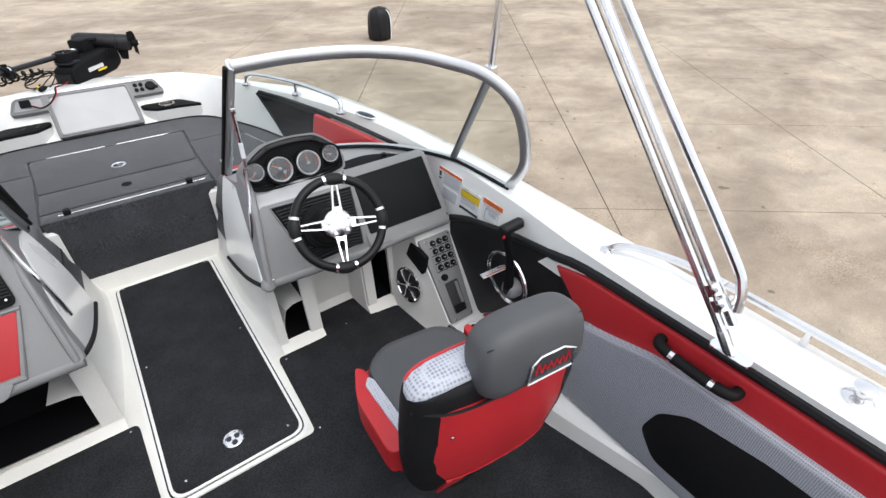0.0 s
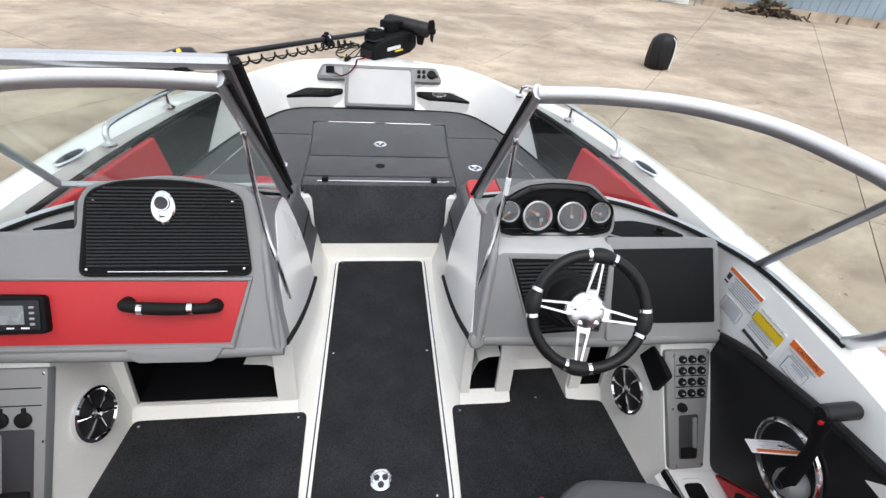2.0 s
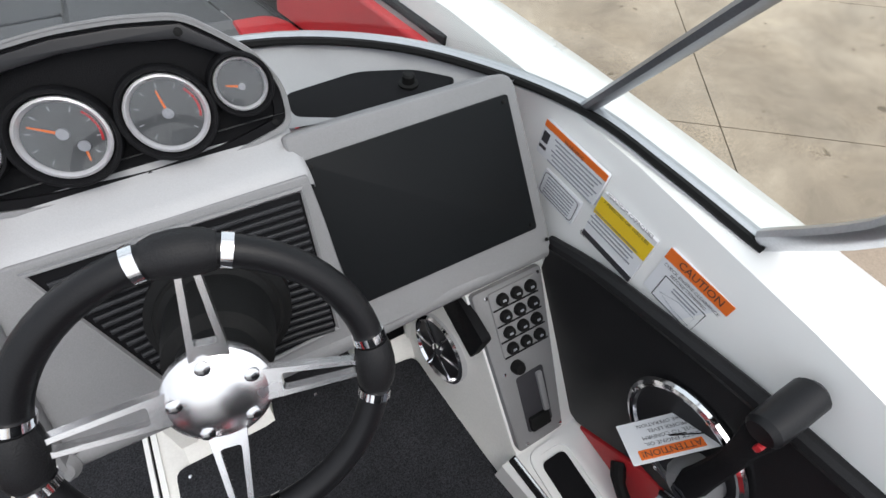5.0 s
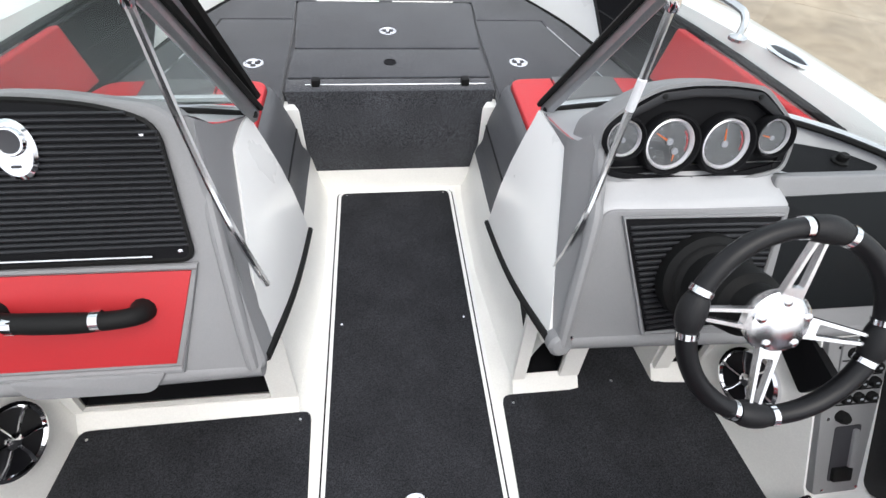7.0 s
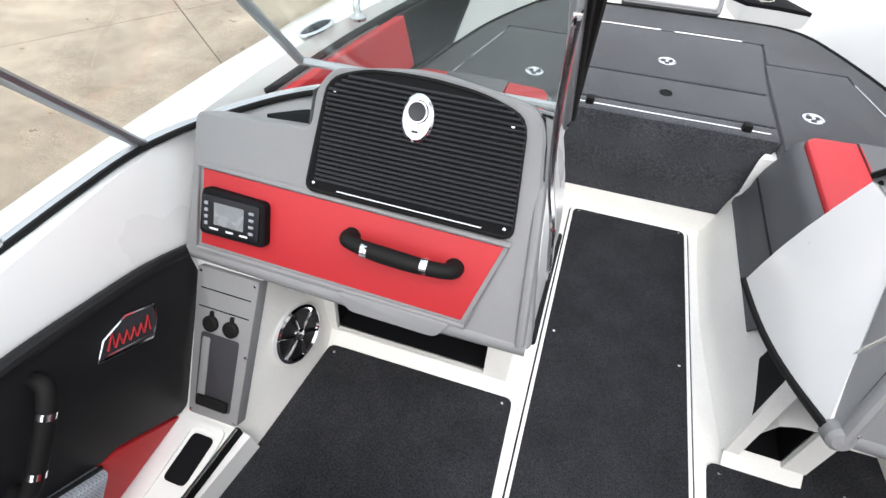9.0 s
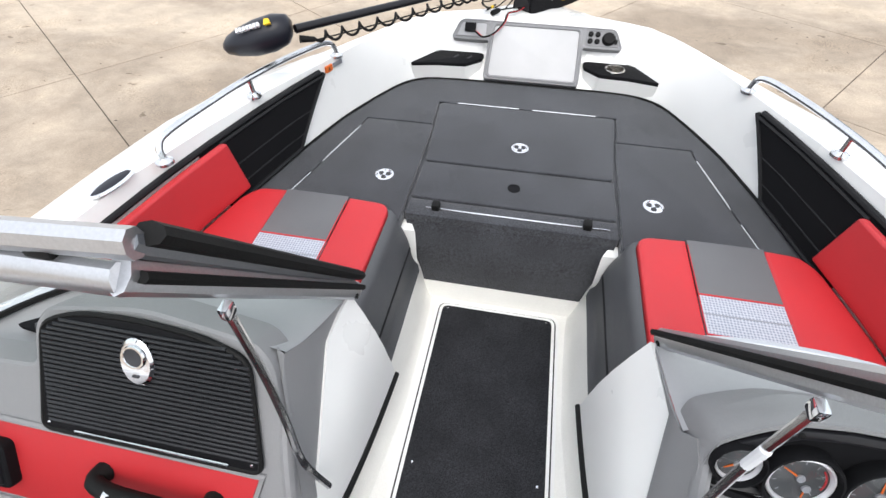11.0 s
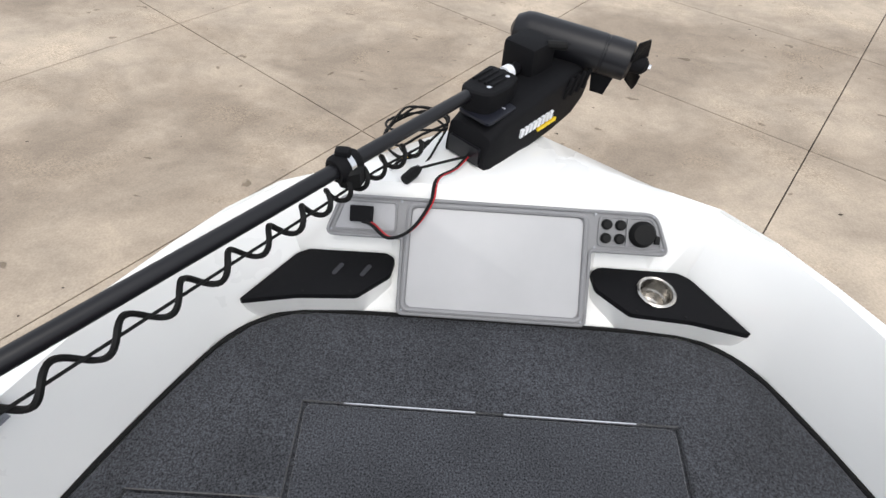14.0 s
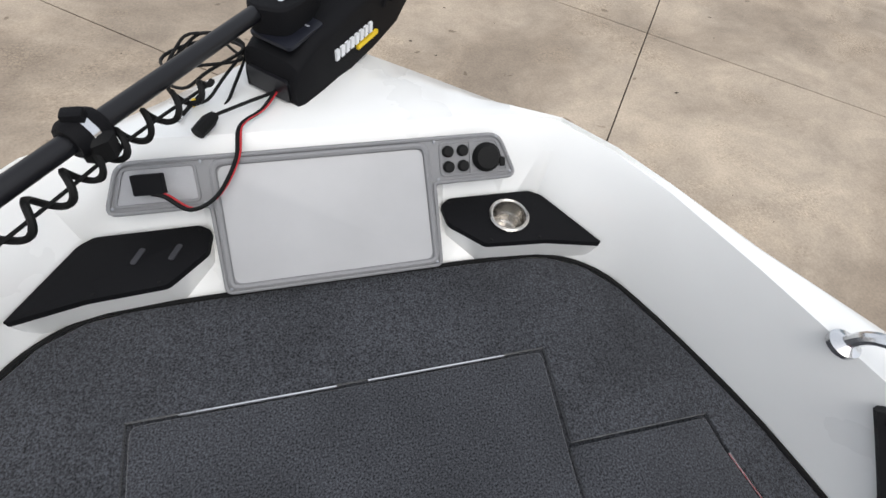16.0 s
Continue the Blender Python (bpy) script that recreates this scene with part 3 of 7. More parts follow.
bulkhead(-1, "wall_port_bulkhead", (0.30, 0.92), 0.50, 0.325, 0.40, [(0.370, 0.845, 0.035, 0.46)], "white bulkhead with a black open locker")
bulkhead(1, "wall_helm_bulkhead", (0.30, 0.495), 0.50, 0.325, 0.38, [(0.335, 0.438, 0.03, 0.46)], "white bulkhead with a narrow black locker")
bulkhead(1, "wall_helm_footwell", (0.495, 0.735), 0.50, 0.48, 0.52, [], "white footwell wall below the helm")
bulkhead(1, "wall_helm_outer", (0.73, 0.92), 0.50, 0.325, 0.38, [(0.775, 0.862, 0.03, 0.44)], "white bulkhead with a narrow black locker")
for x in (0.495, 0.735):
    bm = loft([[V(x, 0.282, -0.008), V(x, 0.330, 0.035), V(x, 0.382, 0.5)], [V(x + (0.61 - x) * 0.16, 0.49, -0.008), V(x + (0.61 - x) * 0.15, 0.495, 0.035), V(x, 0.54, 0.5)]])
    setting("wall_footwell_side", solid(bm, 0.012), LINER, "white moulded cheek of the helm footwell", "wall")

for sx in (1, -1):
    low = [(0.862, 0.33), (0.865, 0.20), (0.876, 0.08), (0.888, -0.05), (0.893, -0.07)]
    top = [(0.900, 0.36, 0.50), (0.912, 0.190, 0.432), (0.920, 0.075, 0.275), (0.928, -0.050, 0.100), (0.93, -0.07, 0.085)]
    bm = loft([[V(sx * a[0], a[1], -0.01), V(sx * (a[0] + (b[0] - a[0]) * 0.45), a[1] + (b[1] - a[1]) * 0.25, -0.01 + (b[2] + 0.01) * 0.25), V(sx * b[0], b[1], b[2])] for a, b in zip(low, top)])
    setting("wall_speaker_side", bm, LINER, "white moulded cheek beside the footwell", "wall")
    bm = loft([[V(sx * b[0], b[1], b[2]), V(sx * 1.12, b[1], b[2])] for b in top])
    setting("wall_panel_slope", bm, GEL, "white sloping moulding that carries a small panel", "wall")
    inner = [(0.893, -0.07), (0.935, -0.30), (0.99, -0.63), (1.04, -0.85), (1.075, -1.0), (1.08, -2.5)]
    bm = loft([[V(sx * (x - 0.008), y, -0.01), V(sx * x, y, 0.07), V(sx * (x + 0.012), y, 0.085), V(sx * 1.12, y, 0.085)] for x, y in inner])
    setting("wall_side_ledge", bm, GEL, "white moulded ledge along the cockpit side", "wall")

BASE = [(0.345, 0.656, 0.700), (0.55, 0.672, 0.706), (0.78, 0.645, 0.708), (0.965, 0.54, 0.708), (1.09, 0.385, 0.708), (1.155, 0.233, 0.710), (1.172, 0.08, 0.708), (1.180, -0.078, 0.704)]
TOP = [(0.362, 0.259, 1.199), (0.52, 0.245, 1.206), (0.70, 0.205, 1.206), (0.86, 0.125, 1.194), (0.965, 0.025, 1.172), (1.042, -0.080, 1.140), (1.100, -0.165, 1.05), (1.150, -0.175, 0.86)]


def base_y(x):
    pts = smooth_path(BASE, 8)
    for p, q in zip(pts, pts[1:]):
        if p.x <= x <= q.x:
            return p.y + (q.y - p.y) * (x - p.x) / max(1e-6, q.x - p.x)
    return BASE[0][1]


def inboard_cheek(sx, parent):
    """The white side of a console toward the walkway, with its black edging."""
    a, b, c, d = V(0.282, 0.180, 0.485), V(0.270, 0.684, 0.304), V(0.332, 0.645, 0.698), V(0.334, 0.515, 0.706)
    if sx > 0:
        d = V(0.344, 0.485, 0.708)
    rows = []
    for i in range(7):
        t = i / 6
        lo, hi = a.lerp(b, t), d.lerp(c, t)
        lo = lo + V(0, 0, -0.03 * math.sin(math.pi * t))
        hi = hi + V(0, 0, 0.004 * math.sin(math.pi * t))
        row = []
        for j in range(6):
            s = j / 5
            p = lo.lerp(hi, s)
            p.x -= 0.012 * math.sin(math.pi * s) * min(1, 2.5 * t)
            row.append(V(sx * p.x, p.y, p.z))
        rows.append(row)
    part("cheek", solid(loft(rows), 0.012), GEL, parent, "glossy white inboard cheek")
    edge = [V(sx * (a.lerp(b, i / 6).x - 0.015), a.lerp(b, i / 6).y, a.lerp(b, i / 6).z - 0.03 * math.sin(math.pi * i / 6)) for i in range(7)]
    part("edging", tube(smooth_path(edge, 2), 0.0085, 8), RUBBER, parent, "black rubber edging")


def side_return(sx, fr, lows, top, parent, wing=()):
    """The grey moulded return between a console's face and its white cheek."""
    edge = [fr(a, b, c) for a, b, c in lows] + [V(*p) for p in wing]
    ye = base_y(0.335) - 0.012
    ridge = [V(sx * 0.330, top[0] + (ye - top[0]) * t, top[1] + (0.700 - top[1]) * t ** 0.8 - 0.002) for t in (0.0, 0.25, 0.5, 0.75, 1.0)]
    inner = [V(sx * 0.281, 0.192, 0.488), V(sx * (0.331 if sx < 0 else 0.340), 0.510 if sx < 0 else 0.480, 0.703)]
    bm = bmesh.new()
    bm.faces.new([bm.verts.new(p) for p in edge + ridge + [V(sx * 0.333, 0.60, 0.700), inner[1], inner[0]]])
    bmesh.ops.triangulate(bm, faces=bm.faces)
    part("side_return", solid(bm, 0.004), GREY, parent, "grey moulded side return", angle=60)


def dash_top(sx, fronts, parent, mat):
    """The moulded top from the face's upper edge to the foot of the windshield."""
    rows = []
    for x, y, z, dip in fronts:
        ye = base_y(x) - 0.012
        row = []
        for j in range(7):
            t = j / 6
            zz = z + (0.700 - z) * (t ** 0.8) - dip * math.sin(math.pi * t) ** 0.7
            row.append(V(sx * x, y + (ye - y) * t, zz))
        rows.append(row)
    part("top", loft(rows), mat, parent, "moulded dash top")


# port console
port = thing("port_console", (-0.67, 0.4, 0.0), "grey moulded passenger console with red panel and glovebox", "console")
P = Frame((0, 0.151, 0.450), (1, 0, 0), (0, 0.502, 0.865))
face = rounded([(-1.088, 0.030), (-0.262, 0.026), (-0.280, 0.12), (-0.335, 0.455), (-0.365, 0.492), (-0.565, 0.520), (-0.755, 0.492), (-0.785, 0.45), (-0.792, 0.372), (-1.062, 0.358)],
               [0.02, 0.025, 0.01, 0.04, 0.05, 0.05, 0.05, 0.02, 0.02, 0.02])
part("face", slab(P, face, -0.06, 0.010, 0.012, seg=3), GREY, port, "grey textured dashboard face")
part("lower_roll", tube(smooth_path([P(-1.085, 0.034, -0.012), P(-0.67, 0.026, -0.008), P(-0.275, 0.030, -0.010)], 4), 0.022, 12), GREY, port, "rounded grey lower edge")
part("grip_lip", slab(P, rounded([(-0.66, 0.006), (-0.46, 0.004), (-0.43, 0.044), (-0.69, 0.046)], 0.015), -0.01, 0.020, 0.010), GREY, port, "moulded grey finger grip")
part("bead", tube([P(-1.05, 0.052, 0.011), P(-0.405, 0.044, 0.011), P(-0.350, 0.236, 0.011), P(-1.047, 0.246, 0.011)], 0.007, 8, closed=True), GREY, port, "raised grey bead round the red panel")
part("red_panel", slab(P, [(-1.040, 0.064), (-0.415, 0.056), (-0.362, 0.228), (-1.036, 0.238)], 0.010, 0.013, 0.002), REDPANEL, port, "plain red panel")
door = rounded([(-0.782, 0.252), (-0.352, 0.250), (-0.372, 0.466), (-0.45, 0.492), (-0.565, 0.503), (-0.68, 0.497), (-0.752, 0.470)], [0.02, 0.02, 0.03, 0.05, 0.05, 0.05, 0.03])
glove = part("glovebox_door", slab(P, door, 0.010, 0.022, 0.006), BLACK, port, "black ribbed glovebox door")
part("rim", tube([P(a, b, 0.019) for a, b in door], 0.005, 6, closed=True), RUBBER, glove, "black raised rim")
for k in range(23):
    b = 0.274 + k * 0.0093
    inset = 0.0 if b < 0.45 else (b - 0.45) * 1.3
    part("rib", slab(P, [(-0.762 + b * 0.07 - 0.02 + inset, b), (-0.352 - (b - 0.25) * 0.08 - inset, b), (-0.352 - (b - 0.25) * 0.08 - inset, b + 0.0052), (-0.762 + b * 0.07 - 0.02 + inset, b + 0.0062)], 0.022, 0.0270, 0.002, seg=1), RIBBED, glove)
part("hinge", tube([P(-0.71, 0.262, 0.026), P(-0.41, 0.260, 0.026)], 0.0025, 6), STEEL, glove, "thin bright hinge")
L = Frame(P(-0.565, 0.432, 0.026), (1, 0, 0), (0, 0.502, 0.865))
part("latch", lathe(L, [(0.031, 0.0), (0.031, 0.004), (0.027, 0.008), (0.012, 0.009)], 28, squash=1.42), CHROME, glove, "oval chrome lock plate")
part("dish", lathe(L, [(0.017, 0.009), (0.016, 0.0115), (0.010, 0.010)], 20, 0.0, 0.012), INK, glove, "dark round push button")
part("dish_rim", tube([L(a, b, 0.0105) for a, b in ring(0.0185, 20, 0, 0.012)], 0.0028, 6, closed=True), CHROME, glove)
part("keyhole", slab(L, oblong(0.012, 0.004, 0.001, 0, -0.024), 0.008, 0.0105), INK, glove)
screws(P, [(-0.737, 0.452), (-0.392, 0.450), (-0.765, 0.268), (-0.368, 0.266)], 0.022, glove, 0.0038)
screws(P, [(-0.29, 0.052)], 0.011, port)
part("pillar", tube(smooth_path([P(-0.288, 0.035, 0.004), P(-0.296, 0.12, 0.010), P(-0.314, 0.30, 0.004), P(-0.322, 0.36, -0.012)], 4), [0.014] * 13, 10, flat=0.8), GREY, port, "raised grey corner pillar")
inboard_cheek(-1, port)
side_return(-1, P, [(-0.280, 0.035, -0.010), (-0.296, 0.20, -0.008), (-0.328, 0.42, -0.008), (-0.342, 0.475, -0.02)], (0.40, 0.850), port)
dash_top(-1, [(0.325, 0.40, 0.852, 0), (0.42, 0.405, 0.868, 0), (0.56, 0.408, 0.872, 0), (0.74, 0.40, 0.868, 0), (0.80, 0.38, 0.83, 0.0), (0.805, 0.335, 0.752, 0.03), (0.92, 0.33, 0.748, 0.04), (1.06, 0.33, 0.745, 0.015)], port, PALE)
part("pocket", slab(Frame((0, 0, 0.702), (1, 0, 0), (0, 1, 0.0)), rounded([(-0.815, 0.415), (-0.815, 0.50), (-0.90, 0.485), (-0.985, 0.43)], 0.02), -0.006, 0.006, 0.003), BLACK, port, "black recessed tray")
# handle
grab = thing("grab_handle", P(-0.56, 0.165, 0.013), "black rubber grab handle with chrome bands on red panel", "handle")
hp = smooth_path([P(-0.672, 0.172, 0.013), P(-0.668, 0.172, 0.040), P(-0.62, 0.168, 0.052), P(-0.56, 0.165, 0.054), P(-0.50, 0.163, 0.052), P(-0.452, 0.163, 0.040), P(-0.448, 0.163, 0.013)], 4)
part("grip", tube(hp, [0.021, 0.020, 0.0185, 0.017, 0.016, 0.0155, 0.0155, 0.0155, 0.0165, 0.017, 0.0175, 0.0175, 0.0175, 0.0175, 0.017, 0.0165, 0.0155, 0.0155, 0.0155, 0.0155, 0.016, 0.017, 0.0185, 0.020, 0.021], 12), RUBBER, grab)
for a in (-0.622, -0.498):
    part("band", tube([P(a - 0.007, 0.166, 0.0525), P(a + 0.007, 0.166, 0.0528)], 0.0172, 14), CHROME, grab, "chrome band")
# stereo / chart display
unit = thing("marine_stereo", P(-0.945, 0.152, 0.013), "black marine stereo with grey screen on red panel", "stereo")
part("body", slab(P, rounded([(-1.028, 0.098), (-0.862, 0.100), (-0.866, 0.200), (-1.022, 0.204)], 0.014), 0.012, 0.036, 0.008, seg=3), BLACK, unit)
part("bezel", slab(P, oblong(0.142, 0.082, 0.008, -0.945, 0.151), 0.034, 0.040, 0.004), SATIN, unit)
part("screen", slab(P, oblong(0.074, 0.050, 0.003, -0.948, 0.153), 0.040, 0.0408), material("grey_lcd", (0.20, 0.21, 0.22), 0.25, stain=0.1, stain_size=30), unit, "grey blank display")
for k in range(4):
    part("button", slab(P, oblong(0.008, 0.008, 0.002, -1.004, 0.128 + 0.015 * k), 0.040, 0.0425, 0.001), GREYINK, unit)
    part("button", slab(P, oblong(0.012, 0.006, 0.002, -0.892, 0.128 + 0.015 * k), 0.040, 0.0425, 0.001), GREYINK, unit)
for a, w in ((-0.985, 0.022), (-0.945, 0.018), (-0.91, 0.020)):
    part("marking", slab(P, oblong(w, 0.004, 0.001, a, 0.118), 0.040, 0.0406), PAPER, unit)

# helm console
helm = thing("helm_console", (0.7, 0.4, 0.0), "grey moulded helm console with black ribbed panel", "console")
H = Frame((0, 0.160, 0.475), (1, 0, 0), (0, 0.447, 0.894))
M = Frame((0, 0.171, 0.513), (1, 0, 0), (0, 0.571, 0.821))
part("face", slab(H, rounded([(0.275, 0.010), (0.705, 0.0), (0.705, 0.20), (0.702, 0.274), (0.350, 0.280), (0.328, 0.25)], [0.025, 0.02, 0.02, 0.005, 0.02, 0.03]), -0.06, 0.004, 0.012, seg=3), GREY, helm, "grey textured helm face")
part("screen_housing", slab(M, rounded([(0.690, -0.036), (1.080, -0.044), (1.062, 0.284), (0.690, 0.286)], [0.01, 0.03, 0.03, 0.01]), -0.07, 0.003, 0.012, seg=3), GREY, helm, "pale grey surround of the blank panel")
part("lower_roll", tube(smooth_path([H(0.285, 0.014, -0.014), H(0.5, 0.006, -0.012), H(0.70, -0.004, -0.012), M(0.86, -0.034, -0.016), M(1.072, -0.036, -0.020)], 4), 0.021, 12), GREY, helm, "rounded grey lower edge")
panel = part("blank_panel", slab(M, rounded([(0.708, 0.018), (1.051, 0.016), (1.042, 0.252), (0.702, 0.248)], 0.006), 0.003, 0.008, 0.002), SCREEN, helm, "large blank black instrument panel")
screws(M, [(0.713, 0.238), (1.032, 0.242), (1.040, 0.027), (0.718, 0.028), (1.066, -0.012)], 0.008, panel, 0.004, RUBBER)
vent_pts = [(0.378, 0.268), (0.688, 0.260), (0.672, 0.035), (0.452, 0.026)]
vent = part("ribbed_panel", slab(H, rounded(vent_pts, 0.006), 0.004, 0.007, 0.001), BLACK, helm, "black ribbed panel behind the wheel")
part("rim", tube([H(a, b, 0.007) for a, b in vent_pts], 0.005, 6, closed=True), GREY, vent)
for k in range(19):
    b = 0.036 + k * 0.0116
    x0 = 0.378 + (0.268 - b) * 0.31 + 0.008
    x1 = 0.682 - (0.26 - b) * 0.07
    arch = lambda u: 0.010 * (1 - (2 * u - 1) ** 2) * (1 - k / 22) - 0.004 * u
    low = [(x0 + (x1 - x0) * u, b + arch(u)) for u in (0, 0.25, 0.5, 0.75, 1.0)]
    part("rib", slab(H, low + [(x, y + 0.0066) for x, y in reversed(low)], 0.007, 0.0125, 0.002, seg=1), RIBBED, vent)
part("pillar", tube(smooth_path([H(0.290, 0.015, 0.004), H(0.300, 0.10, 0.008), H(0.326, 0.25, 0.002), H(0.334, 0.29, -0.014), V(0.340, 0.330, 0.752), V(0.346, 0.372, 0.782), V(0.350, 0.395, 0.800)], 4), 0.016, 10, flat=0.8), GREY, helm, "raised grey corner pillar")
part("foot_knob", lathe(Frame(H(0.286, 0.012, 0.0), (1, 0, 0), (0, 0.447, 0.894)), [(0.024, -0.02), (0.024, 0.008), (0.017, 0.016), (0.004, 0.018)], 16), GREY, helm)
screws(H, [(0.308, 0.026)], 0.005, helm)
inboard_cheek(1, helm)
side_return(1, H, [(0.284, 0.015, -0.010), (0.305, 0.15, -0.010), (0.330, 0.262, -0.010)], (0.430, 0.768), helm, [(0.336, 0.335, 0.758), (0.338, 0.372, 0.795), (0.339, 0.405, 0.800)])
SHELF = material("pale_silver_moulding", (0.42, 0.42, 0.43), 0.42, grain=0.05, grain_size=700, stain=0.04, bump=0.25, bump_size=900)
rows = []
for x, dz, dy in ((0.322, -0.035, 0.03), (0.330, -0.012, 0.012), (0.342, -0.002, 0.002), (0.40, 0, 0), (0.53, 0.0, -0.003), (0.64, 0, 0), (0.698, -0.002, 0), (0.708, -0.010, 0.004), (0.712, -0.03, 0.01)):
    rows.append([V(x, y + dy, z + dz) for y, z in ((0.279, 0.708), (0.2815, 0.719), (0.289, 0.727), (0.305, 0.731), (0.33, 0.735), (0.352, 0.742), (0.372, 0.752))])
part("shelf", loft(rows), SHELF, helm, "pale silver-grey shelf below the gauges", angle=50)
dash_top(1, [(0.330, 0.430, 0.768, 0), (0.345, 0.430, 0.785, 0), (0.362, 0.430, 0.798, 0), (0.44, 0.45, 0.825, 0), (0.53, 0.455, 0.83, 0), (0.62, 0.45, 0.825, 0), (0.69, 0.42, 0.78, 0), (0.705, 0.375, 0.726, 0.02), (0.82, 0.355, 0.724, 0.04), (0.96, 0.35, 0.722, 0.04), (1.08, 0.34, 0.72, 0.01)], helm, PALE)
tray = part("tray", slab(Frame((0, 0, 0.690), (1, 0, 0), (0, 1, 0)), rounded([(0.735, 0.395), (0.985, 0.400), (1.015, 0.415), (0.96, 0.47), (0.87, 0.505), (0.735, 0.495)], 0.02), -0.006, 0.008, 0.003), BLACK, helm, "black recessed tray")
part("knob", lathe(Frame((0.930, 0.432, 0.696), (1, 0, 0), (0, 1, 0)), [(0.017, 0), (0.017, 0.006), (0.011, 0.008), (0.011, 0.02), (0.008, 0.023)], 18), RUBBER, tray, "black round plug")

# gauge binnacle
B = Frame((0.530, 0.362, 0.752), (1, 0, 0), (0, 0.40, 0.916))
binn = thing("gauge_cluster", (0.53, 0.37, 0.74), "black gauge panel with four chrome-ringed dials in a pale hood", "gauges")
shape = rounded([(-0.180, -0.012), (-0.125, -0.024), (0.0, -0.032), (0.10, -0.027), (0.184, -0.008), (0.188, 0.046), (0.166, 0.090), (0.131, 0.122), (0.102, 0.145), (0.035, 0.153), (-0.028, 0.154), (-0.092, 0.147),
                 (-0.134, 0.126), (-0.182, 0.092), (-0.192, 0.044)], 0.018, 3)
inset = lambda k, n: [(a * k, 0.06 + (b - 0.06) * n) for a, b in shape]
part("shell", frame_ring(B, shape, inset(0.965, 0.925), -0.05, 0.012), GREY, binn, "grey moulded rim")
part("panel", slab(B, inset(0.967, 0.93), -0.03, 0.001, 0.0), BLACK, binn, "matt black gauge panel")
part("surround", frame_ring(B, inset(0.964, 0.924), inset(0.90, 0.80), 0.001, 0.008), BLACK, binn, "raised black surround")
band = [(-0.172, 0.088), (-0.128, 0.116), (-0.088, 0.137), (-0.027, 0.1435), (0.034, 0.1425), (0.097, 0.135), (0.124, 0.114), (0.158, 0.085),
        (0.146, 0.083), (0.117, 0.101), (0.086, 0.120), (0.03, 0.127), (-0.025, 0.128), (-0.08, 0.122), (-0.122, 0.102), (-0.160, 0.083)]
part("visor", slab(B, band, 0.002, 0.017, 0.004), SATIN, binn, "black projecting visor lip")
rim = [(a, b) for a, b in shape if b > 0.0]
rows = [[B(a * k, 0.05 + (b - 0.05) * m, c) for a, b in rim] for k, m, c in ((0.985, 0.975, 0.013), (1.0, 1.0, 0.006), (1.015, 1.0, -0.02), (1.02, 0.95, -0.06), (1.02, 0.70, -0.10))]
part("hood", loft(rows), GREY, binn, "grey moulded hood", angle=50)
screws(B, [(-0.164, 0.004), (0.0, -0.019), (0.162, 0.002)], 0.008, binn, 0.005, RUBBER)
screws(B, [(-0.086, 0.130), (0.092, 0.127)], 0.017, binn, 0.005, RUBBER)


def gauge(a, b, r, needles):
    dial = part("gauge", lathe(B, [(r * 1.27, 0.0), (r * 1.26, 0.022), (r * 1.22, 0.026), (r * 1.14, 0.026), (r * 1.05, 0.012)], 36, a, b, caps=False), BLACK, binn, "black gauge cup")
    part("bezel", lathe(B, [(r * 1.06, 0.010), (r * 1.04, 0.018), (r * 0.97, 0.0195), (r * 0.89, 0.013)], 36, a, b, caps=False), SILVERED, dial, "chrome ring")
    part("face", lathe(B, [(r * 0.98, 0.008), (r * 0.95, 0.0115)], 32, a, b), DIAL, dial, "grey printed dial")
    if r > 0.04:
        arc = [B(a + r * 0.80 * math.cos(t), b + r * 0.80 * math.sin(t), 0.0117) for t in [radians(40 - 10 * k) for k in range(7)]]
        part("red_band", tube(arc, 0.0016, 4), REDINK, dial, "red warning arc")
    for k in range(9):
        t = radians(225 - k * 33.75)
        part("tick", slab(Frame(B(a + r * 0.74 * math.cos(t), b + r * 0.74 * math.sin(t), 0.0117), B.u * math.cos(t) + B.v * math.sin(t), B.v * math.cos(t) - B.u * math.sin(t)), oblong(r * 0.12, r * 0.03, 0), 0, 0.0006), GREYINK, dial)
    for ox, oy, ang, ln in needles:
        t = radians(ang)
        d = Frame(B(a + ox * r, b + oy * r, 0.0128), B.u * math.cos(t) + B.v * math.sin(t), B.v * math.cos(t) - B.u * math.sin(t))
        part("needle", slab(d, [(0, -0.0016), (ln * r, -0.0008), (ln * r, 0.0008), (0, 0.0016)], 0, 0.001), ORANGE, dial, "orange pointer")
        part("cap", lathe(d, [(r * 0.15, 0.0), (r * 0.14, 0.003)], 14), GREYINK, dial)
    part("lens", lathe(B, [(r * 0.95, 0.0150), (r * 0.5, 0.0165), (r * 0.05, 0.017)], 24, a, b, caps=False), LENS, dial, "clear lens")


gauge(-0.060, 0.048, 0.0435, [(0, 0.1, 150, 0.7), (0.3, -0.3, 265, 0.4)])
gauge(0.047, 0.046, 0.0435, [(0, 0, 95, 0.62)])
gauge(-0.148, 0.060, 0.0305, [(0, -0.1, 215, 0.6)])
gauge(0.137, 0.058, 0.0305, [(0, -0.1, 165, 0.6)])

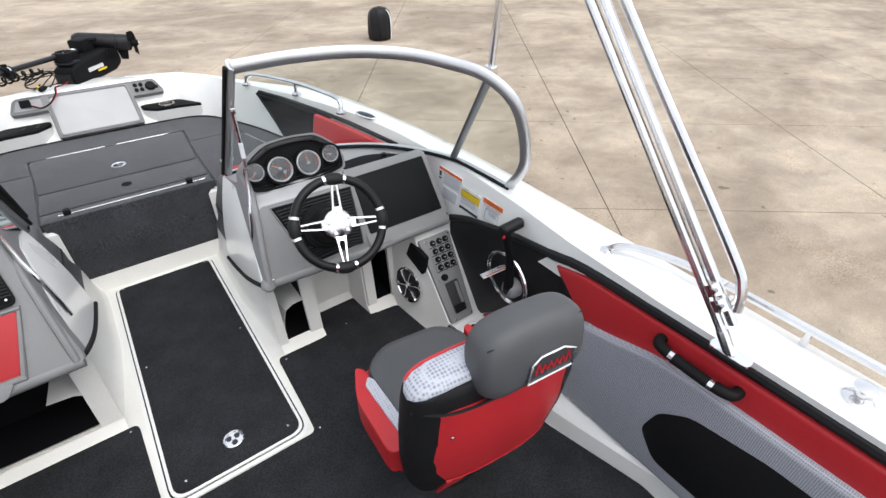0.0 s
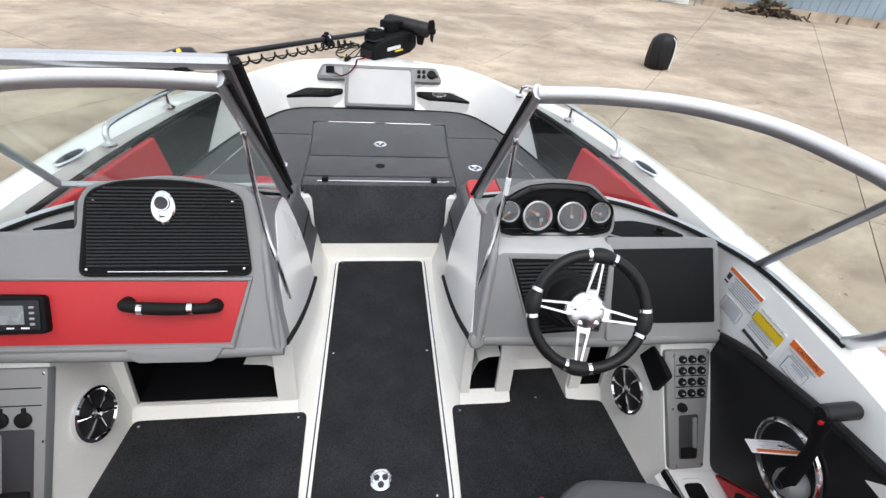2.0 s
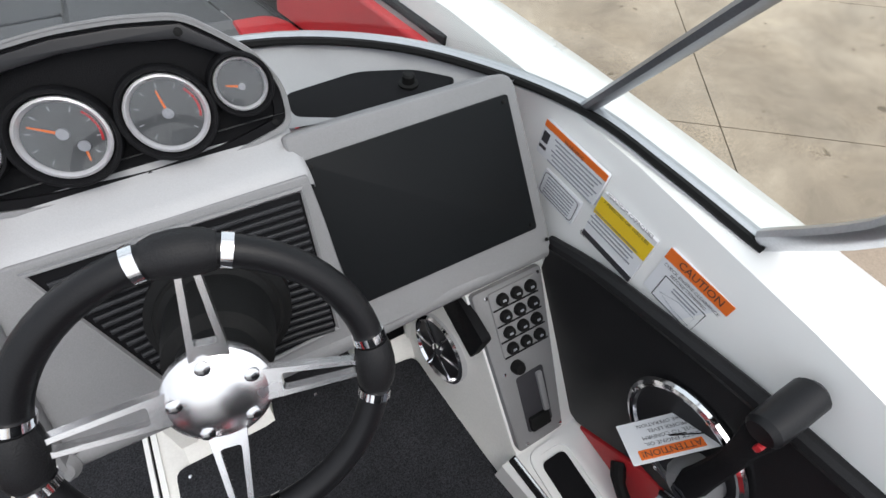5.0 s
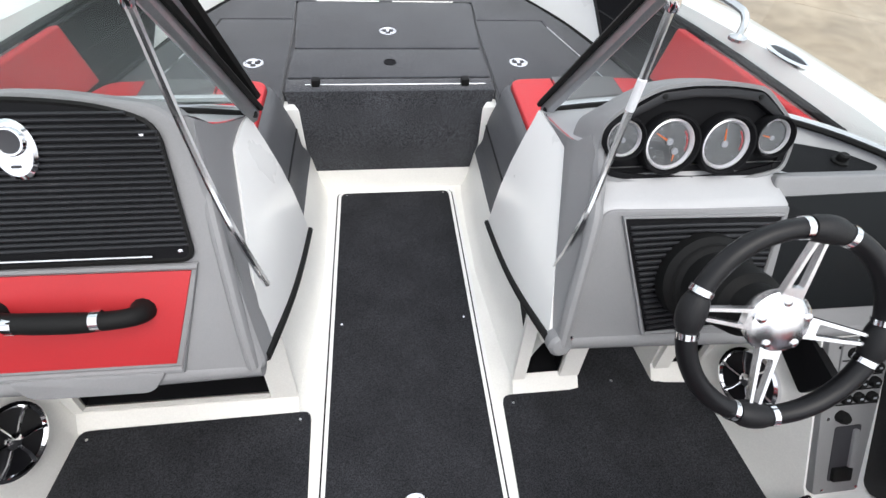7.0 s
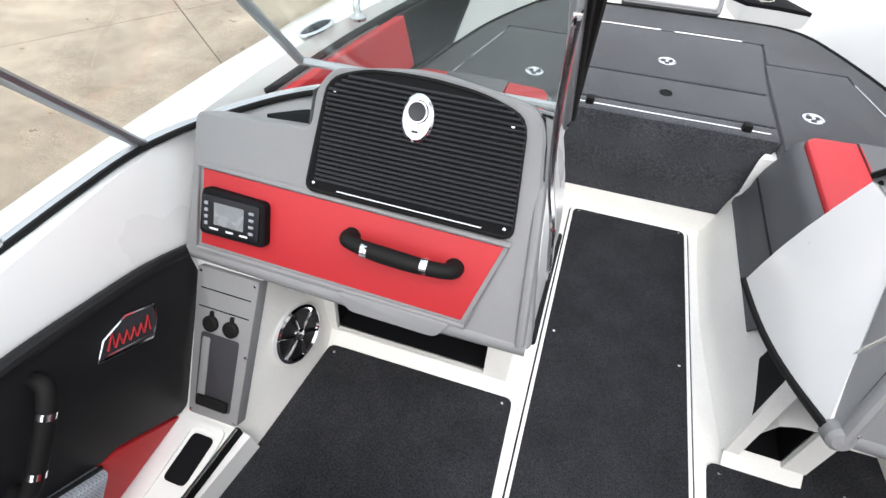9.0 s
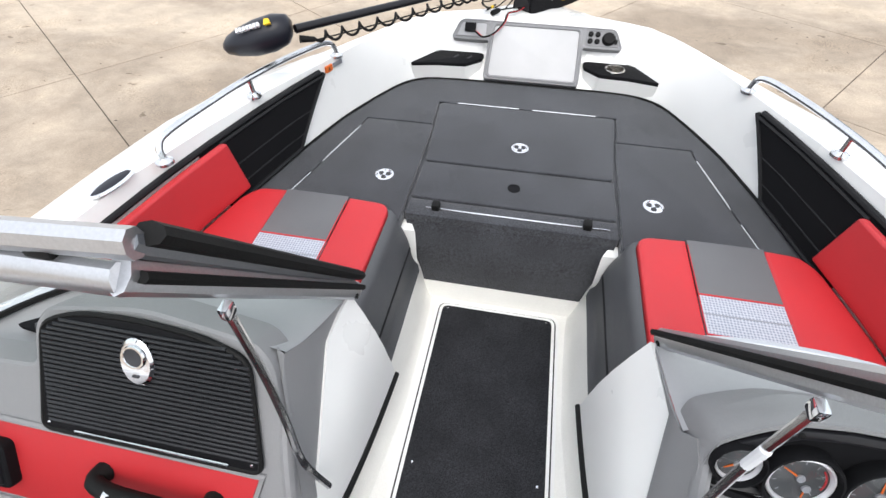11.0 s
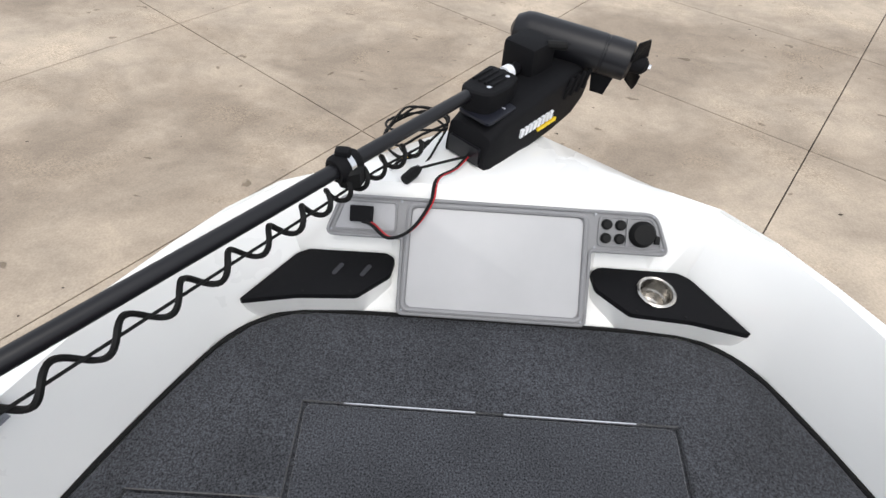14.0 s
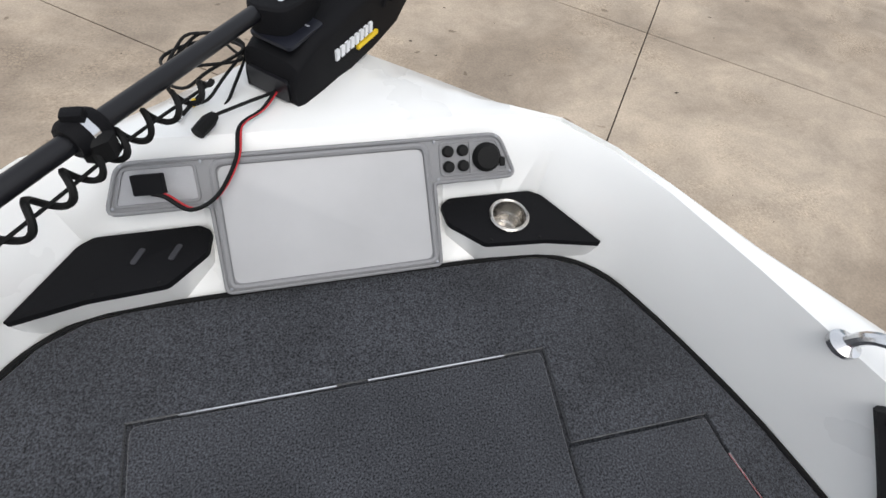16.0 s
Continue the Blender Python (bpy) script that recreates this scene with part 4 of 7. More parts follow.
# steering wheel
W = Frame((0.528, 0.045, 0.719), (0.995, -0.06, 0.03), (0, 0.53, 0.85))
wheel = thing("steering_wheel", (0.528, 0.2, 0.62), "black rim steering wheel with four polished split spokes", "steering wheel")
R, RISE, TURNED = 0.1465, 0.020, 11.0
part("rim", tube([W(R * math.cos(2 * math.pi * k / 64), R * math.sin(2 * math.pi * k / 64), RISE) for k in range(64)], 0.0148, 14, closed=True), LEATHER, wheel, "black leather-look rim")
part("column", lathe(W, [(0.088, -0.235), (0.085, -0.17), (0.062, -0.15), (0.060, -0.10), (0.055, -0.06), (0.042, -0.05), (0.040, -0.012)], 28), RUBBER, wheel, "black column boot")
for k in range(5):
    part("ring", tube([W(0.071 * math.cos(t), 0.071 * math.sin(t), -0.16 - 0.008 * k) for t in [2 * math.pi * j / 28 for j in range(28)]], 0.004 + 0.0012 * k, 6, closed=True), RUBBER, wheel)
hub = part("hub", lathe(W, [(0.046, -0.014), (0.050, -0.004), (0.049, 0.006), (0.040, 0.013), (0.018, 0.018), (0.004, 0.019)], 32), SPOKE, wheel, "polished domed hub")
for k in range(5):
    t = radians(90 + 72 * k)
    part("bolt", lathe(W, [(0.007, 0.010), (0.007, 0.0155), (0.004, 0.0165)], 10, 0.036 * math.cos(t), 0.036 * math.sin(t)), STEEL, hub)
for k in range(4):
    t = radians(90 * k - TURNED)
    D = Frame(W(0, 0, -0.003), W.u * math.cos(t) + W.v * math.sin(t) + W.n * 0.14, W.v * math.cos(t) - W.u * math.sin(t))
    outer = rounded([(0.040, -0.0175), (0.142, -0.0085), (0.142, 0.0085), (0.040, 0.0175)], 0.004, 3)
    inner = rounded([(0.058, -0.0098), (0.130, -0.0044), (0.130, 0.0044), (0.058, 0.0098)], 0.004, 3)
    part("spoke", frame_ring(D, outer, inner, -0.004, 0.007), SPOKE, wheel, "polished split spoke")
    arc = [W(R * math.cos(t + radians(g)), R * math.sin(t + radians(g)), RISE) for g in range(-10, 11, 4)]
    part("grip", tube(arc, [0.0165, 0.0195, 0.0205, 0.0205, 0.0195, 0.0165], 12), BLACKVINYL, wheel, "black moulded grip")
    for g in (-13, 13):
        s = t + radians(g)
        part("band", tube([W(R * math.cos(s + radians(e)), R * math.sin(s + radians(e)), RISE) for e in (-1.8, 0, 1.8)], 0.0168, 14), CHROME, wheel, "chrome band")


# ---- windshield ----
def windshield(sx):
    side = "starboard" if sx > 0 else "port"
    ws = thing("windshield", (sx * 0.8, 0.5, 0.70), f"curved clear boat windshield in an aluminium frame, {'beside the helm' if sx > 0 else 'before the passenger console'}", "windshield", "windshield halves")
    dx = 0.0 if sx > 0 else -0.03
    m = lambda p: V(sx * (p[0] + (dx if p[0] < 0.4 else 0)), p[1], p[2])
    lo, hi = [m(p) for p in BASE], [m(p) for p in TOP]
    for rng, name in ((range(0, 6), "front_pane"), (range(5, 8), "side_pane")):
        bm = loft(list(zip(smooth_path([lo[i] for i in rng], 4), smooth_path([hi[i] for i in rng], 4))))
        pane = part(name, bm, GLASS, ws, "clear curved pane")
        pane.visible_shadow = False
    part("top_rail", tube(smooth_path(hi + [m((1.180, -0.085, 0.712))], 5), 0.0145, 10, flat=1.4), ALU, ws, "satin aluminium top rail")
    part("post", tube([lo[0] + V(0, 0.01, -0.01), hi[0] + V(0, 0, 0.008)], 0.021, 8, flat=0.62, up=(1, 0, 0)), ALU, ws, "flat aluminium inboard post")
    part("gasket", tube([lo[0] + V(-sx * 0.016, 0.015, 0.0), hi[0] + V(-sx * 0.016, 0.006, 0)], 0.007, 6), RUBBER, ws, "black rubber edge seal")
    part("corner_strut", tube([m((1.153, 0.236, 0.712)), m((1.048, -0.074, 1.135))], 0.017, 8, flat=0.6), ALUDARK, ws, "flat corner strut in shade-darkened aluminium")
    part("sill", tube(smooth_path([p + V(0, 0, -0.004) for p in lo], 5), 0.017, 8, flat=0.75), ALU, ws, "aluminium sill strip")
    part("seal", tube(smooth_path([p + V(-sx * 0.013, -0.014, 0.002) for p in lo], 5), 0.007, 6), RUBBER, ws, "black rubber seal")
    clip = m((0.353, 0.316, 1.052))
    clip += V(0, 0.02, 0)
    part("stay_clip", box(clip, (0.014, 0.02, 0.022), bev=0.004), CHROME, ws)
    part("stay", tube(smooth_path([clip, m((0.350, 0.335, 0.90)), m((0.335, 0.315, 0.78)), m((0.312, 0.285, 0.70)), m((0.297, 0.296, 0.555))], 4), 0.0065, 8), STEEL, ws, "loose bent steel stay")
    if sx > 0:
        part("stay_tag", tube([m((0.3510, 0.3345, 0.945)), m((0.3500, 0.3348, 0.893))], 0.0074, 10), PAPER, ws, "white paper tag round the stay")
    return ws


windshield(1)
port_ws = windshield(-1)
# the walk-through pane, swung open against the port half
gate = thing("windshield_gate", (-0.65, 0.55, 0.70), "clear walk-through windshield pane folded open in aluminium frame", "windshield")
corner = [V(-0.318, 0.272, 1.238), V(-0.95, 0.215, 1.240), V(-0.97, 0.60, 0.76), V(-0.326, 0.672, 0.722)]
bm = bmesh.new()
bm.faces.new([bm.verts.new(p) for p in corner])
part("pane", bm, GLASS, gate, "clear pane").visible_shadow = False
part("top_rail", tube([corner[0] + V(0.01, 0, 0), corner[1]], 0.014, 8, flat=1.2), ALU, gate, "satin aluminium rail")
part("hinge_post", tube([corner[3], corner[0]], 0.013, 8), ALUDARK, gate, "hinge post in shade-darkened aluminium")
part("gasket", tube([corner[3] + V(0.014, 0.014, 0), corner[0] + V(0.014, 0.014, 0)], 0.017, 8, flat=0.7), RUBBER, gate, "black rubber edge seal")
part("outer_post", tube([corner[1], corner[2]], 0.012, 8), ALU, gate, "aluminium post")
part("bottom_rail", tube([corner[2], corner[3]], 0.010, 8), ALU, gate, "aluminium lower rail")
for x in (-0.62, -0.40):
    part("lug", box((x, 0.262, 1.215), (0.03, 0.02, 0.03), bev=0.004), RUBBER, gate)


# ---- cockpit sides ----
def side_frame(sx, x=1.095):
    """Along the boat's side: a runs aft to bow or back so that the normal points inboard; use at(y, z)."""
    return Frame((sx * x, 0, 0), (0, -sx, 0), (0, 0, 1))


def side_pts(sx, pts):
    return [(-sx * y, z) for y, z in pts][::sx]


TOPLINE = [(0.165, 0.47), (0.06, 0.515), (-0.06, 0.548), (-0.2, 0.582), (-0.32, 0.602), (-0.45, 0.612), (-0.58, 0.616)]
for sx in (1, -1):
    F = side_frame(sx)
    side = thing("cockpit_lining", (sx * 1.09, -0.2, 0.09), "black vinyl cockpit lining " + ("around the throttle control" if sx > 0 else "with a small metal emblem"), "side panel")
    part("skin", slab(F, side_pts(sx, TOPLINE + [(-0.62, 0.49), (-0.26, 0.225), (-0.22, 0.215), (-0.08, 0.09), (0.165, 0.09)]), -0.01, 0.006, 0.004), BLACKVINYL, side)
    part("edge_roll", tube(smooth_path([F(-sx * y, z + 0.004, 0.004) for y, z in TOPLINE[:5] + [(-0.42, 0.620), (-0.55, 0.645), (-0.9, 0.656), (-1.4, 0.660), (-2.4, 0.655)]], 3), [0.015] * 15 + [0.019] * 13, 10), BLACKVINYL, side, "rolled black top edge")
    part("red_insert", slab(F, side_pts(sx, [(-0.09, 0.088), (-0.23, 0.212), (-0.262, 0.222), (-0.40, 0.088)]), -0.01, 0.008, 0.005), RED, side, "red vinyl insert")
    bol = thing("side_bolster", (sx * 1.09, -1.2, 0.42), "red vinyl padded bolster along the cockpit side", "bolster", "cockpit side bolsters")
    part("pad", cushion(F, side_pts(sx, [(-0.44, 0.600), (-0.56, 0.630), (-0.9, 0.643), (-2.4, 0.643), (-2.4, 0.500), (-0.62, 0.470), (-0.575, 0.466)]), -0.005, 0.022, 0.014), RED, bol)
    part("piping", tube(smooth_path([F(-sx * y, z, 0.012) for y, z in ((-0.445, 0.598), (-0.575, 0.468), (-0.70, 0.488), (-0.85, 0.53), (-1.0, 0.546), (-2.39, 0.55))], 3), 0.006, 6), BLACKVINYL, bol, "black piping")
    pad = thing("side_pad", (sx * 1.08, -1.1, 0.09), "grey mesh fabric side pad with a black sheet for its opening", "side pad", "cockpit side pads")
    outer = side_pts(sx, [(-0.270, 0.222), (-0.58, 0.462), (-0.70, 0.492), (-0.84, 0.532), (-0.98, 0.548), (-2.4, 0.552), (-2.4, 0.092), (-0.41, 0.092)])
    part("fabric", cushion(F, outer, -0.005, 0.042, 0.022), MESHGREY, pad)
    # nothing is cut here; a flat black sheet stands for the opening's shaded inside
    part("opening", slab(F, rounded(side_pts(sx, [(-0.89, 0.25), (-0.92, 0.36), (-1.0, 0.43), (-1.2, 0.465), (-1.75, 0.475), (-1.75, 0.15), (-0.96, 0.16)]), 0.03), 0.030, 0.0435, 0.002), BLACKVINYL, pad, "flat black sheet for the storage opening")
    part("piping", tube([F(a, b, 0.010) for a, b in outer], 0.006, 6, closed=True), BLACKVINYL, pad, "black piping")
    ends = ((-0.845, 0.603), (-1.062, 0.597)) if sx > 0 else ((-0.215, 0.53), (-0.365, 0.375))
    (y0, z0), (y1, z1) = ends
    lift = 0.006 if sx < 0 else 0.02
    hd = thing("grab_handle", F(-sx * y0, z0, lift), "black rubber grab handle with chrome bands on " + ("red bolster" if sx > 0 else "black side panel"), "handle")
    ys = [y0 + (y1 - y0) * k for k in (0, 0.02, 0.2, 0.5, 0.8, 0.98, 1.0)]
    zs = [z0 + (z1 - z0) * k for k in (0, 0.02, 0.2, 0.5, 0.8, 0.98, 1.0)]
    cs = (lift, lift + 0.028, lift + 0.04, lift + 0.042, lift + 0.04, lift + 0.028, lift)
    part("grip", tube(smooth_path([F(-sx * y, z, c) for y, z, c in zip(ys, zs, cs)], 4), 0.016, 12), RUBBER, hd)
    for k in (0.24, 0.76):
        p, q = [F(-sx * (y0 + (y1 - y0) * e), z0 + (z1 - z0) * e, lift + 0.041) for e in (k - 0.03, k + 0.03)]
        part("band", tube([p, q], 0.0168, 12), CHROME, hd, "chrome band")


def emblem(fr, w, h, parent, c):
    """A chrome-framed plate with a red script mark, drawn as plain strokes."""
    hexa = [(-0.5 * w, -0.42 * h), (0.42 * w, -0.5 * h), (0.5 * w, 0.05 * h), (0.44 * w, 0.46 * h), (-0.05 * w, 0.5 * h), (-0.40 * w, 0.1 * h)]
    part("plate", slab(fr, hexa, c, c + 0.003, 0.001), INK, parent, "black emblem plate")
    part("surround", tube([fr(a, b, c + 0.003) for a, b in hexa], 0.0035, 6, closed=True), CHROME, parent, "chrome surround")
    for k in range(6):
        x = (-0.30 + 0.12 * k) * w
        part("stroke", tube([fr(x - 0.04 * w, -0.24 * h, c + 0.004), fr(x + 0.03 * w, (0.22 if k in (0, 5) else 0.08) * h, c + 0.0045), fr(x + 0.07 * w, -0.2 * h, c + 0.004)], 0.0026, 5), REDINK, parent)
    part("underline", tube([fr(-0.40 * w, -0.36 * h, c + 0.004), fr(0.38 * w, -0.38 * h, c + 0.004)], 0.0015, 4), CHROME, parent)


bad = thing("emblem", (-1.09, -0.04, 0.40), "chrome-framed red script emblem on black side panel", "emblem")
emblem(Frame((-1.089, -0.050, 0.440), (0, 0.87, -0.50), (0, 0.50, 0.87)), 0.145, 0.085, bad, 0.001)

# speakers
for sx in (1, -1):
    nrm = V(-sx * 0.985, -0.12, 0.12)
    u = nrm.cross(V(0, 0, 1)).normalized() * -1
    S = Frame((sx * 0.888, 0.196, 0.170), u, (sx * 0.16, 0, 1))
    if S.n.dot(nrm) < 0:
        S = Frame(S.o, -u, (sx * 0.16, 0, 1))
    sp = thing("speaker", S.o, "round black speaker with chrome rim and spoked grille", "speaker", "cockpit speakers")
    part("rim", lathe(S, [(0.086, -0.01), (0.086, 0.010), (0.078, 0.014), (0.073, 0.008)], 32, caps=False), CHROME, sp, "chrome rim")
    part("cone", lathe(S, [(0.078, 0.008), (0.06, 0.004), (0.03, -0.002)], 32), SATIN, sp, "glossy black cone")
    part("dome", lathe(S, [(0.020, 0.002), (0.018, 0.012), (0.008, 0.016)], 20), CHROME, sp)
    for k in range(6):
        t = 2 * math.pi * k / 6 + 0.3
        part("spoke", tube([S(0.018 * math.cos(t), 0.018 * math.sin(t), 0.013), S(0.05 * math.cos(t + 0.08), 0.05 * math.sin(t + 0.08), 0.012), S(0.076 * math.cos(t + 0.02), 0.076 * math.sin(t + 0.02), 0.009)], [0.003, 0.004, 0.0055], 6), CHROME, sp, "chrome grille spoke")
vent_box = thing("net_pocket", (0.88, 0.25, 0.27), "black diamond-shaped net pocket on white cheek", "pocket")
D = Frame((0.897, 0, 0), (0, -1, 0), (0.03, 0, 1))
part("net", slab(D, rounded([(-0.235, 0.312), (-0.105, 0.280), (-0.085, 0.382), (-0.20, 0.398)], 0.01), -0.012, 0.008, 0.003), BLACK, vent_box)

# switch panel and outlet panel
Q = Frame((0, -0.062, 0.095), (1, 0, 0), (0, 0.595, 0.804))
sw = thing("switch_panel", (1.0, 0.05, 0.25), "grey switch panel with twelve black round buttons", "switch panel")
plate = rounded([(0.934, 0.0), (1.052, 0.002), (1.080, 0.392), (0.918, 0.392)], 0.010)
part("plate", slab(Q, plate, -0.03, 0.012, 0.005), GREY, sw)
part("button_pad", slab(Q, rounded([(0.952, 0.232), (1.060, 0.232), (1.068, 0.382), (0.950, 0.382)], 0.008), 0.012, 0.016, 0.003), GREY, sw, "raised grey pad")
for r in range(4):
    part("divider", slab(Q, oblong(0.106, 0.003, 0.001, 1.006, 0.236 + 0.036 * r), 0.016, 0.0175), BLACK, sw)
    for c in range(3):
        x, b = 0.974 + 0.033 * c + 0.001 * r, 0.252 + 0.0365 * r
        bt = part("button", lathe(Q, [(0.0135, 0.016), (0.0130, 0.022), (0.0105, 0.026), (0.003, 0.0262)], 16, x, b), RUBBER, sw, "black rubber push button")
        part("mark", slab(Q, oblong(0.008, 0.0045, 0.001, x, b), 0.0262, 0.0268), GREYINK, bt)
part("knob", lathe(Q, [(0.015, 0.012), (0.015, 0.022), (0.011, 0.03), (0.003, 0.031)], 16, 0.975, 0.205), RUBBER, sw, "black round socket cap")
part("slot", slab(Q, rounded([(0.966, 0.035), (1.030, 0.037), (1.034, 0.180), (0.966, 0.178)], 0.008), 0.012, 0.0135, 0.001), INK, sw, "black recessed slot")
part("slot_key", slab(Q, oblong(0.014, 0.10, 0.004, 1.019, 0.12), 0.0135, 0.020, 0.003), GREY, sw)
part("slot_block", slab(Q, oblong(0.05, 0.035, 0.005, 0.997, 0.055), 0.0135, 0.022, 0.004), RUBBER, sw)
screws(Q, [(0.946, 0.375), (1.068, 0.38), (0.956, 0.012), (1.046, 0.014), (0.944, 0.2)], 0.012, sw)
op = thing("outlet_panel", (-1.0, 0.05, 0.25), "grey outlet panel with two capped sockets and slot", "outlet panel")
part("plate", slab(Q, rounded([(-1.068, 0.0), (-0.922, 0.002), (-0.908, 0.402), (-1.082, 0.402)], 0.010), -0.02, 0.014, 0.005), GREY, op)
part("slot", slab(Q, rounded([(-1.050, 0.03), (-0.946, 0.032), (-0.942, 0.235), (-1.052, 0.235)], 0.010), 0.014, 0.0155, 0.001), INK, op, "black recessed slot")
part("slot_lining", slab(Q, oblong(0.022, 0.17, 0.004, -1.034, 0.138), 0.0155, 0.018, 0.002), GREY, op)
part("slot_block", slab(Q, oblong(0.09, 0.03, 0.005, -0.998, 0.05), 0.0155, 0.024, 0.004), RUBBER, op)
for x in (-1.026, -0.968):
    cap = part("socket_cap", lathe(Q, [(0.021, 0.014), (0.021, 0.022), (0.016, 0.026), (0.004, 0.027)], 18, x, 0.262), RUBBER, op, "black rubber socket cap")
    part("tab", slab(Q, oblong(0.010, 0.016, 0.003, x, 0.287), 0.014, 0.020, 0.002), RUBBER, cap)
for b in (0.300, 0.348):
    part("groove", slab(Q, oblong(0.142, 0.003, 0.001, -0.995, b), 0.0139, 0.0148), BLACK, op)
screws(Q, [(-1.07, 0.39), (-0.918, 0.388), (-1.06, 0.012), (-0.93, 0.012), (-0.92, 0.2)], 0.014, op)

# recessed trays, plates and cup holders on the ledges
for sx in (1, -1):
    Z = Frame((0, 0, 0.086), (1, 0, 0), (0, 1, 0))
    tr = thing("ledge_tray", (sx * 0.995, -0.19, 0.086), "white recessed ledge tray with dark bottom", "tray", "ledge trays")
    outer = oblong(0.105, 0.24, 0.03, sx * 0.998, -0.20)
    part("rim", frame_ring(Z, outer, oblong(0.080, 0.21, 0.025, sx * 0.998, -0.20), 0.0, 0.006), GEL, tr, "white raised rim")
    # black patch stands for a shaded hole in the tray, which is not cut
    part("bottom", slab(Z, oblong(0.062, 0.12, 0.015, sx * 0.996, -0.17), 0.0, 0.0025), BLACK, tr, "black patch for the tray's hole")
    pl = thing("ledge_plate", (sx * 0.93, -0.17, 0.086), "black toothed plate with a bright edge standing on white ledge", "plate", "ledge plates")
    E = Frame((sx * 0.925, -0.17, 0.086), (-sx * 0.12, 1, 0), (0, 0, 1))
    part("plate", slab(E, rounded([(-0.10, 0.0), (0.10, 0.0), (0.10, 0.030), (-0.10, 0.030)], 0.006), -0.006, 0.006, 0.002), BLACK, pl)
    part("edge", tube([E(-0.095, 0.031, 0), E(0.095, 0.031, 0)], 0.004, 6), STEEL, pl, "bright metal edge")
    if sx < 0:
        cup = thing("cup_holder", (-1.022, -0.345, 0.086), "stainless steel round cup holder set in white ledge", "cup holder")
        C = Frame((-1.022, -0.36, 0.088), (1, 0, 0), (0, 1, 0))
        part("cup", lathe(C, [(0.046, 0.0), (0.046, 0.004), (0.040, 0.005), (0.037, -0.001), (0.034, -0.0012)], 28), STEEL, cup)
        # no well is modelled; the darker disc paints in its shaded depth
        part("bottom", lathe(C, [(0.034, -0.0008), (0.030, 0.0008)], 24), ALUDARK, cup, "steel bottom darkened for depth")
    else:
        lev = thing("trim_lever", (1.085, -0.26, 0.12), "black lever and round chrome dial on red insert", "lever")
        part("lever", tube(smooth_path([(1.085, -0.19, 0.155), (1.065, -0.22, 0.14), (1.06, -0.27, 0.11)], 4), [0.016] * 4 + [0.013] * 4 + [0.010], 10), RUBBER, lev)
        part("dial", lathe(Frame((1.083, -0.305, 0.15), (0, -1, 0), (0, 0, 1)), [(0.035, 0), (0.033, 0.008), (0.024, 0.012)], 24, squash=0.7), SATIN, lev, "glossy black dial")
        part("dial_ring", tube([V(1.075, -0.305 + 0.026 * math.cos(t), 0.15 + 0.017 * math.sin(t)) for t in [2 * math.pi * k / 20 for k in range(20)]], 0.0028, 6, closed=True), CHROME, lev, "chrome ring")

# throttle control
th = thing("throttle_control", (1.09, -0.2, 0.36), "black throttle lever in an oval chrome ring", "throttle")
TF = Frame((1.088, -0.222, 0.398), (0, -0.70, 0.71), (0, 0.71, 0.70))
if TF.n.x > 0:
    TF = Frame(TF.o, -TF.u, TF.v)
oval = ring(0.098, 36, ry=0.112)
part("bowl", lathe(TF, [(0.098, 0.004), (0.092, 0.010), (0.075, 0.007), (0.02, 0.005)], 36, squash=1.14), SATIN, th, "glossy black oval dish")
part("ring", tube([TF(a, b, 0.010) for a, b in oval], 0.0085, 8, closed=True), CHROME, th, "oval chrome ring")
screws(TF, [(0.098 * math.cos(t), 0.112 * math.sin(t)) for t in [math.pi / 4 + k * math.pi / 2 for k in range(4)]], 0.018, th, 0.004)
TP = Frame(TF.o + V(0, -0.036, 0.006), TF.u, TF.v)
part("pivot", lathe(TP, [(0.040, 0.004), (0.038, 0.04), (0.028, 0.055), (0.012, 0.060)], 24, -0.005, -0.02), GREY, th, "grey domed pivot")
part("pivot_mark", lathe(TP, [(0.013, 0.060), (0.012, 0.063)], 20, -0.005, -0.02), NAVY, th, "dark round mark")
part("arm", tube(smooth_path([TP(-0.005, -0.02, 0.045), V(1.042, -0.262, 0.52), V(1.026, -0.252, 0.60), V(1.018, -0.246, 0.654)], 4), [0.024, 0.022, 0.019, 0.017, 0.016, 0.016, 0.016, 0.016, 0.017, 0.018, 0.020, 0.020, 0.018], 10, flat=0.8), BLACK, th, "black lever arm")
part("handle", tube([V(1.000, -0.245, 0.662), V(1.006, -0.245, 0.663), V(1.04, -0.245, 0.664), V(1.086, -0.245, 0.666), V(1.093, -0.245, 0.666)], [0.016, 0.0205, 0.0215, 0.0215, 0.016], 18), LEATHER, th, "black rubber hand grip")
part("trim_switch", box((1.006, -0.256, 0.642), (0.016, 0.008, 0.012), bev=0.003), REDINK, th, "trim rocker")
card = thing("warning_tag", (1.0, -0.18, 0.42), "white paper tag with an orange band tied to throttle", "tag")
CF = Frame((1.045, -0.20, 0.440), (0.86, -0.32, 0.30), (0.45, 0.72, -0.42))
if CF.n.z < 0:
    CF = Frame(CF.o, CF.u, -CF.v)
part("paper", slab(CF, oblong(0.135, 0.075, 0.002), 0, 0.0012), PAPER, card)
part("band", slab(CF, oblong(0.095, 0.016, 0.001, -0.006, -0.024), 0.0012, 0.0022), ORANGE, card, "orange band")
part("string", tube(smooth_path([CF(0.05, -0.012, 0.002), V(1.04, -0.2, 0.45), V(1.06, -0.21, 0.46)], 4), 0.001, 5), RUBBER, card)


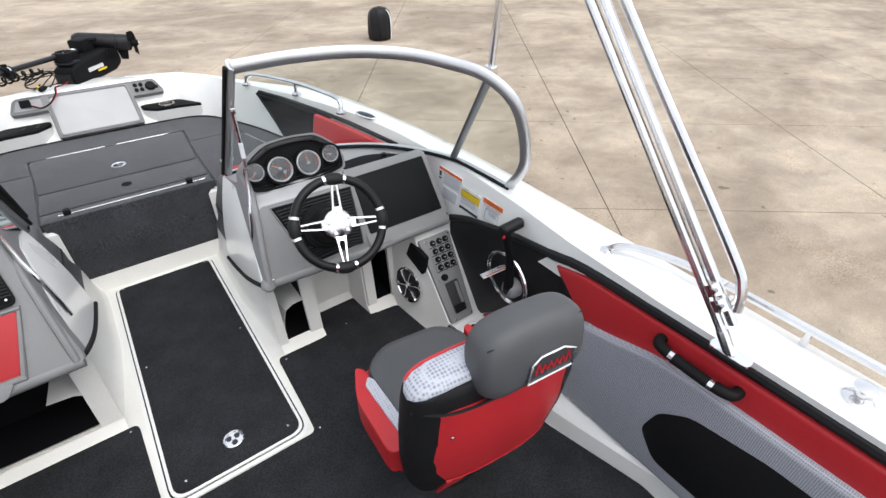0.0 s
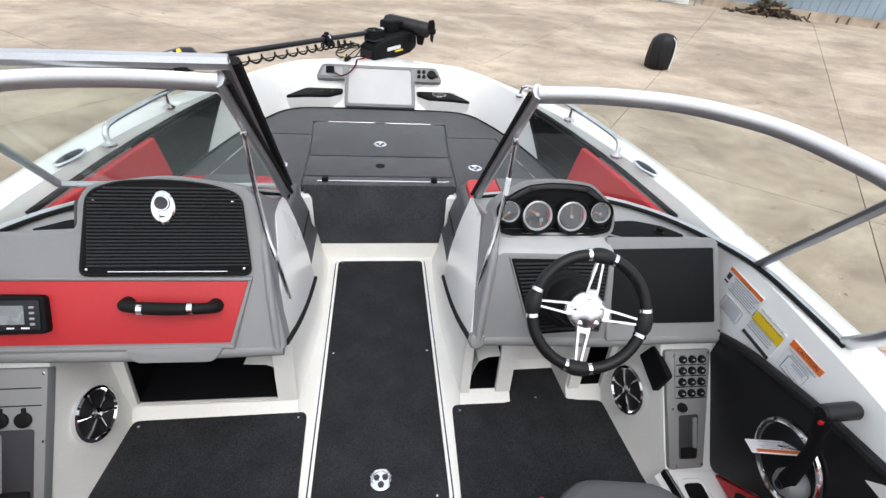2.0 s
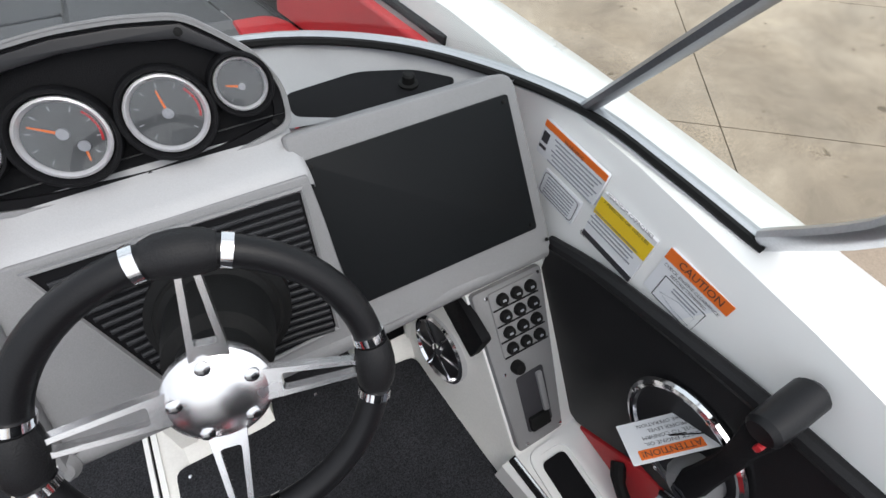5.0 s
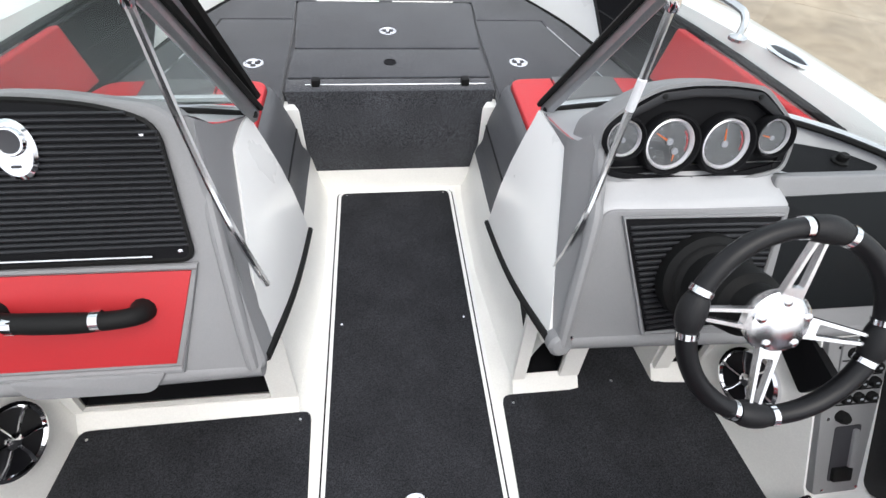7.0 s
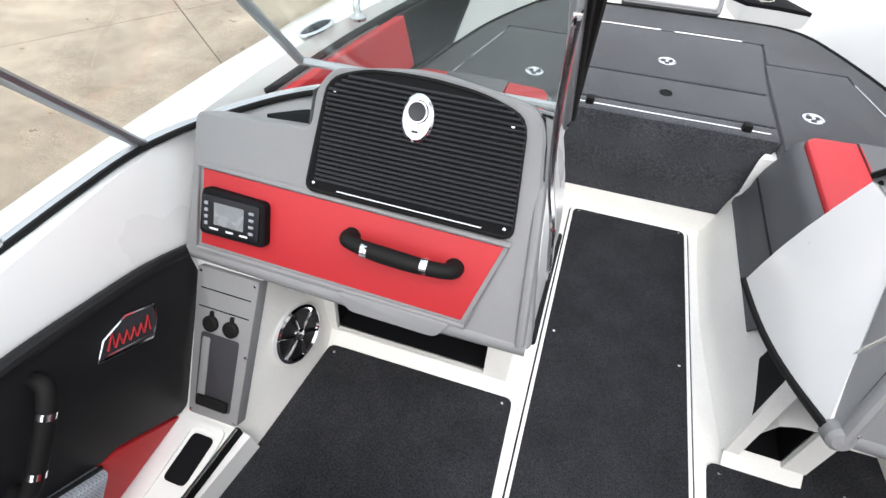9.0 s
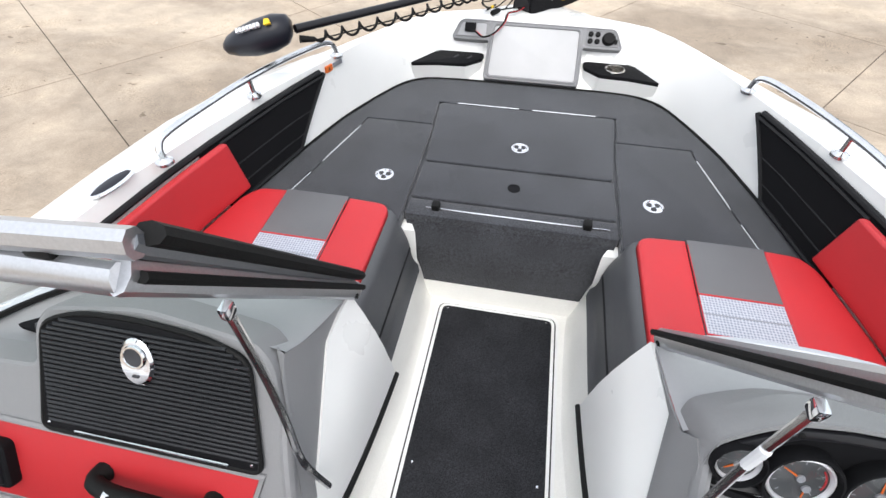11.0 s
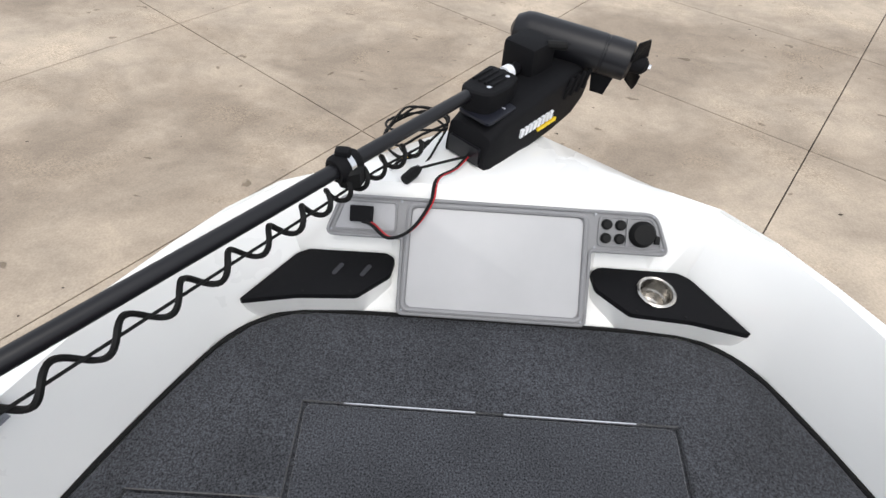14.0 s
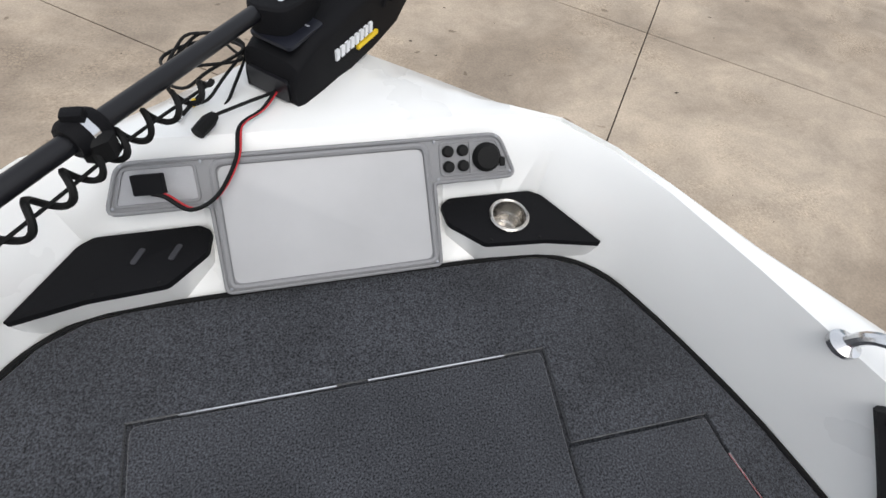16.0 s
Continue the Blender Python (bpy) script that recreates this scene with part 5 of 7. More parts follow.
def words(text, fr, size, mat, parent, c, turn=0.0, align="CENTER"):
    """Flat lettering laid on a surface, turned into a mesh."""
    cu = bpy.data.curves.new("lettering", "FONT")
    cu.body, cu.size, cu.align_x, cu.align_y = text, size, align, "CENTER"
    cu.resolution_u = 2
    ob = bpy.data.objects.new("lettering", cu)
    scene.collection.objects.link(ob)
    bpy.context.view_layer.update()
    me = bpy.data.meshes.new_from_object(ob.evaluated_get(bpy.context.evaluated_depsgraph_get()))
    bpy.data.objects.remove(ob)
    t = radians(turn)
    u, v = fr.u * math.cos(t) + fr.v * math.sin(t), fr.v * math.cos(t) - fr.u * math.sin(t)
    o = fr(0, 0, c)
    for w in me.vertices:
        w.co = o + u * w.co.x + v * w.co.y
    me.materials.clear()
    me.materials.append(mat)
    ob = new("lettering", me)
    ob.parent = parent
    ob.matrix_parent_inverse = Matrix.Translation(-parent.location)
    return ob


def sub(fr, a, b):
    return Frame(fr(a, b), fr.u, fr.v)


words("ATTENTION!", sub(CF, -0.006, -0.024), 0.015, INK, card, 0.0026, 180)
for k, tx in enumerate(("CHECK ENGINE OIL", "LEVEL TO CONFIRM", "PROPER LEVEL", "BEFORE OPERATION.")):
    words(tx, sub(CF, 0.004, -0.008 + 0.0115 * k), 0.0095, INK, card, 0.0018, 180)

# ---- warning stickers on the white coaming beside the helm ----
ST = Frame((1.113, 0.09, 0.600), (0.0, -1, 0.0), (0.11, 0, 1))
if ST.n.x > 0:
    ST = Frame(ST.o, (0, 1, 0), ST.v)


def label_plate(name, text, a, b, w, h, bands):
    ob = thing(name, ST(a, b, 0.0), text, "sticker", "coaming stickers")
    part("paper", slab(ST, oblong(w, h, 0.004, a, b), -0.004, 0.0022), PAPER, ob)
    for n, mat, x, y, ww, hh in bands:
        part(n, slab(ST, oblong(ww, hh, 0.0, a + x, b + y), 0.0018, 0.0030), mat, ob)
    return ob


s1 = label_plate("warning_sticker", "white warning sticker with orange heading and fine print", -0.115, 0.036, 0.155, 0.066, [("heading", ORANGE, 0, 0.026, 0.155, 0.012), ("pictogram", INK, -0.066, 0.002, 0.016, 0.020), ("pictogram", INK, -0.066, -0.018, 0.018, 0.006)])
for k in range(7):
    part("fine_print", slab(ST, oblong(0.118 - 0.01 * (k % 3), 0.0026, 0, -0.101, 0.048 - 0.0072 * k), 0.0022, 0.0030), GREYINK, s1)
words("WARNING", sub(ST, -0.115, 0.058), 0.010, INK, s1, 0.0034)
s2 = label_plate("notice_sticker", "small white notice sticker with rounded border", -0.108, -0.038, 0.098, 0.052, [])
part("border", tube([ST(-0.108 + a, -0.038 + b, 0.0022) for a, b in oblong(0.09, 0.044, 0.008)], 0.0008, 4, closed=True), INK, s2)
for k in range(6):
    part("fine_print", slab(ST, oblong(0.072, 0.0026, 0, -0.108, -0.022 - 0.0064 * k), 0.0022, 0.0030), GREYINK, s2)
s3 = label_plate("capacity_sticker", "white and yellow maximum capacities plate with print", 0.026, -0.008, 0.115, 0.098, [("band", YELLOW, 0, 0.022, 0.115, 0.034), ("bar", INK, 0, -0.043, 0.115, 0.011)])
words("MAXIMUM CAPACITIES", sub(ST, 0.026, 0.0425), 0.0095, INK, s3, 0.0034)
words("7 PERSONS OR 1050 LBS", sub(ST, 0.026, 0.028), 0.0092, INK, s3, 0.0034)
for k in range(5):
    part("fine_print", slab(ST, oblong(0.10 - 0.012 * (k % 2), 0.0028, 0, 0.018, 0.001 - 0.0072 * k), 0.0022, 0.0030), GREYINK, s3)
words("CE", sub(ST, -0.03, -0.058), 0.012, INK, s3, 0.0005)
s4 = label_plate("caution_sticker", "white caution sticker with orange heading and boat diagram", 0.160, 0.008, 0.112, 0.088, [("heading", ORANGE, 0, 0.034, 0.112, 0.020)])
words("CAUTION", sub(ST, 0.165, 0.042), 0.017, INK, s4, 0.0034)
words("CHECK ENGINE CLEARANCE", sub(ST, 0.160, 0.024), 0.0076, INK, s4, 0.0034)
words("BEFORE TRIMMING", sub(ST, 0.160, 0.0155), 0.0076, INK, s4, 0.0034)
part("diagram", tube([ST(0.160 + a, -0.014 + b, 0.0022) for a, b in oblong(0.075, 0.044, 0.001)], 0.0009, 4, closed=True), INK, s4)
part("diagram_hull", tube([ST(0.160 + a, -0.016 + b, 0.0022) for a, b in [(-0.03, -0.006), (0.0, -0.013), (0.03, -0.013), (0.03, 0.005), (0.0, 0.005)]], 0.0007, 4, closed=True), GREYINK, s4)
for k in range(2):
    part("fine_print", slab(ST, oblong(0.045, 0.0026, 0, 0.165, 0.001 - 0.006 * k), 0.0022, 0.0030), GREYINK, s4)


# ---- seats ----
def bucket_seat(cx, y, back=0.0):
    """A pedestal seat that faces the bow: cushion front at y."""
    st = thing("helm_chair" if cx > 0 else "passenger_chair", (cx, y - 0.22, 0.002), "red and dark grey vinyl pedestal seat with silver mesh trim", "chair", "cockpit chairs")
    K = Frame((cx, y, 0), (1, 0, 0), (0, 1, 0))
    part("pedestal", lathe(Frame((cx, y - 0.24, 0), (1, 0, 0), (0, 1, 0)), [(0.15, 0.002), (0.14, 0.012), (0.05, 0.03), (0.045, 0.22), (0.12, 0.245)], 24), BLACK, st, "black pedestal")
    part("slide_lever", tube([V(cx - 0.12, y - 0.36, 0.25), V(cx - 0.16, y - 0.46, 0.24)], 0.010, 8), STEEL, st, "bright slide lever")
    part("cushion_base", slab(K, rounded([(-0.215, -0.40), (0.215, -0.40), (0.225, -0.07), (0.10, -0.01), (-0.10, -0.01), (-0.225, -0.07)], 0.05), 0.245, 0.33, 0.02, seg=3), RED, st, "red vinyl cushion base")
    part("seat", cushion(K, rounded([(-0.150, -0.44), (0.150, -0.44), (0.190, -0.07), (0.11, 0.005), (-0.11, 0.005), (-0.190, -0.07)], 0.05), 0.29, 0.366, 0.034), DARKVINYL, st, "dark grey vinyl centre")
    for e in (1, -1):
        part("silver_trim", cushion(K, rounded([(e * 0.148, -0.40), (e * 0.180, -0.40), (e * 0.212, -0.13), (e * 0.192, -0.10), (e * 0.178, -0.12)][::e], 0.008), 0.30, 0.360, 0.010), MESHSILVER, st, "silver mesh strip")
        part("side_bolster", cushion(K, rounded([(e * 0.168, -0.38), (e * 0.238, -0.38), (e * 0.256, -0.16), (e * 0.215, -0.045), (e * 0.190, -0.06)][::e], 0.05), 0.255, 0.356, 0.032), RED, st, "red vinyl side bolster")
    K = Frame((cx, y - back, 0), (1, 0, 0), (0, 1, 0))
    # backrest: rings from the seat to the shoulders
    def section(w, yf, yr, z):
        out = []
        for k in range(36):
            t = 2 * math.pi * k / 36
            c, sn = math.cos(t), math.sin(t)
            out.append(K(w * math.copysign(abs(c) ** 0.62, c), (yf + yr) / 2 + (yf - yr) / 2 * math.copysign(abs(sn) ** 0.72, sn), z))
        return out
    rings = ((0.235, 0.165, -0.375, -0.47), (0.27, 0.200, -0.375, -0.495), (0.36, 0.228, -0.385, -0.525), (0.48, 0.242, -0.398, -0.546), (0.60, 0.244, -0.410, -0.558), (0.70, 0.240, -0.420, -0.562),
             (0.750, 0.236, -0.430, -0.560), (0.772, 0.228, -0.440, -0.554), (0.784, 0.205, -0.455, -0.540))
    bm = loft([section(w, yf, yr, z) for z, w, yf, yr in rings], closed=True)
    bm.verts.ensure_lookup_table()
    bm.faces.new(bm.verts[-36:])
    bm.faces.new(bm.verts[:36])
    part("backrest", bm, BLACKVINYL, st, "black vinyl backrest shell", angle=60)
    # the red rear panel hugs the shell, with a tuck across and a tab at its foot
    rear = []
    for z, x0, x1, yr in ((0.345, -0.130, 0.185, -0.526), (0.37, -0.148, 0.196, -0.533), (0.44, -0.182, 0.212, -0.549), (0.52, -0.208, 0.222, -0.560), (0.60, -0.224, 0.226, -0.566), (0.67, -0.231, 0.228, -0.569), (0.718, -0.232, 0.228, -0.570)):
        row = []
        for k in range(13):
            x = x0 + (x1 - x0) * k / 12
            row.append(K(x, yr + 0.058 * (abs(x) / 0.235) ** 4.2, z + 0.030 * (abs(x) / 0.22) ** 2 * (1 if z < 0.5 else 0.0)))
        rear.append(row)
    part("back_panel", solid(loft(rear), 0.008), RED, st, "red vinyl rear panel", angle=60)
    part("panel_seam", tube(smooth_path([p + V(0, -0.003, 0) for p in rear[1]], 2), 0.0016, 5), REDINK, st)
    part("panel_piping", tube(smooth_path([p + V(0, -0.002, 0.002) for p in rear[-1]], 2), 0.004, 6), BLACKVINYL, st)
    tab = [[K(x, -0.49 - 0.035 * (z - 0.26) / 0.10, z) for x in (x0, x0 + 0.045, x0 + 0.09)] for z, x0 in ((0.25, -0.150), (0.30, -0.148), (0.36, -0.140))]
    part("lower_tab", solid(loft(tab), 0.008), RED, st, "red vinyl lower tab")
    for e in (1, -1):
        rows = []
        for x, r, dz in ((0.0, 0.034, 0.0), (0.05, 0.038, 0.0), (0.11, 0.039, -0.001), (0.17, 0.038, -0.004), (0.205, 0.034, -0.010), (0.224, 0.025, -0.017), (0.234, 0.010, -0.024)):
            rows.append([K(e * x, -0.500 + 1.18 * r * math.cos(t), 0.784 + dz + 0.56 * r * math.sin(t)) for t in [2 * math.pi * k / 20 for k in range(20)]])
        bm = loft(rows, closed=True)
        bm.verts.ensure_lookup_table()
        bm.faces.new(bm.verts[-20:])
        bm.faces.new(bm.verts[:20])
        part("shoulder", bm, MESHSILVER, st, "silver mesh shoulder roll", angle=60)
        part("shoulder_piping", tube(smooth_path([r[2] for r in rows[:6]], 3), 0.0045, 6), RED, st, "red piping")
        part("shoulder_seam", tube(smooth_path([r[11] for r in rows[:6]], 3), 0.004, 6), BLACKVINYL, st, "black piping")
    part("zip_screw", lathe(Frame(K(-0.15, -0.55, 0.62), (1, 0, 0), (0, 0, 1)), [(0.006, -0.004), (0.006, 0.008), (0.003, 0.010)], 10), CHROME, st, "chrome stud")
    # headrest: a loaf-shaped pad that overhangs the rear
    HR = Frame(K(0.038 if cx > 0 else 0, -0.552, 0.812), (1, 0, 0), (0, 0.12, 0.99))
    rows = []
    for k in range(-9, 10):
        q = math.sin(math.pi / 2 * k / 9)
        m = max(0.02, (1 - abs(q) ** 5)) ** 0.32
        rows.append([HR(0.140 * q, 0.006 + 0.092 * m * math.copysign(abs(math.sin(t)) ** 0.72, math.sin(t)) - 0.012 * q * q, -0.012 + 0.060 * m * math.copysign(abs(math.cos(t)) ** 0.62, math.cos(t))) for t in [2 * math.pi * i / 28 for i in range(28)]])
    bm = loft(rows, closed=True)
    bm.verts.ensure_lookup_table()
    bm.faces.new(bm.verts[:28])
    bm.faces.new(bm.verts[-28:])
    hr = part("headrest", bm, DARKVINYL, st, "thick dark grey vinyl headrest", angle=70)
    part("seam", tube(smooth_path([HR(x, 0.072 - 0.5 * x * x, 0.0330 - 0.5 * x * x) for x in (-0.125, -0.08, 0.0, 0.08, 0.125)], 4), 0.0016, 5), BLACKVINYL, hr, "stitched seam")
    EB = Frame(HR(0.020, -0.012, 0.0475), (1, 0, 0), HR.v)
    hexa = [(-0.062, -0.032), (0.056, -0.030), (0.064, 0.012), (0.030, 0.030), (-0.030, 0.030), (-0.050, 0.016)]
    part("emblem", slab(EB, hexa, 0.0, 0.005, 0.001), INK, hr, "black emblem plate with red strokes and chrome frame")
    part("emblem_frame", tube([EB(a, b, 0.005) for a, b in hexa], 0.004, 6, closed=True), CHROME, hr, "chrome frame")
    for k in range(6):
        x = -0.038 + 0.016 * k
        part("stroke", tube([EB(x - 0.005, -0.014, 0.006), EB(x + 0.004, 0.014 if k in (0, 5) else 0.006, 0.0065), EB(x + 0.009, -0.012, 0.006)], 0.0024, 5), REDINK, hr)
    return st


helm_seat = bucket_seat(0.592, -0.215)
helm_seat.rotation_euler.z = radians(-7)
bucket_seat(-0.545, -0.255, 0.16)


# ---- bow seats ----
for sx in (1, -1):
    tip = lambda pts: [(sx * a, b) for a, b in pts][::sx]
    T = Frame((0, 0, 0), (1, 0, 0), (0, 1, 0.0))
    bs = thing("bow_seat_cushion", (sx * 0.66, 0.9, 0.385), "red bow seat cushion with grey and silver centre stripe", "cushion", "bow seat cushions")
    part("inner_panel", cushion(T, tip(rounded([(0.405, 0.62), (0.556, 0.62), (0.556, 1.222), (0.405, 1.215)], [0.02, 0.0, 0.0, 0.05], 5)), 0.385, 0.470, 0.020), RED, bs, "red vinyl")
    part("outer_panel", cushion(T, tip(rounded([(0.784, 0.62), (1.005, 0.62), (0.985, 0.90), (0.925, 1.16), (0.885, 1.215), (0.784, 1.222)], [0, 0.02, 0.05, 0.08, 0.05, 0])), 0.385, 0.470, 0.020), RED, bs, "red vinyl")
    for y0, y1, mat, txt in ((0.62, 0.864, MIDVINYL, "grey vinyl"), (0.866, 1.002, MESHSILVER, "silver mesh band"), (1.004, 1.224, MIDVINYL, "grey vinyl")):
        part("stripe", slab(T, tip([(0.557, y0), (0.783, y0), (0.783, y1), (0.557, y1)]), 0.385, 0.4705, 0.003), mat, bs, txt)
    for y in (0.865, 1.003):
        part("piping", tube([V(sx * 0.557, y, 0.4705), V(sx * 0.783, y, 0.4705)], 0.003, 6), RED, bs, "red piping")
    part("stitch", tube([V(sx * 0.557, 0.935, 0.4712), V(sx * 0.783, 0.935, 0.4712)], 0.0015, 5), GREYINK, bs)
    for x in (0.557, 0.783):
        part("seam", tube([V(sx * x, 0.62, 0.4700), V(sx * x, 1.20, 0.4700)], 0.002, 5), REDINK, bs)
    sk = thing("seat_skirt", (sx * 0.36, 0.95, 0.2), "dark grey curved vinyl skirt below bow seat cushion", "skirt", "bow seat skirts")
    prof = [(0.402, 0.455), (0.388, 0.452), (0.372, 0.430), (0.366, 0.40), (0.352, 0.365), (0.340, 0.33), (0.332, 0.29), (0.330, 0.25), (0.320, 0.215), (0.305, 0.193)]
    rows = [[V(sx * (x + d), y, z) for x, z in prof] for y, d in ((0.60, 0), (0.75, 0.001), (0.9, 0), (1.05, 0.001), (1.17, 0.0), (1.20, 0.012))]
    part("vinyl", solid(loft(rows), 0.006), DARKVINYL, sk, angle=60)
    part("hem", tube([V(sx * 0.336, 0.61, 0.31), V(sx * 0.336, 1.17, 0.31)], 0.004, 6), BLACKVINYL, sk, "stitched hem")
    block = thing("corner_block", (sx * 0.35, 1.235, 0.30), "small white moulded corner block beside the deck step", "block", "corner blocks")
    part("block", slab(T, tip([(0.322, 1.205), (0.385, 1.205), (0.385, 1.262), (0.352, 1.262)]), 0.10, 0.365, 0.006), GEL, block)
    # back bolster and black side pocket along the bow's inner side
    def wall(y, z):
        """A point a little proud of the inner side between the gunwale and the deck."""
        pts = [(s[4], s[1]) for s in STATIONS]
        for (f0, i0), (f1, i1) in zip(pts, pts[1:]):
            k = (z - 0.40) / 0.28
            ya, yb = f0[1] + (i0[1] - f0[1]) * k, f1[1] + (i1[1] - f1[1]) * k
            if ya <= y <= yb:
                t = (y - ya) / (yb - ya)
                xa, xb = f0[0] + (i0[0] - f0[0]) * k, f1[0] + (i1[0] - f1[0]) * k
                return V(sx * (xa + (xb - xa) * t), y, z)
        return V(sx * 1.0, y, z)

    def sheet(ys, zs, out, front=lambda y, z: y):
        return [[wall(front(y, z), z) - V(sx * out, 0, 0) for z in zs] for y in ys]

    bb = thing("bow_bolster", (sx * 1.0, 1.0, 0.47), "red vinyl backrest pad on the bow side", "backrest", "bow backrests")
    lean = lambda y, z: y
    front = sheet([0.62, 0.8, 1.0, 1.19, 1.21], [0.47, 0.50, 0.55, 0.60, 0.635, 0.645], 0.035, lean)
    part("pad", bevel(solid(loft(front), 0.03), 0.008), RED, bb, angle=60)
    part("piping", tube([wall(y, 0.642) - V(sx * 0.040, 0, 0) for y in (0.63, 0.8, 1.0, 1.2)], 0.004, 6), REDINK, bb, "stitched top seam")
    part("end_seam", tube([wall(1.205, z) - V(sx * 0.037, 0, 0) for z in (0.475, 0.53, 0.59, 0.64)], 0.004, 6), REDINK, bb, "stitched end seam")
    pk = thing("side_pocket", (sx * 0.92, 1.5, 0.42), "black moulded open side pocket in the bow", "pocket", "bow side pockets")
    slant = lambda y, z: 1.14 + (y - 1.14) * (1 - 0.385 * (0.635 - z) / 0.22)
    part("backing", solid(loft(sheet([1.14, 1.3, 1.45, 1.60, 1.75], [0.415, 0.47, 0.53, 0.59, 0.64], 0.006, slant)), 0.008), BLACK, pk)
    for z, o in ((0.425, 0.016), (0.47, 0.012), (0.535, 0.012), (0.632, 0.016)):
        ys = [1.22, 1.32, 1.42, 1.52, 1.62, 1.74]
        part("ledge", tube([wall(slant(y, z), z) - V(sx * o, 0, 0) for y in ys], 0.008 if z in (0.425, 0.632) else 0.004, 6), BLACKVINYL, pk, "black moulded ledge")
    part("front_rim", tube([wall(slant(1.755, z), z) - V(sx * 0.012, 0, 0) for z in (0.42, 0.48, 0.54, 0.60, 0.638)], 0.010, 6), BLACKVINYL, pk, "black moulded rim")
    part("top_roll", tube([wall(y, 0.648) - V(sx * 0.010, 0, 0) for y in (0.60, 0.8, 1.0, 1.2, 1.4, 1.6, 1.74)], 0.011, 8), BLACKVINYL, pk, "rolled black top edge")


CUPSTEEL = material("brushed_cup_steel", (0.50, 0.48, 0.45), 0.25, 1.0, stain=0.15, stain_size=40)
TRAYPALE = material("pale_tray_gelcoat", (0.42, 0.42, 0.425), 0.40, 0.0, stain=0.06, stain_size=6)
# ---- bow console: tray, switches, cup holder and dry pockets ----
T = Frame((0, 2.250, 0.432), (1, 0, 0), (0, 0.690, 0.724))
bt = thing("bow_tray_panel", (0, 2.33, 0.43), "grey bow panel with pale tray and small switch bays", "tray")
OUT = rounded([(-0.226, -0.004), (0.226, -0.004), (0.224, 0.182), (0.408, 0.182), (0.372, 0.276), (-0.372, 0.276), (-0.408, 0.182), (-0.224, 0.182)], [0.012, 0.012, 0.01, 0.02, 0.025, 0.025, 0.02, 0.01])
part("body", slab(T, OUT, -0.06, 0.006, 0.006, seg=3), GREY, bt, "grey textured moulding")
part("bead", tube([T(a * 0.988, 0.004 + b * 0.972, 0.006) for a, b in OUT], 0.0045, 8, closed=True), GREY, bt, "rounded outer bead")
part("tray_floor", slab(T, rounded([(-0.206, 0.016), (0.206, 0.016), (0.200, 0.254), (-0.200, 0.254)], 0.02), 0.004, 0.0072, 0.001), TRAYPALE, bt, "pale smooth tray")
part("tray_bead", tube([T(a, b, 0.007) for a, b in rounded([(-0.214, 0.010), (0.214, 0.010), (0.207, 0.261), (-0.207, 0.261)], 0.02)], 0.007, 8, closed=True), GREY, bt, "raised grey bead")
for e in (1, -1):
    bay = rounded([(e * 0.238, 0.194), (e * 0.386, 0.194), (e * 0.360, 0.262), (e * 0.238, 0.262)][::e], 0.010)
    part("bay", slab(T, bay, 0.004, 0.0075, 0.001), PALE if e < 0 else GREY, bt, "shallow bay")
    part("bay_bead", tube([T(a, b, 0.007) for a, b in bay], 0.0032, 6, closed=True), GREY, bt)
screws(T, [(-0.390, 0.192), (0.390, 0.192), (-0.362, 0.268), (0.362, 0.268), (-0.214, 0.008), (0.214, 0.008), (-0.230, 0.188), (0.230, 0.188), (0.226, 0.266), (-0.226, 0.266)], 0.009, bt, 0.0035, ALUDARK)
for k in range(4):
    part("button", lathe(T, [(0.0125, 0.007), (0.012, 0.015), (0.009, 0.019), (0.002, 0.0195)], 16, 0.254 + 0.032 * (k % 2), 0.212 + 0.032 * (k // 2)), RUBBER, bt, "black rubber push button")
plug = part("plug", lathe(T, [(0.031, 0.007), (0.031, 0.014), (0.027, 0.020), (0.024, 0.026), (0.008, 0.027)], 26, 0.338, 0.226), RUBBER, bt, "large round black power socket cap")
part("plug_tab", slab(T, oblong(0.012, 0.02, 0.004, 0.372, 0.214), 0.012, 0.018, 0.002), RUBBER, plug)
part("divider", slab(T, oblong(0.004, 0.066, 0.001, 0.303, 0.228), 0.007, 0.011), GREY, bt)
jb = thing("junction_box", T(-0.312, 0.232, 0.008), "small black plastic box with a lead on bow panel", "box")
part("box", slab(T, oblong(0.052, 0.038, 0.003, -0.318, 0.232), 0.007, 0.028, 0.003), BLACK, jb)
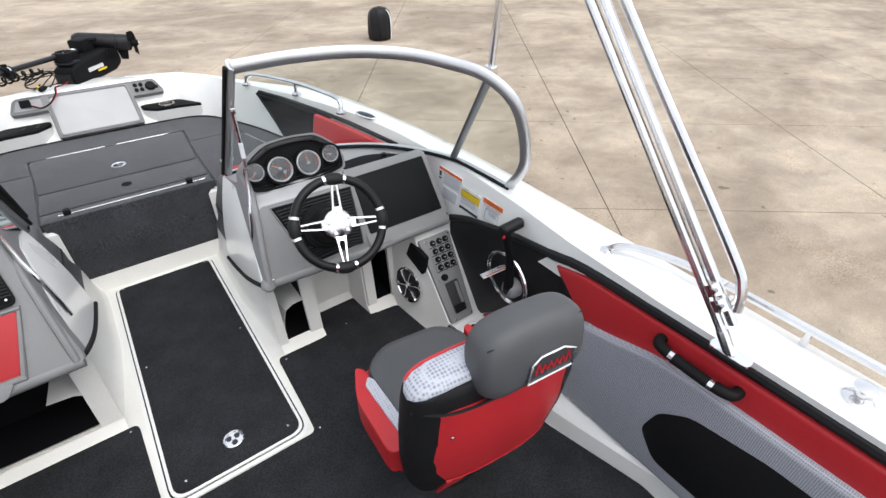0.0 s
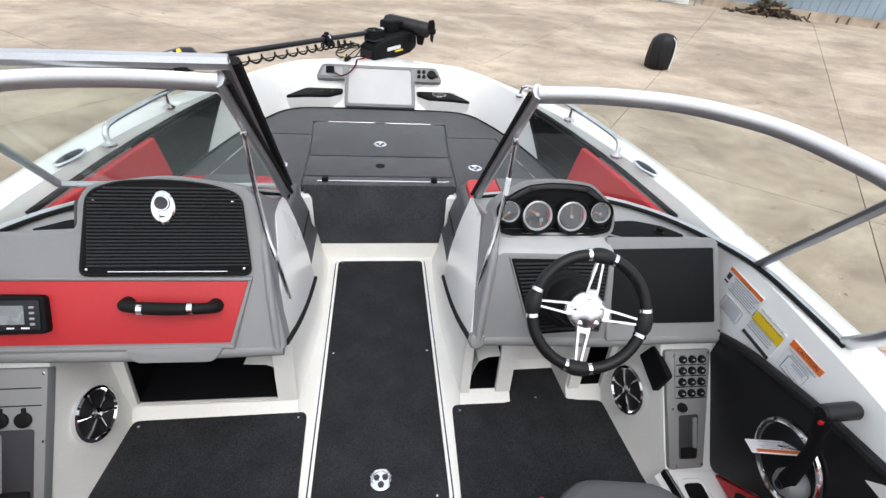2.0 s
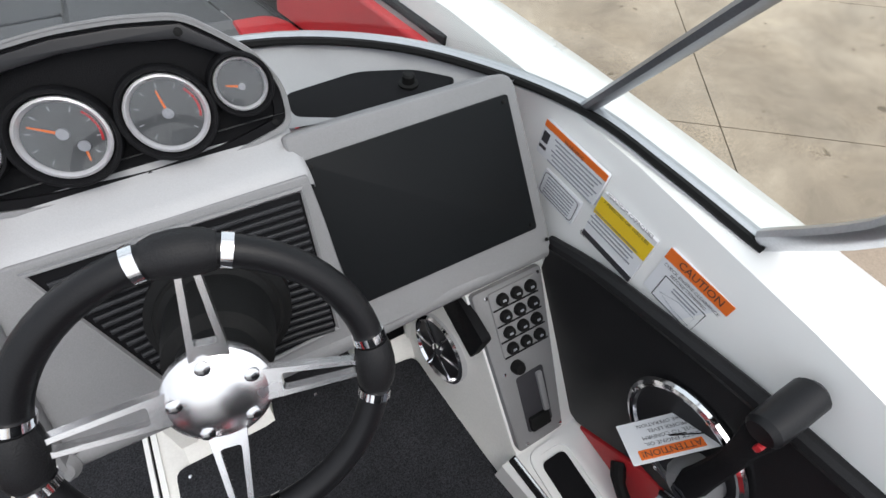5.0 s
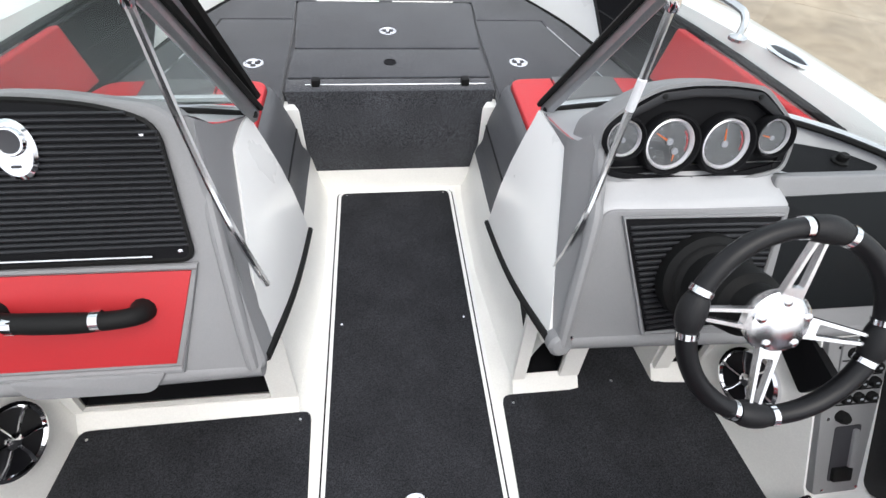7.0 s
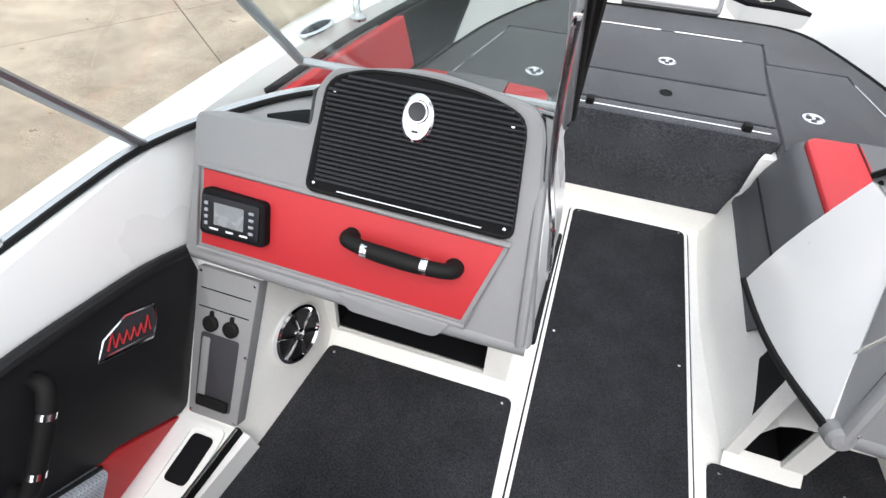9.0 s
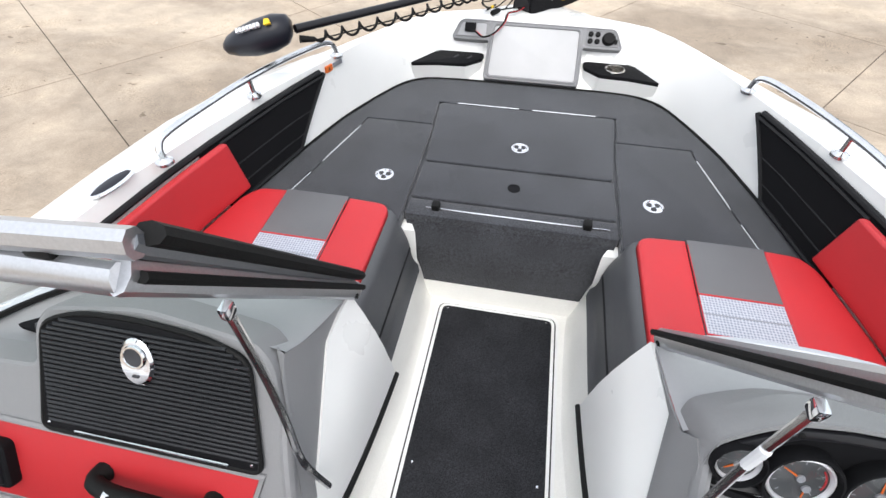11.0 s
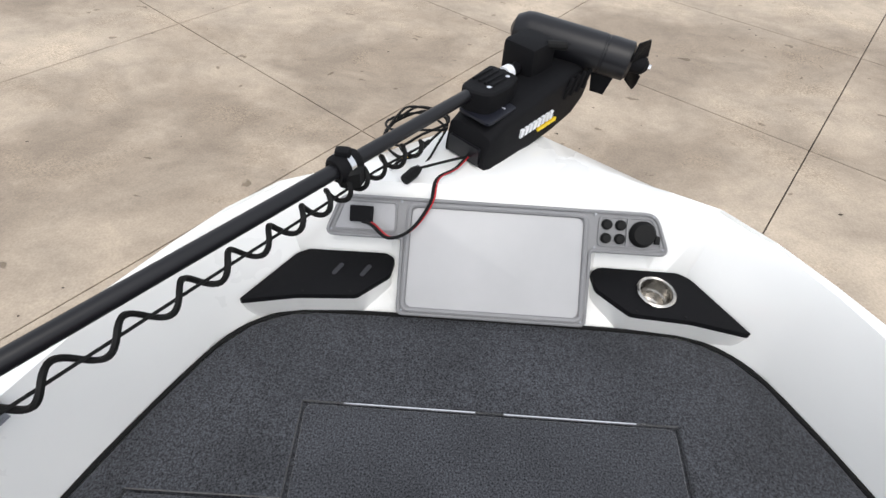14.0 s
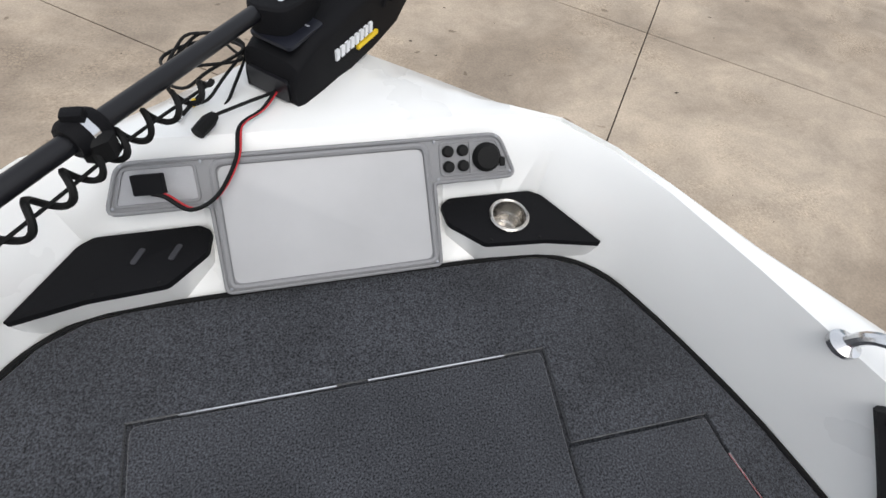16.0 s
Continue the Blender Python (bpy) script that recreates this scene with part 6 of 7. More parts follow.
for e in (1, -1):
    Y = Frame((0, 0, 0.495), (1, 0, 0), (0, 1, 0))
    pocket = thing("bow_side_panel", (e * 0.4, 2.3, 0.48), "black bow corner panel " + ("with a steel cup holder" if e > 0 else "with two slots for rods"), "panel", "bow corner panels")
    shape = [(e * 0.578, 2.210), (e * 0.455, 2.236), (e * 0.316, 2.246), (e * 0.246, 2.312), (e * 0.240, 2.362), (e * 0.262, 2.378), (e * 0.455, 2.376), (e * 0.482, 2.360)][::-e]
    plate_bm = slab(Y, rounded(shape, 0.008, 3), -0.012, 0.004, 0.004)
    if e > 0:
        top = max((f for f in plate_bm.faces), key=lambda f: f.calc_center_median().z * 10 + f.calc_area())
        outline = list(top.verts)
        bmesh.ops.delete(plate_bm, geom=[top], context="FACES_ONLY")
        low = min((f for f in plate_bm.faces), key=lambda f: f.calc_center_median().z - f.calc_area())
        bmesh.ops.delete(plate_bm, geom=[low], context="FACES_ONLY")
        well = [plate_bm.verts.new(Y(a, b, 0.004)) for a, b in ring(0.040, 40, 0.387, 2.310)]
        loop = [plate_bm.edges.new((p, q)) for p, q in zip(well, well[1:] + well[:1])]
        bmesh.ops.triangle_fill(plate_bm, edges=loop + [ed for ed in plate_bm.edges if len(ed.link_faces) == 1 and all(v in outline for v in ed.verts)], use_beauty=True)
    part("plate", plate_bm, BLACK, pocket)
    top_ring = [Y(a, b, -0.010) for a, b in rounded(shape, 0.008, 3)]
    mid = sum(top_ring, V(0, 0, 0)) / len(top_ring)
    low_ring = [V(mid.x + (p.x - mid.x) * 0.99, p.y + 0.016, 0.400) for p in top_ring]
    setting("trim_bow_corner", loft([low_ring, top_ring], closed=True), GEL, "white moulded corner shelf below a black bow panel", "trim", angle=60)
    screws(Y, [(e * 0.44, 2.246), (e * 0.33, 2.254), (e * 0.46, 2.366), (e * 0.262, 2.366)], 0.004, pocket, 0.0035, RUBBER)
    if e > 0:
        C = Frame((0.387, 2.310, 0.499), (1, 0, 0), (0, 1, 0))
        cup = part("cup", lathe(C, [(0.046, 0.001), (0.046, 0.005), (0.042, 0.008), (0.038, 0.006), (0.0365, -0.002), (0.036, -0.030), (0.033, -0.034), (0.0325, -0.058), (0.028, -0.062), (0.0005, -0.062)], 32, caps=False), CUPSTEEL, pocket, "stainless steel cup holder")
    else:
        for x in (-0.305, -0.372):
            part("slot", slab(Frame((x, 2.318, 0.499), (0.45, 0.89, 0), (-0.89, 0.45, 0)), oblong(0.038, 0.011, 0.005), 0.0, 0.002), INK, pocket, "dark slot")
hz = thing("hazard_sticker", (-0.812, 1.79, 0.64), "small orange warning sticker on white bow side", "sticker")
HZ = Frame((-0.814, 1.795, 0.640), (0.33, 0.94, 0.0), (0.1, 0.0, 1))
part("plate", slab(HZ, oblong(0.038, 0.026, 0.002), -0.004, 0.004), ORANGE, hz)
part("mark", slab(HZ, [(-0.007, -0.006), (0.007, -0.006), (0, 0.007)], 0.004, 0.005), INK, hz)
for k in range(4):
    part("fine_print", slab(HZ, oblong(0.055, 0.002, 0, 0.056, -0.006 + 0.005 * k), -0.002, 0.004), GREYINK, hz)


# ---- rails, lights and cleats on the gunwale ----
def foot(p, parent):
    part("foot", lathe(Frame(p, (1, 0, 0), (0, 1, 0)), [(0.026, -0.006), (0.026, 0.003), (0.018, 0.007), (0.012, 0.012)], 20), STEEL, parent, "round polished foot")


for sx in (1, -1):
    rl = thing("bow_rail", (sx * 0.95, 1.44, 0.69), "polished stainless steel bow grab rail", "rail", "bow rails")
    ps = [V(sx * 1.020, 1.015, 0.706), V(sx * 1.028, 1.03, 0.745), V(sx * 1.02, 1.08, 0.765), V(sx * 0.985, 1.30, 0.760), V(sx * 0.955, 1.445, 0.755), V(sx * 0.90, 1.64, 0.745), V(sx * 0.835, 1.80, 0.735), V(sx * 0.808, 1.85, 0.715), V(sx * 0.80, 1.862, 0.678)]
    part("bar", tube(smooth_path(ps, 4), 0.0115, 10), STEEL, rl)
    foot((sx * 1.020, 1.015, 0.702), rl)
    foot((sx * 0.80, 1.862, 0.668), rl)
    foot((sx * 0.953, 1.445, 0.692), rl)
    part("stanchion", tube([V(sx * 0.953, 1.445, 0.69), V(sx * 0.955, 1.445, 0.755)], 0.009, 10), STEEL, rl)
    nl = thing("gunwale_fitting", (sx * 1.075, 0.89, 0.71), "flush oval chrome fitting with dark lens on gunwale", "fitting", "gunwale fittings")
    G = Frame((sx * 1.092, 0.885, 0.707), (-sx * 0.2, 1, 0), (-1, -sx * 0.2, 0))
    if G.n.z < 0:
        G = Frame(G.o, -G.u, G.v)
    part("ring", tube([G(a, b, 0.004) for a, b in ring(0.068, 28, ry=0.024)], 0.005, 6, closed=True), CHROME, nl, "chrome rim")
    part("lens", lathe(G, [(0.066, 0.0), (0.060, 0.007), (0.03, 0.010)], 28, squash=0.35), NAVY, nl, "dark lens")
    ar = thing("side_rail", (sx * 1.17, -1.3, 0.70), "low polished stainless rail along the gunwale", "rail", "side rails")
    ps = [V(sx * 1.160, -0.560, 0.703), V(sx * 1.165, -0.59, 0.73), V(sx * 1.195, -0.65, 0.742), V(sx * 1.235, -0.80, 0.745), V(sx * 1.240, -1.1, 0.745), V(sx * 1.235, -1.6, 0.742), V(sx * 1.225, -2.3, 0.740), V(sx * 1.22, -2.36, 0.70)]
    part("bar", tube(smooth_path(ps, 4), 0.0115, 10), STEEL, ar)
    foot((sx * 1.160, -0.560, 0.700), ar)
    for y in (-1.1, -1.7):
        part("stanchion", tube([V(sx * 1.237, y, 0.69), V(sx * 1.238, y, 0.745)], 0.009, 8), STEEL, ar)
    cl = thing("pop_up_cleat", (sx * 1.155, -1.245, 0.70), "round polished pop-up cleat on white gunwale", "cleat", "cleats")
    CL = Frame((sx * 1.155, -1.245, 0.702), (1, 0, 0), (0, 1, 0))
    part("base", lathe(CL, [(0.032, 0.0), (0.032, 0.004), (0.024, 0.008), (0.012, 0.010), (0.011, 0.035)], 24), STEEL, cl)
    part("cap", lathe(CL, [(0.011, 0.030), (0.024, 0.036), (0.024, 0.041), (0.010, 0.045)], 24), STEEL, cl, "mushroom cap")
    bm_ = thing("bimini_frame", (sx * 1.06, -1.0, 0.70), "folded polished stainless bimini top frame tubes", "frame", "bimini frame")
    F0, d = V(sx * 1.045, -0.985, 0.745), V(0, 0.655, 0.755)
    off = V(sx * 0.35, -0.70, 0.55).normalized()
    part("tube", tube([F0, F0 + d * 1.42], 0.0125, 10), STEEL, bm_)
    part("tube", tube([F0 + off * 0.028 + d * 0.03, F0 + off * 0.030 + d * 1.42], 0.0125, 10), STEEL, bm_)
    part("outer_tube", tube(smooth_path([F0 + off * 0.045 + d * 0.06, F0 + off * 0.075 + d * 0.12, F0 + off * 0.082 + d * 0.22, F0 + off * 0.070 + d * 0.7, F0 + off * 0.060 + d * 1.42], 5), 0.0125, 10), STEEL, bm_)
    part("foot_plate", slab(Frame((sx * 1.055, -1.01, 0.703), (0, 1, 0), (-1, 0, 0)), rounded([(-0.05, -0.02), (0.05, -0.02), (0.05, 0.02), (-0.05, 0.02)], 0.02), -0.003, 0.005, 0.002), CHROME, bm_, "chrome deck hinge plate")
    part("hinge", tube([V(sx * 1.05, -1.01, 0.705), F0 + d * 0.02], 0.015, 10), CHROME, bm_, "chrome deck hinge")
    for k in (0.07, 0.11, 1.02):
        part("clamp", tube([F0 + d * k + off * 0.018, F0 + d * (k + 0.03) + off * 0.018], 0.022 if k < 0.5 else 0.03, 12), CHROME, bm_, "chrome slide clamp")
        part("bolt", lathe(Frame(F0 + d * (k + 0.015) + off * 0.03, (0, 1, 0), (0, 0, 1)), [(0.007, -0.03), (0.007, 0.03)], 8), STEEL, bm_)
    part("brace", tube([V(sx * 1.068, -0.058, 1.150), V(sx * 1.070, -0.082, 1.50), V(sx * 1.066, -0.085, 1.80)], 0.0115, 10), STEEL, bm_, "slim front brace")
    part("brace_knuckle", box((sx * 1.066, -0.06, 1.152), (0.03, 0.04, 0.035), bev=0.008), CHROME, bm_, "chrome knuckle")


# ---- bow-mounted electric trolling motor ----
tm = thing("trolling_motor", (0.05, 2.72, 0.62), "black bow-mount electric trolling motor with coiled cord", "trolling motor")
d, w, up = V(0.655, 0.755, 0).normalized(), V(-0.755, 0.655, 0).normalized(), V(0, 0, 1)
A = V(-0.030, 2.545, 0.0)
X = Frame(A, d, w)
rows = []
for s, wid, h0, h1 in ((0.0, 0.135, 0.628, 0.690), (0.015, 0.145, 0.626, 0.725), (0.07, 0.150, 0.625, 0.748), (0.16, 0.150, 0.622, 0.755), (0.28, 0.140, 0.620, 0.765), (0.40, 0.120, 0.622, 0.762), (0.47, 0.095, 0.640, 0.750), (0.49, 0.085, 0.66, 0.735)):
    c = 0.075
    pts = rounded([(c - wid / 2, h0), (c + wid / 2, h0), (c + wid / 2 - 0.006, h1 - 0.01), (c + wid / 2 - 0.03, h1), (c - wid / 2 + 0.03, h1), (c - wid / 2 + 0.006, h1 - 0.01)], 0.012, 3)
    rows.append([X(s, b, z) for b, z in pts])
bm = loft(rows, closed=True)
n = len(rows[0])
bm.verts.ensure_lookup_table()
bm.faces.new(bm.verts[:n])
bm.faces.new(bm.verts[-n:])
base = part("base", bm, BLACK, tm, "black ribbed deck mount", angle=40)
SD = Frame(X(0.20, 0.0, 0.688), d, (0, 0, 1))
SDn = -1 if SD.n.dot(w) > 0 else 1
if SDn < 0:
    SD = Frame(SD.o, -d, (0, 0, 1))
for k in range(8):
    part("mark", slab(SD, [(-0.075 + 0.018 * k, -0.010), (-0.064 + 0.018 * k, -0.010), (-0.062 + 0.018 * k, 0.012), (-0.073 + 0.018 * k, 0.012)], -0.004, 0.0025), PAPER, base)
part("mark", slab(SD, oblong(0.08, 0.010, 0.001, 0.045, -0.022), -0.004, 0.0025), YELLOW, base)
part("control_pad", slab(Frame(X(0.075, 0.075, 0.751), d, w), oblong(0.11, 0.10, 0.012), -0.004, 0.003, 0.002), NAVY, base, "glossy foot control pad")
part("pad_mark", lathe(Frame(X(0.055, 0.095, 0.754), d, w), [(0.007, 0), (0.007, 0.0012)], 12), YELLOW, base)
part("pad_mark", slab(Frame(X(0.10, 0.06, 0.754), d, w), oblong(0.004, 0.04, 0.001), 0, 0.0012), GREYINK, base)
for k in range(4):
    part("rib", tube([X(0.33 + 0.03 * k, 0.012, 0.70), X(0.35 + 0.03 * k, 0.010, 0.755)], 0.006, 6), BLACK, base)
part("end_face", slab(Frame(X(-0.001, 0.075, 0.668), w, (0, 0, 1)), oblong(0.10, 0.05, 0.008), -0.006, 0.006, 0.002), SATIN, base)
# shaft, latch, clamp and lower unit
S0, S1 = V(0.036, 2.815, 0.776), V(-0.828, 1.615, 0.866)
shaft = part("shaft", tube([S0, S1], 0.0150, 14), SATIN, tm, "long black composite shaft")
along = (S1 - S0).normalized()
right = along.cross(up).normalized()
part("label", tube([S0 + along * 0.035, S0 + along * 0.062], 0.0200, 14), PAPER, shaft, "white label ring")
LB = Frame(S0 + along * 0.15, along, right)
top_n = LB.n if LB.n.z > 0 else -LB.n
LB = Frame(S0 + along * 0.15 - top_n * 0.004, along, top_n.cross(along))
latch = part("latch_block", slab(LB, rounded([(-0.085, -0.042), (0.055, -0.030), (0.075, 0.0), (0.055, 0.058), (-0.02, 0.066), (-0.085, 0.05)], 0.02), -0.045, 0.022, 0.012, seg=3), BLACK, tm, "black shaft latch")
for k in range(4):
    part("rib", tube([LB(-0.06, -0.02 + 0.018 * k, 0.022), LB(0.02, -0.02 + 0.018 * k, 0.024)], 0.004, 6), BLACK, latch)
part("bolt", lathe(LB, [(0.006, 0.02), (0.006, 0.026)], 10, 0.03, 0.035), CHROME, latch)
part("bolt", lathe(LB, [(0.006, 0.02), (0.006, 0.026)], 10, -0.05, 0.035), CHROME, latch)
CP = V(-0.318, 2.320, 0.0)
t_c = (S0.x - CP.x) / (S0.x - S1.x)
c0 = S0.lerp(S1, t_c)
clamp = part("depth_collar", tube([c0 - along * 0.028, c0 - along * 0.02, c0 + along * 0.02, c0 + along * 0.028], [0.024, 0.029, 0.029, 0.024], 12), BLACK, tm, "black depth collar")
part("collar_knob", lathe(Frame(c0 - up * 0.02 - right * 0.012, along, right), [(0.018, -0.028), (0.027, -0.02), (0.027, 0.012), (0.016, 0.02)], 8), RUBBER, clamp, "black clamp knob")
part("collar_ear", box(c0 + up * 0.028, (0.03, 0.022, 0.022), bev=0.006), BLACK, clamp)
part("collar_band", tube([c0 - along * 0.006, c0 + along * 0.006], 0.0305, 12), STEEL, clamp)
part("yoke", box(S0 - along * 0.055 + up * 0.005, (0.105, 0.105, 0.12), Matrix.Rotation(math.atan2(d.y, d.x), 4, "Z"), bev=0.018), BLACK, tm, "black moulded yoke")
part("yoke_bolt", lathe(Frame(S0 - along * 0.05 + up * 0.055 + V(0.075, -0.01, 0), (0, 1, 0), (0, 0, 1)), [(0.012, -0.03), (0.012, 0.02), (0.007, 0.024)], 10), RUBBER, tm)
m0, m1 = V(0.060, 2.985, 0.802), V(0.348, 2.895, 0.772)
axis = (m1 - m0).normalized()
mt = [m0 - axis * 0.035, m0 - axis * 0.025, m0, m0 + axis * 0.02, m1 - axis * 0.075, m1 - axis * 0.073, m1 - axis * 0.068, m1 - axis * 0.066, m1, m1 + axis * 0.008]
part("motor", tube(mt, [0.012, 0.036, 0.050, 0.053, 0.053, 0.051, 0.051, 0.053, 0.052, 0.040], 24), SATIN, tm, "black cylindrical motor housing")
PR = Frame(m1 + axis * 0.022, axis.cross(up), up)
prop = part("prop_hub", tube([m1 + axis * 0.008, m1 + axis * 0.045, m1 + axis * 0.055], [0.026, 0.022, 0.010], 16), BLACK, tm, "black propeller hub")
part("prop_nut", tube([m1 + axis * 0.05, m1 + axis * 0.062], 0.008, 6), STEEL, prop)
for e in (1, -1):
    blade = []
    for k in range(6):
        r = 0.018 + 0.014 * k
        width = (0.020, 0.026, 0.030, 0.030, 0.024, 0.010)[k]
        cx_ = PR.u * 0.0 + (PR.v * 0.9 + PR.u * 0.45).normalized() * e * r
        cross = (PR.u * 0.9 - PR.v * 0.45).normalized() * width
        blade.append([PR.o + cx_ - cross + axis * (0.022 - 0.002 * k) * e, PR.o + cx_, PR.o + cx_ + cross - axis * (0.022 - 0.002 * k) * e])
    part("blade", solid(loft(blade), 0.004), BLACK, prop, "swept black blade")
part("skeg", slab(Frame(m0 + axis * 0.23 - up * 0.05, axis, up), [(-0.02, 0.01), (0.05, 0.01), (0.04, -0.06), (0.0, -0.06)], -0.01, 0.01, 0.003), BLACK, tm)
part("cradle", tube([X(0.43, 0.075, 0.755), X(0.50, 0.06, 0.775)], 0.030, 14), BLACK, tm, "black motor rest")
# control head at the shaft's free end
head_rows = []
HX = Frame(S1 + V(-0.118, -0.035, -0.022), (-1, -0.25, -0.28), (0.25, -1, 0))
for a, ry_, rz, dz in ((-0.115, 0.028, 0.030, -0.005), (-0.10, 0.050, 0.052, -0.004), (-0.05, 0.064, 0.066, 0.0), (0.02, 0.066, 0.064, 0.004), (0.08, 0.058, 0.050, 0.012), (0.125, 0.040, 0.032, 0.018), (0.142, 0.018, 0.014, 0.02)):
    head_rows.append([HX.o + HX.u * a + V(-0.24, 0.97, 0) * ry_ * 0.98 * math.cos(t) + up * (dz * 0.4 + rz * 0.92 * math.sin(t)) for t in [2 * math.pi * k / 20 for k in range(20)]])
bm = loft(head_rows, closed=True)
bm.verts.ensure_lookup_table()
bm.faces.new(bm.verts[:20])
bm.faces.new(bm.verts[-20:])
hd = part("control_head", bm, NAVY, tm, "rounded glossy blue-black control head", angle=60)
HM = Frame(HX.o + V(0.0, -0.050, 0.053), (0.95, 0.20, 0.26), (-0.2, 0.65, 0.74))
for k in range(7):
    part("mark", slab(HM, oblong(0.009, 0.013, 0.001, -0.05 + 0.013 * k, 0.0), -0.008, 0.004), PAPER, hd)
part("mark", slab(HM, [(0.050, -0.008), (0.072, -0.008), (0.068, 0.010), (0.054, 0.010)], -0.008, 0.004), YELLOW, hd)
part("strain_relief", tube([S1 + V(0.02, -0.02, -0.025), S1 + V(0.06, 0.01, -0.035)], [0.013, 0.009], 10), RUBBER, tm)
# coiled cord along the shaft
spine = smooth_path([S1 + V(0.05, 0.0, -0.035), V(-0.66, 1.79, 0.815), V(-0.50, 2.03, 0.795), V(-0.36, 2.225, 0.785), V(-0.27, 2.36, 0.775), V(-0.17, 2.49, 0.76)], 60)
coil, turns = [], 16
for i, p in enumerate(spine):
    t = i / (len(spine) - 1)
    a = 2 * math.pi * turns * t
    tan = (spine[min(i + 1, len(spine) - 1)] - spine[max(i - 1, 0)]).normalized()
    sd = tan.cross(up).normalized()
    r = 0.018 * min(1, t * 12, (1 - t) * 12)
    coil.append(p + sd * math.cos(a) * r + sd.cross(tan) * math.sin(a) * r)
part("coiled_cord", tube(coil, 0.0052, 6), RUBBER, tm, "black coiled power cord")
part("steering_cable", tube([p - up * 0.004 for p in spine[::12]], 0.0028, 6), RUBBER, tm)
# loose leads
lead = thing("power_lead", (-0.2, 2.5, 0.64), "black and red power leads looping to bow panel", "cable")
b0 = X(-0.005, 0.06, 0.655)
for off_, mat in ((0.0, RUBBER), (0.006, REDINK)):
    p = [b0, b0 + V(-0.03, -0.05, -0.005), V(-0.150, 2.485, 0.652), V(-0.160, 2.42, 0.634), V(-0.20, 2.362, 0.602), V(-0.25, 2.345, 0.588), V(-0.292, 2.372, 0.600), T(-0.315, 0.212, 0.02)]
    part("wire", tube(smooth_path([q + V(off_, off_ * 0.5, 0.003) for q in p], 5), 0.0042 if off_ == 0 else 0.0022, 6), mat, lead)
part("connector", tube([V(-0.225, 2.475, 0.655), V(-0.205, 2.505, 0.657), V(-0.195, 2.52, 0.657)], [0.013, 0.014, 0.009], 10), RUBBER, lead, "black plug connector")
part("wire", tube(smooth_path([V(-0.195, 2.52, 0.657), V(-0.13, 2.55, 0.66), b0], 5), 0.0035, 6), RUBBER, lead)
loop = thing("spare_lead", (-0.2, 2.63, 0.63), "coiled black spare lead with yellow tag on bow", "cable")
for k in range(4):
    pts = [V(-0.215 + 0.075 * math.cos(t), 2.66 + 0.085 * math.sin(t), 0.662 + 0.009 * k + 0.03 * math.sin(t + k)) + V(0.01 * math.sin(3 * t + k), 0.012 * math.cos(2 * t + k), 0) for t in [2 * math.pi * j / 28 for j in range(28)]]
    part("turn", tube(pts, 0.0034, 6, closed=True), RUBBER, loop)
part("tail", tube(smooth_path([V(-0.22, 2.58, 0.66), V(-0.25, 2.55, 0.648), V(-0.262, 2.53, 0.645)], 4), 0.004, 6), RUBBER, loop)
part("tag", tube([V(-0.232, 2.568, 0.655), V(-0.240, 2.558, 0.652)], 0.0065, 8), YELLOW, loop, "yellow tag")
part("tip", tube([V(-0.258, 2.534, 0.646), V(-0.266, 2.522, 0.645)], 0.0045, 8), STEEL, loop)


# ---- things on the yard ----
bag = thing("drawstring_bag", (6.08, 9.52, GROUND), "black drawstring bag standing on concrete", "bag")
BF = Frame((6.08, 9.52, GROUND), (1, 0, 0), (0, 1, 0))
rows = []
for z, r in ((0.0, 0.22), (0.04, 0.27), (0.15, 0.285), (0.35, 0.285), (0.5, 0.275), (0.60, 0.25), (0.66, 0.20), (0.70, 0.14), (0.715, 0.06)):
    rows.append([BF((r + 0.016 * math.sin(7 * t + z * 5) * (1 if z > 0.02 else 0)) * math.cos(t), (r * 0.8 + 0.012 * math.cos(9 * t)) * math.sin(t), z) for t in [2 * math.pi * k / 36 for k in range(36)]])
bm = loft(rows, closed=True)
bm.verts.ensure_lookup_table()
bm.faces.new(bm.verts[:36])
part("sack", bm, BLACKVINYL, bag, angle=70)
part("cord", tube(smooth_path([BF(0.06, -0.06, 0.68), BF(0.16, -0.17, 0.60), BF(0.19, -0.20, 0.35), BF(0.16, -0.24, 0.02)], 5), 0.012, 6), PAPER, bag, "pale cord")
part("strap", tube(smooth_path([BF(-0.08, -0.05, 0.66), BF(-0.14, -0.16, 0.5), BF(-0.12, -0.235, 0.2), BF(-0.1, -0.22, 0.03)], 5), 0.012, 6), RUBBER, bag)

BLUEWALL = material("blue_grey_sheet_metal", (0.24, 0.31, 0.37), 0.45, stain=0.12, stain_size=0.8, grain=0.03)
WF = Frame((12.4, 19.55, GROUND), (0.882, -0.472, 0), (0, 0, 1))
shed = thing("workshop_shed", (18, 16.5, GROUND), "blue-grey sheet metal shed with a concrete kerb", "building")
part("wall", slab(WF, [(0.8, 0.28), (30, 0.28), (30, 4.2), (0.8, 4.2)], -5.0, 0.0), BLUEWALL, shed)
for k in range(96):
    a = 0.95 + 0.3 * k
    part("wall_rib", slab(WF, [(a, 0.28), (a + 0.05, 0.28), (a + 0.05, 4.2), (a, 4.2)], 0.0, 0.025), BLUEWALL, shed)
part("kerb", slab(WF, [(0.6, 0.0), (30.2, 0.0), (30.2, 0.28), (0.6, 0.28)], -5.1, 0.08), CONCRETE, shed, "stained concrete kerb")
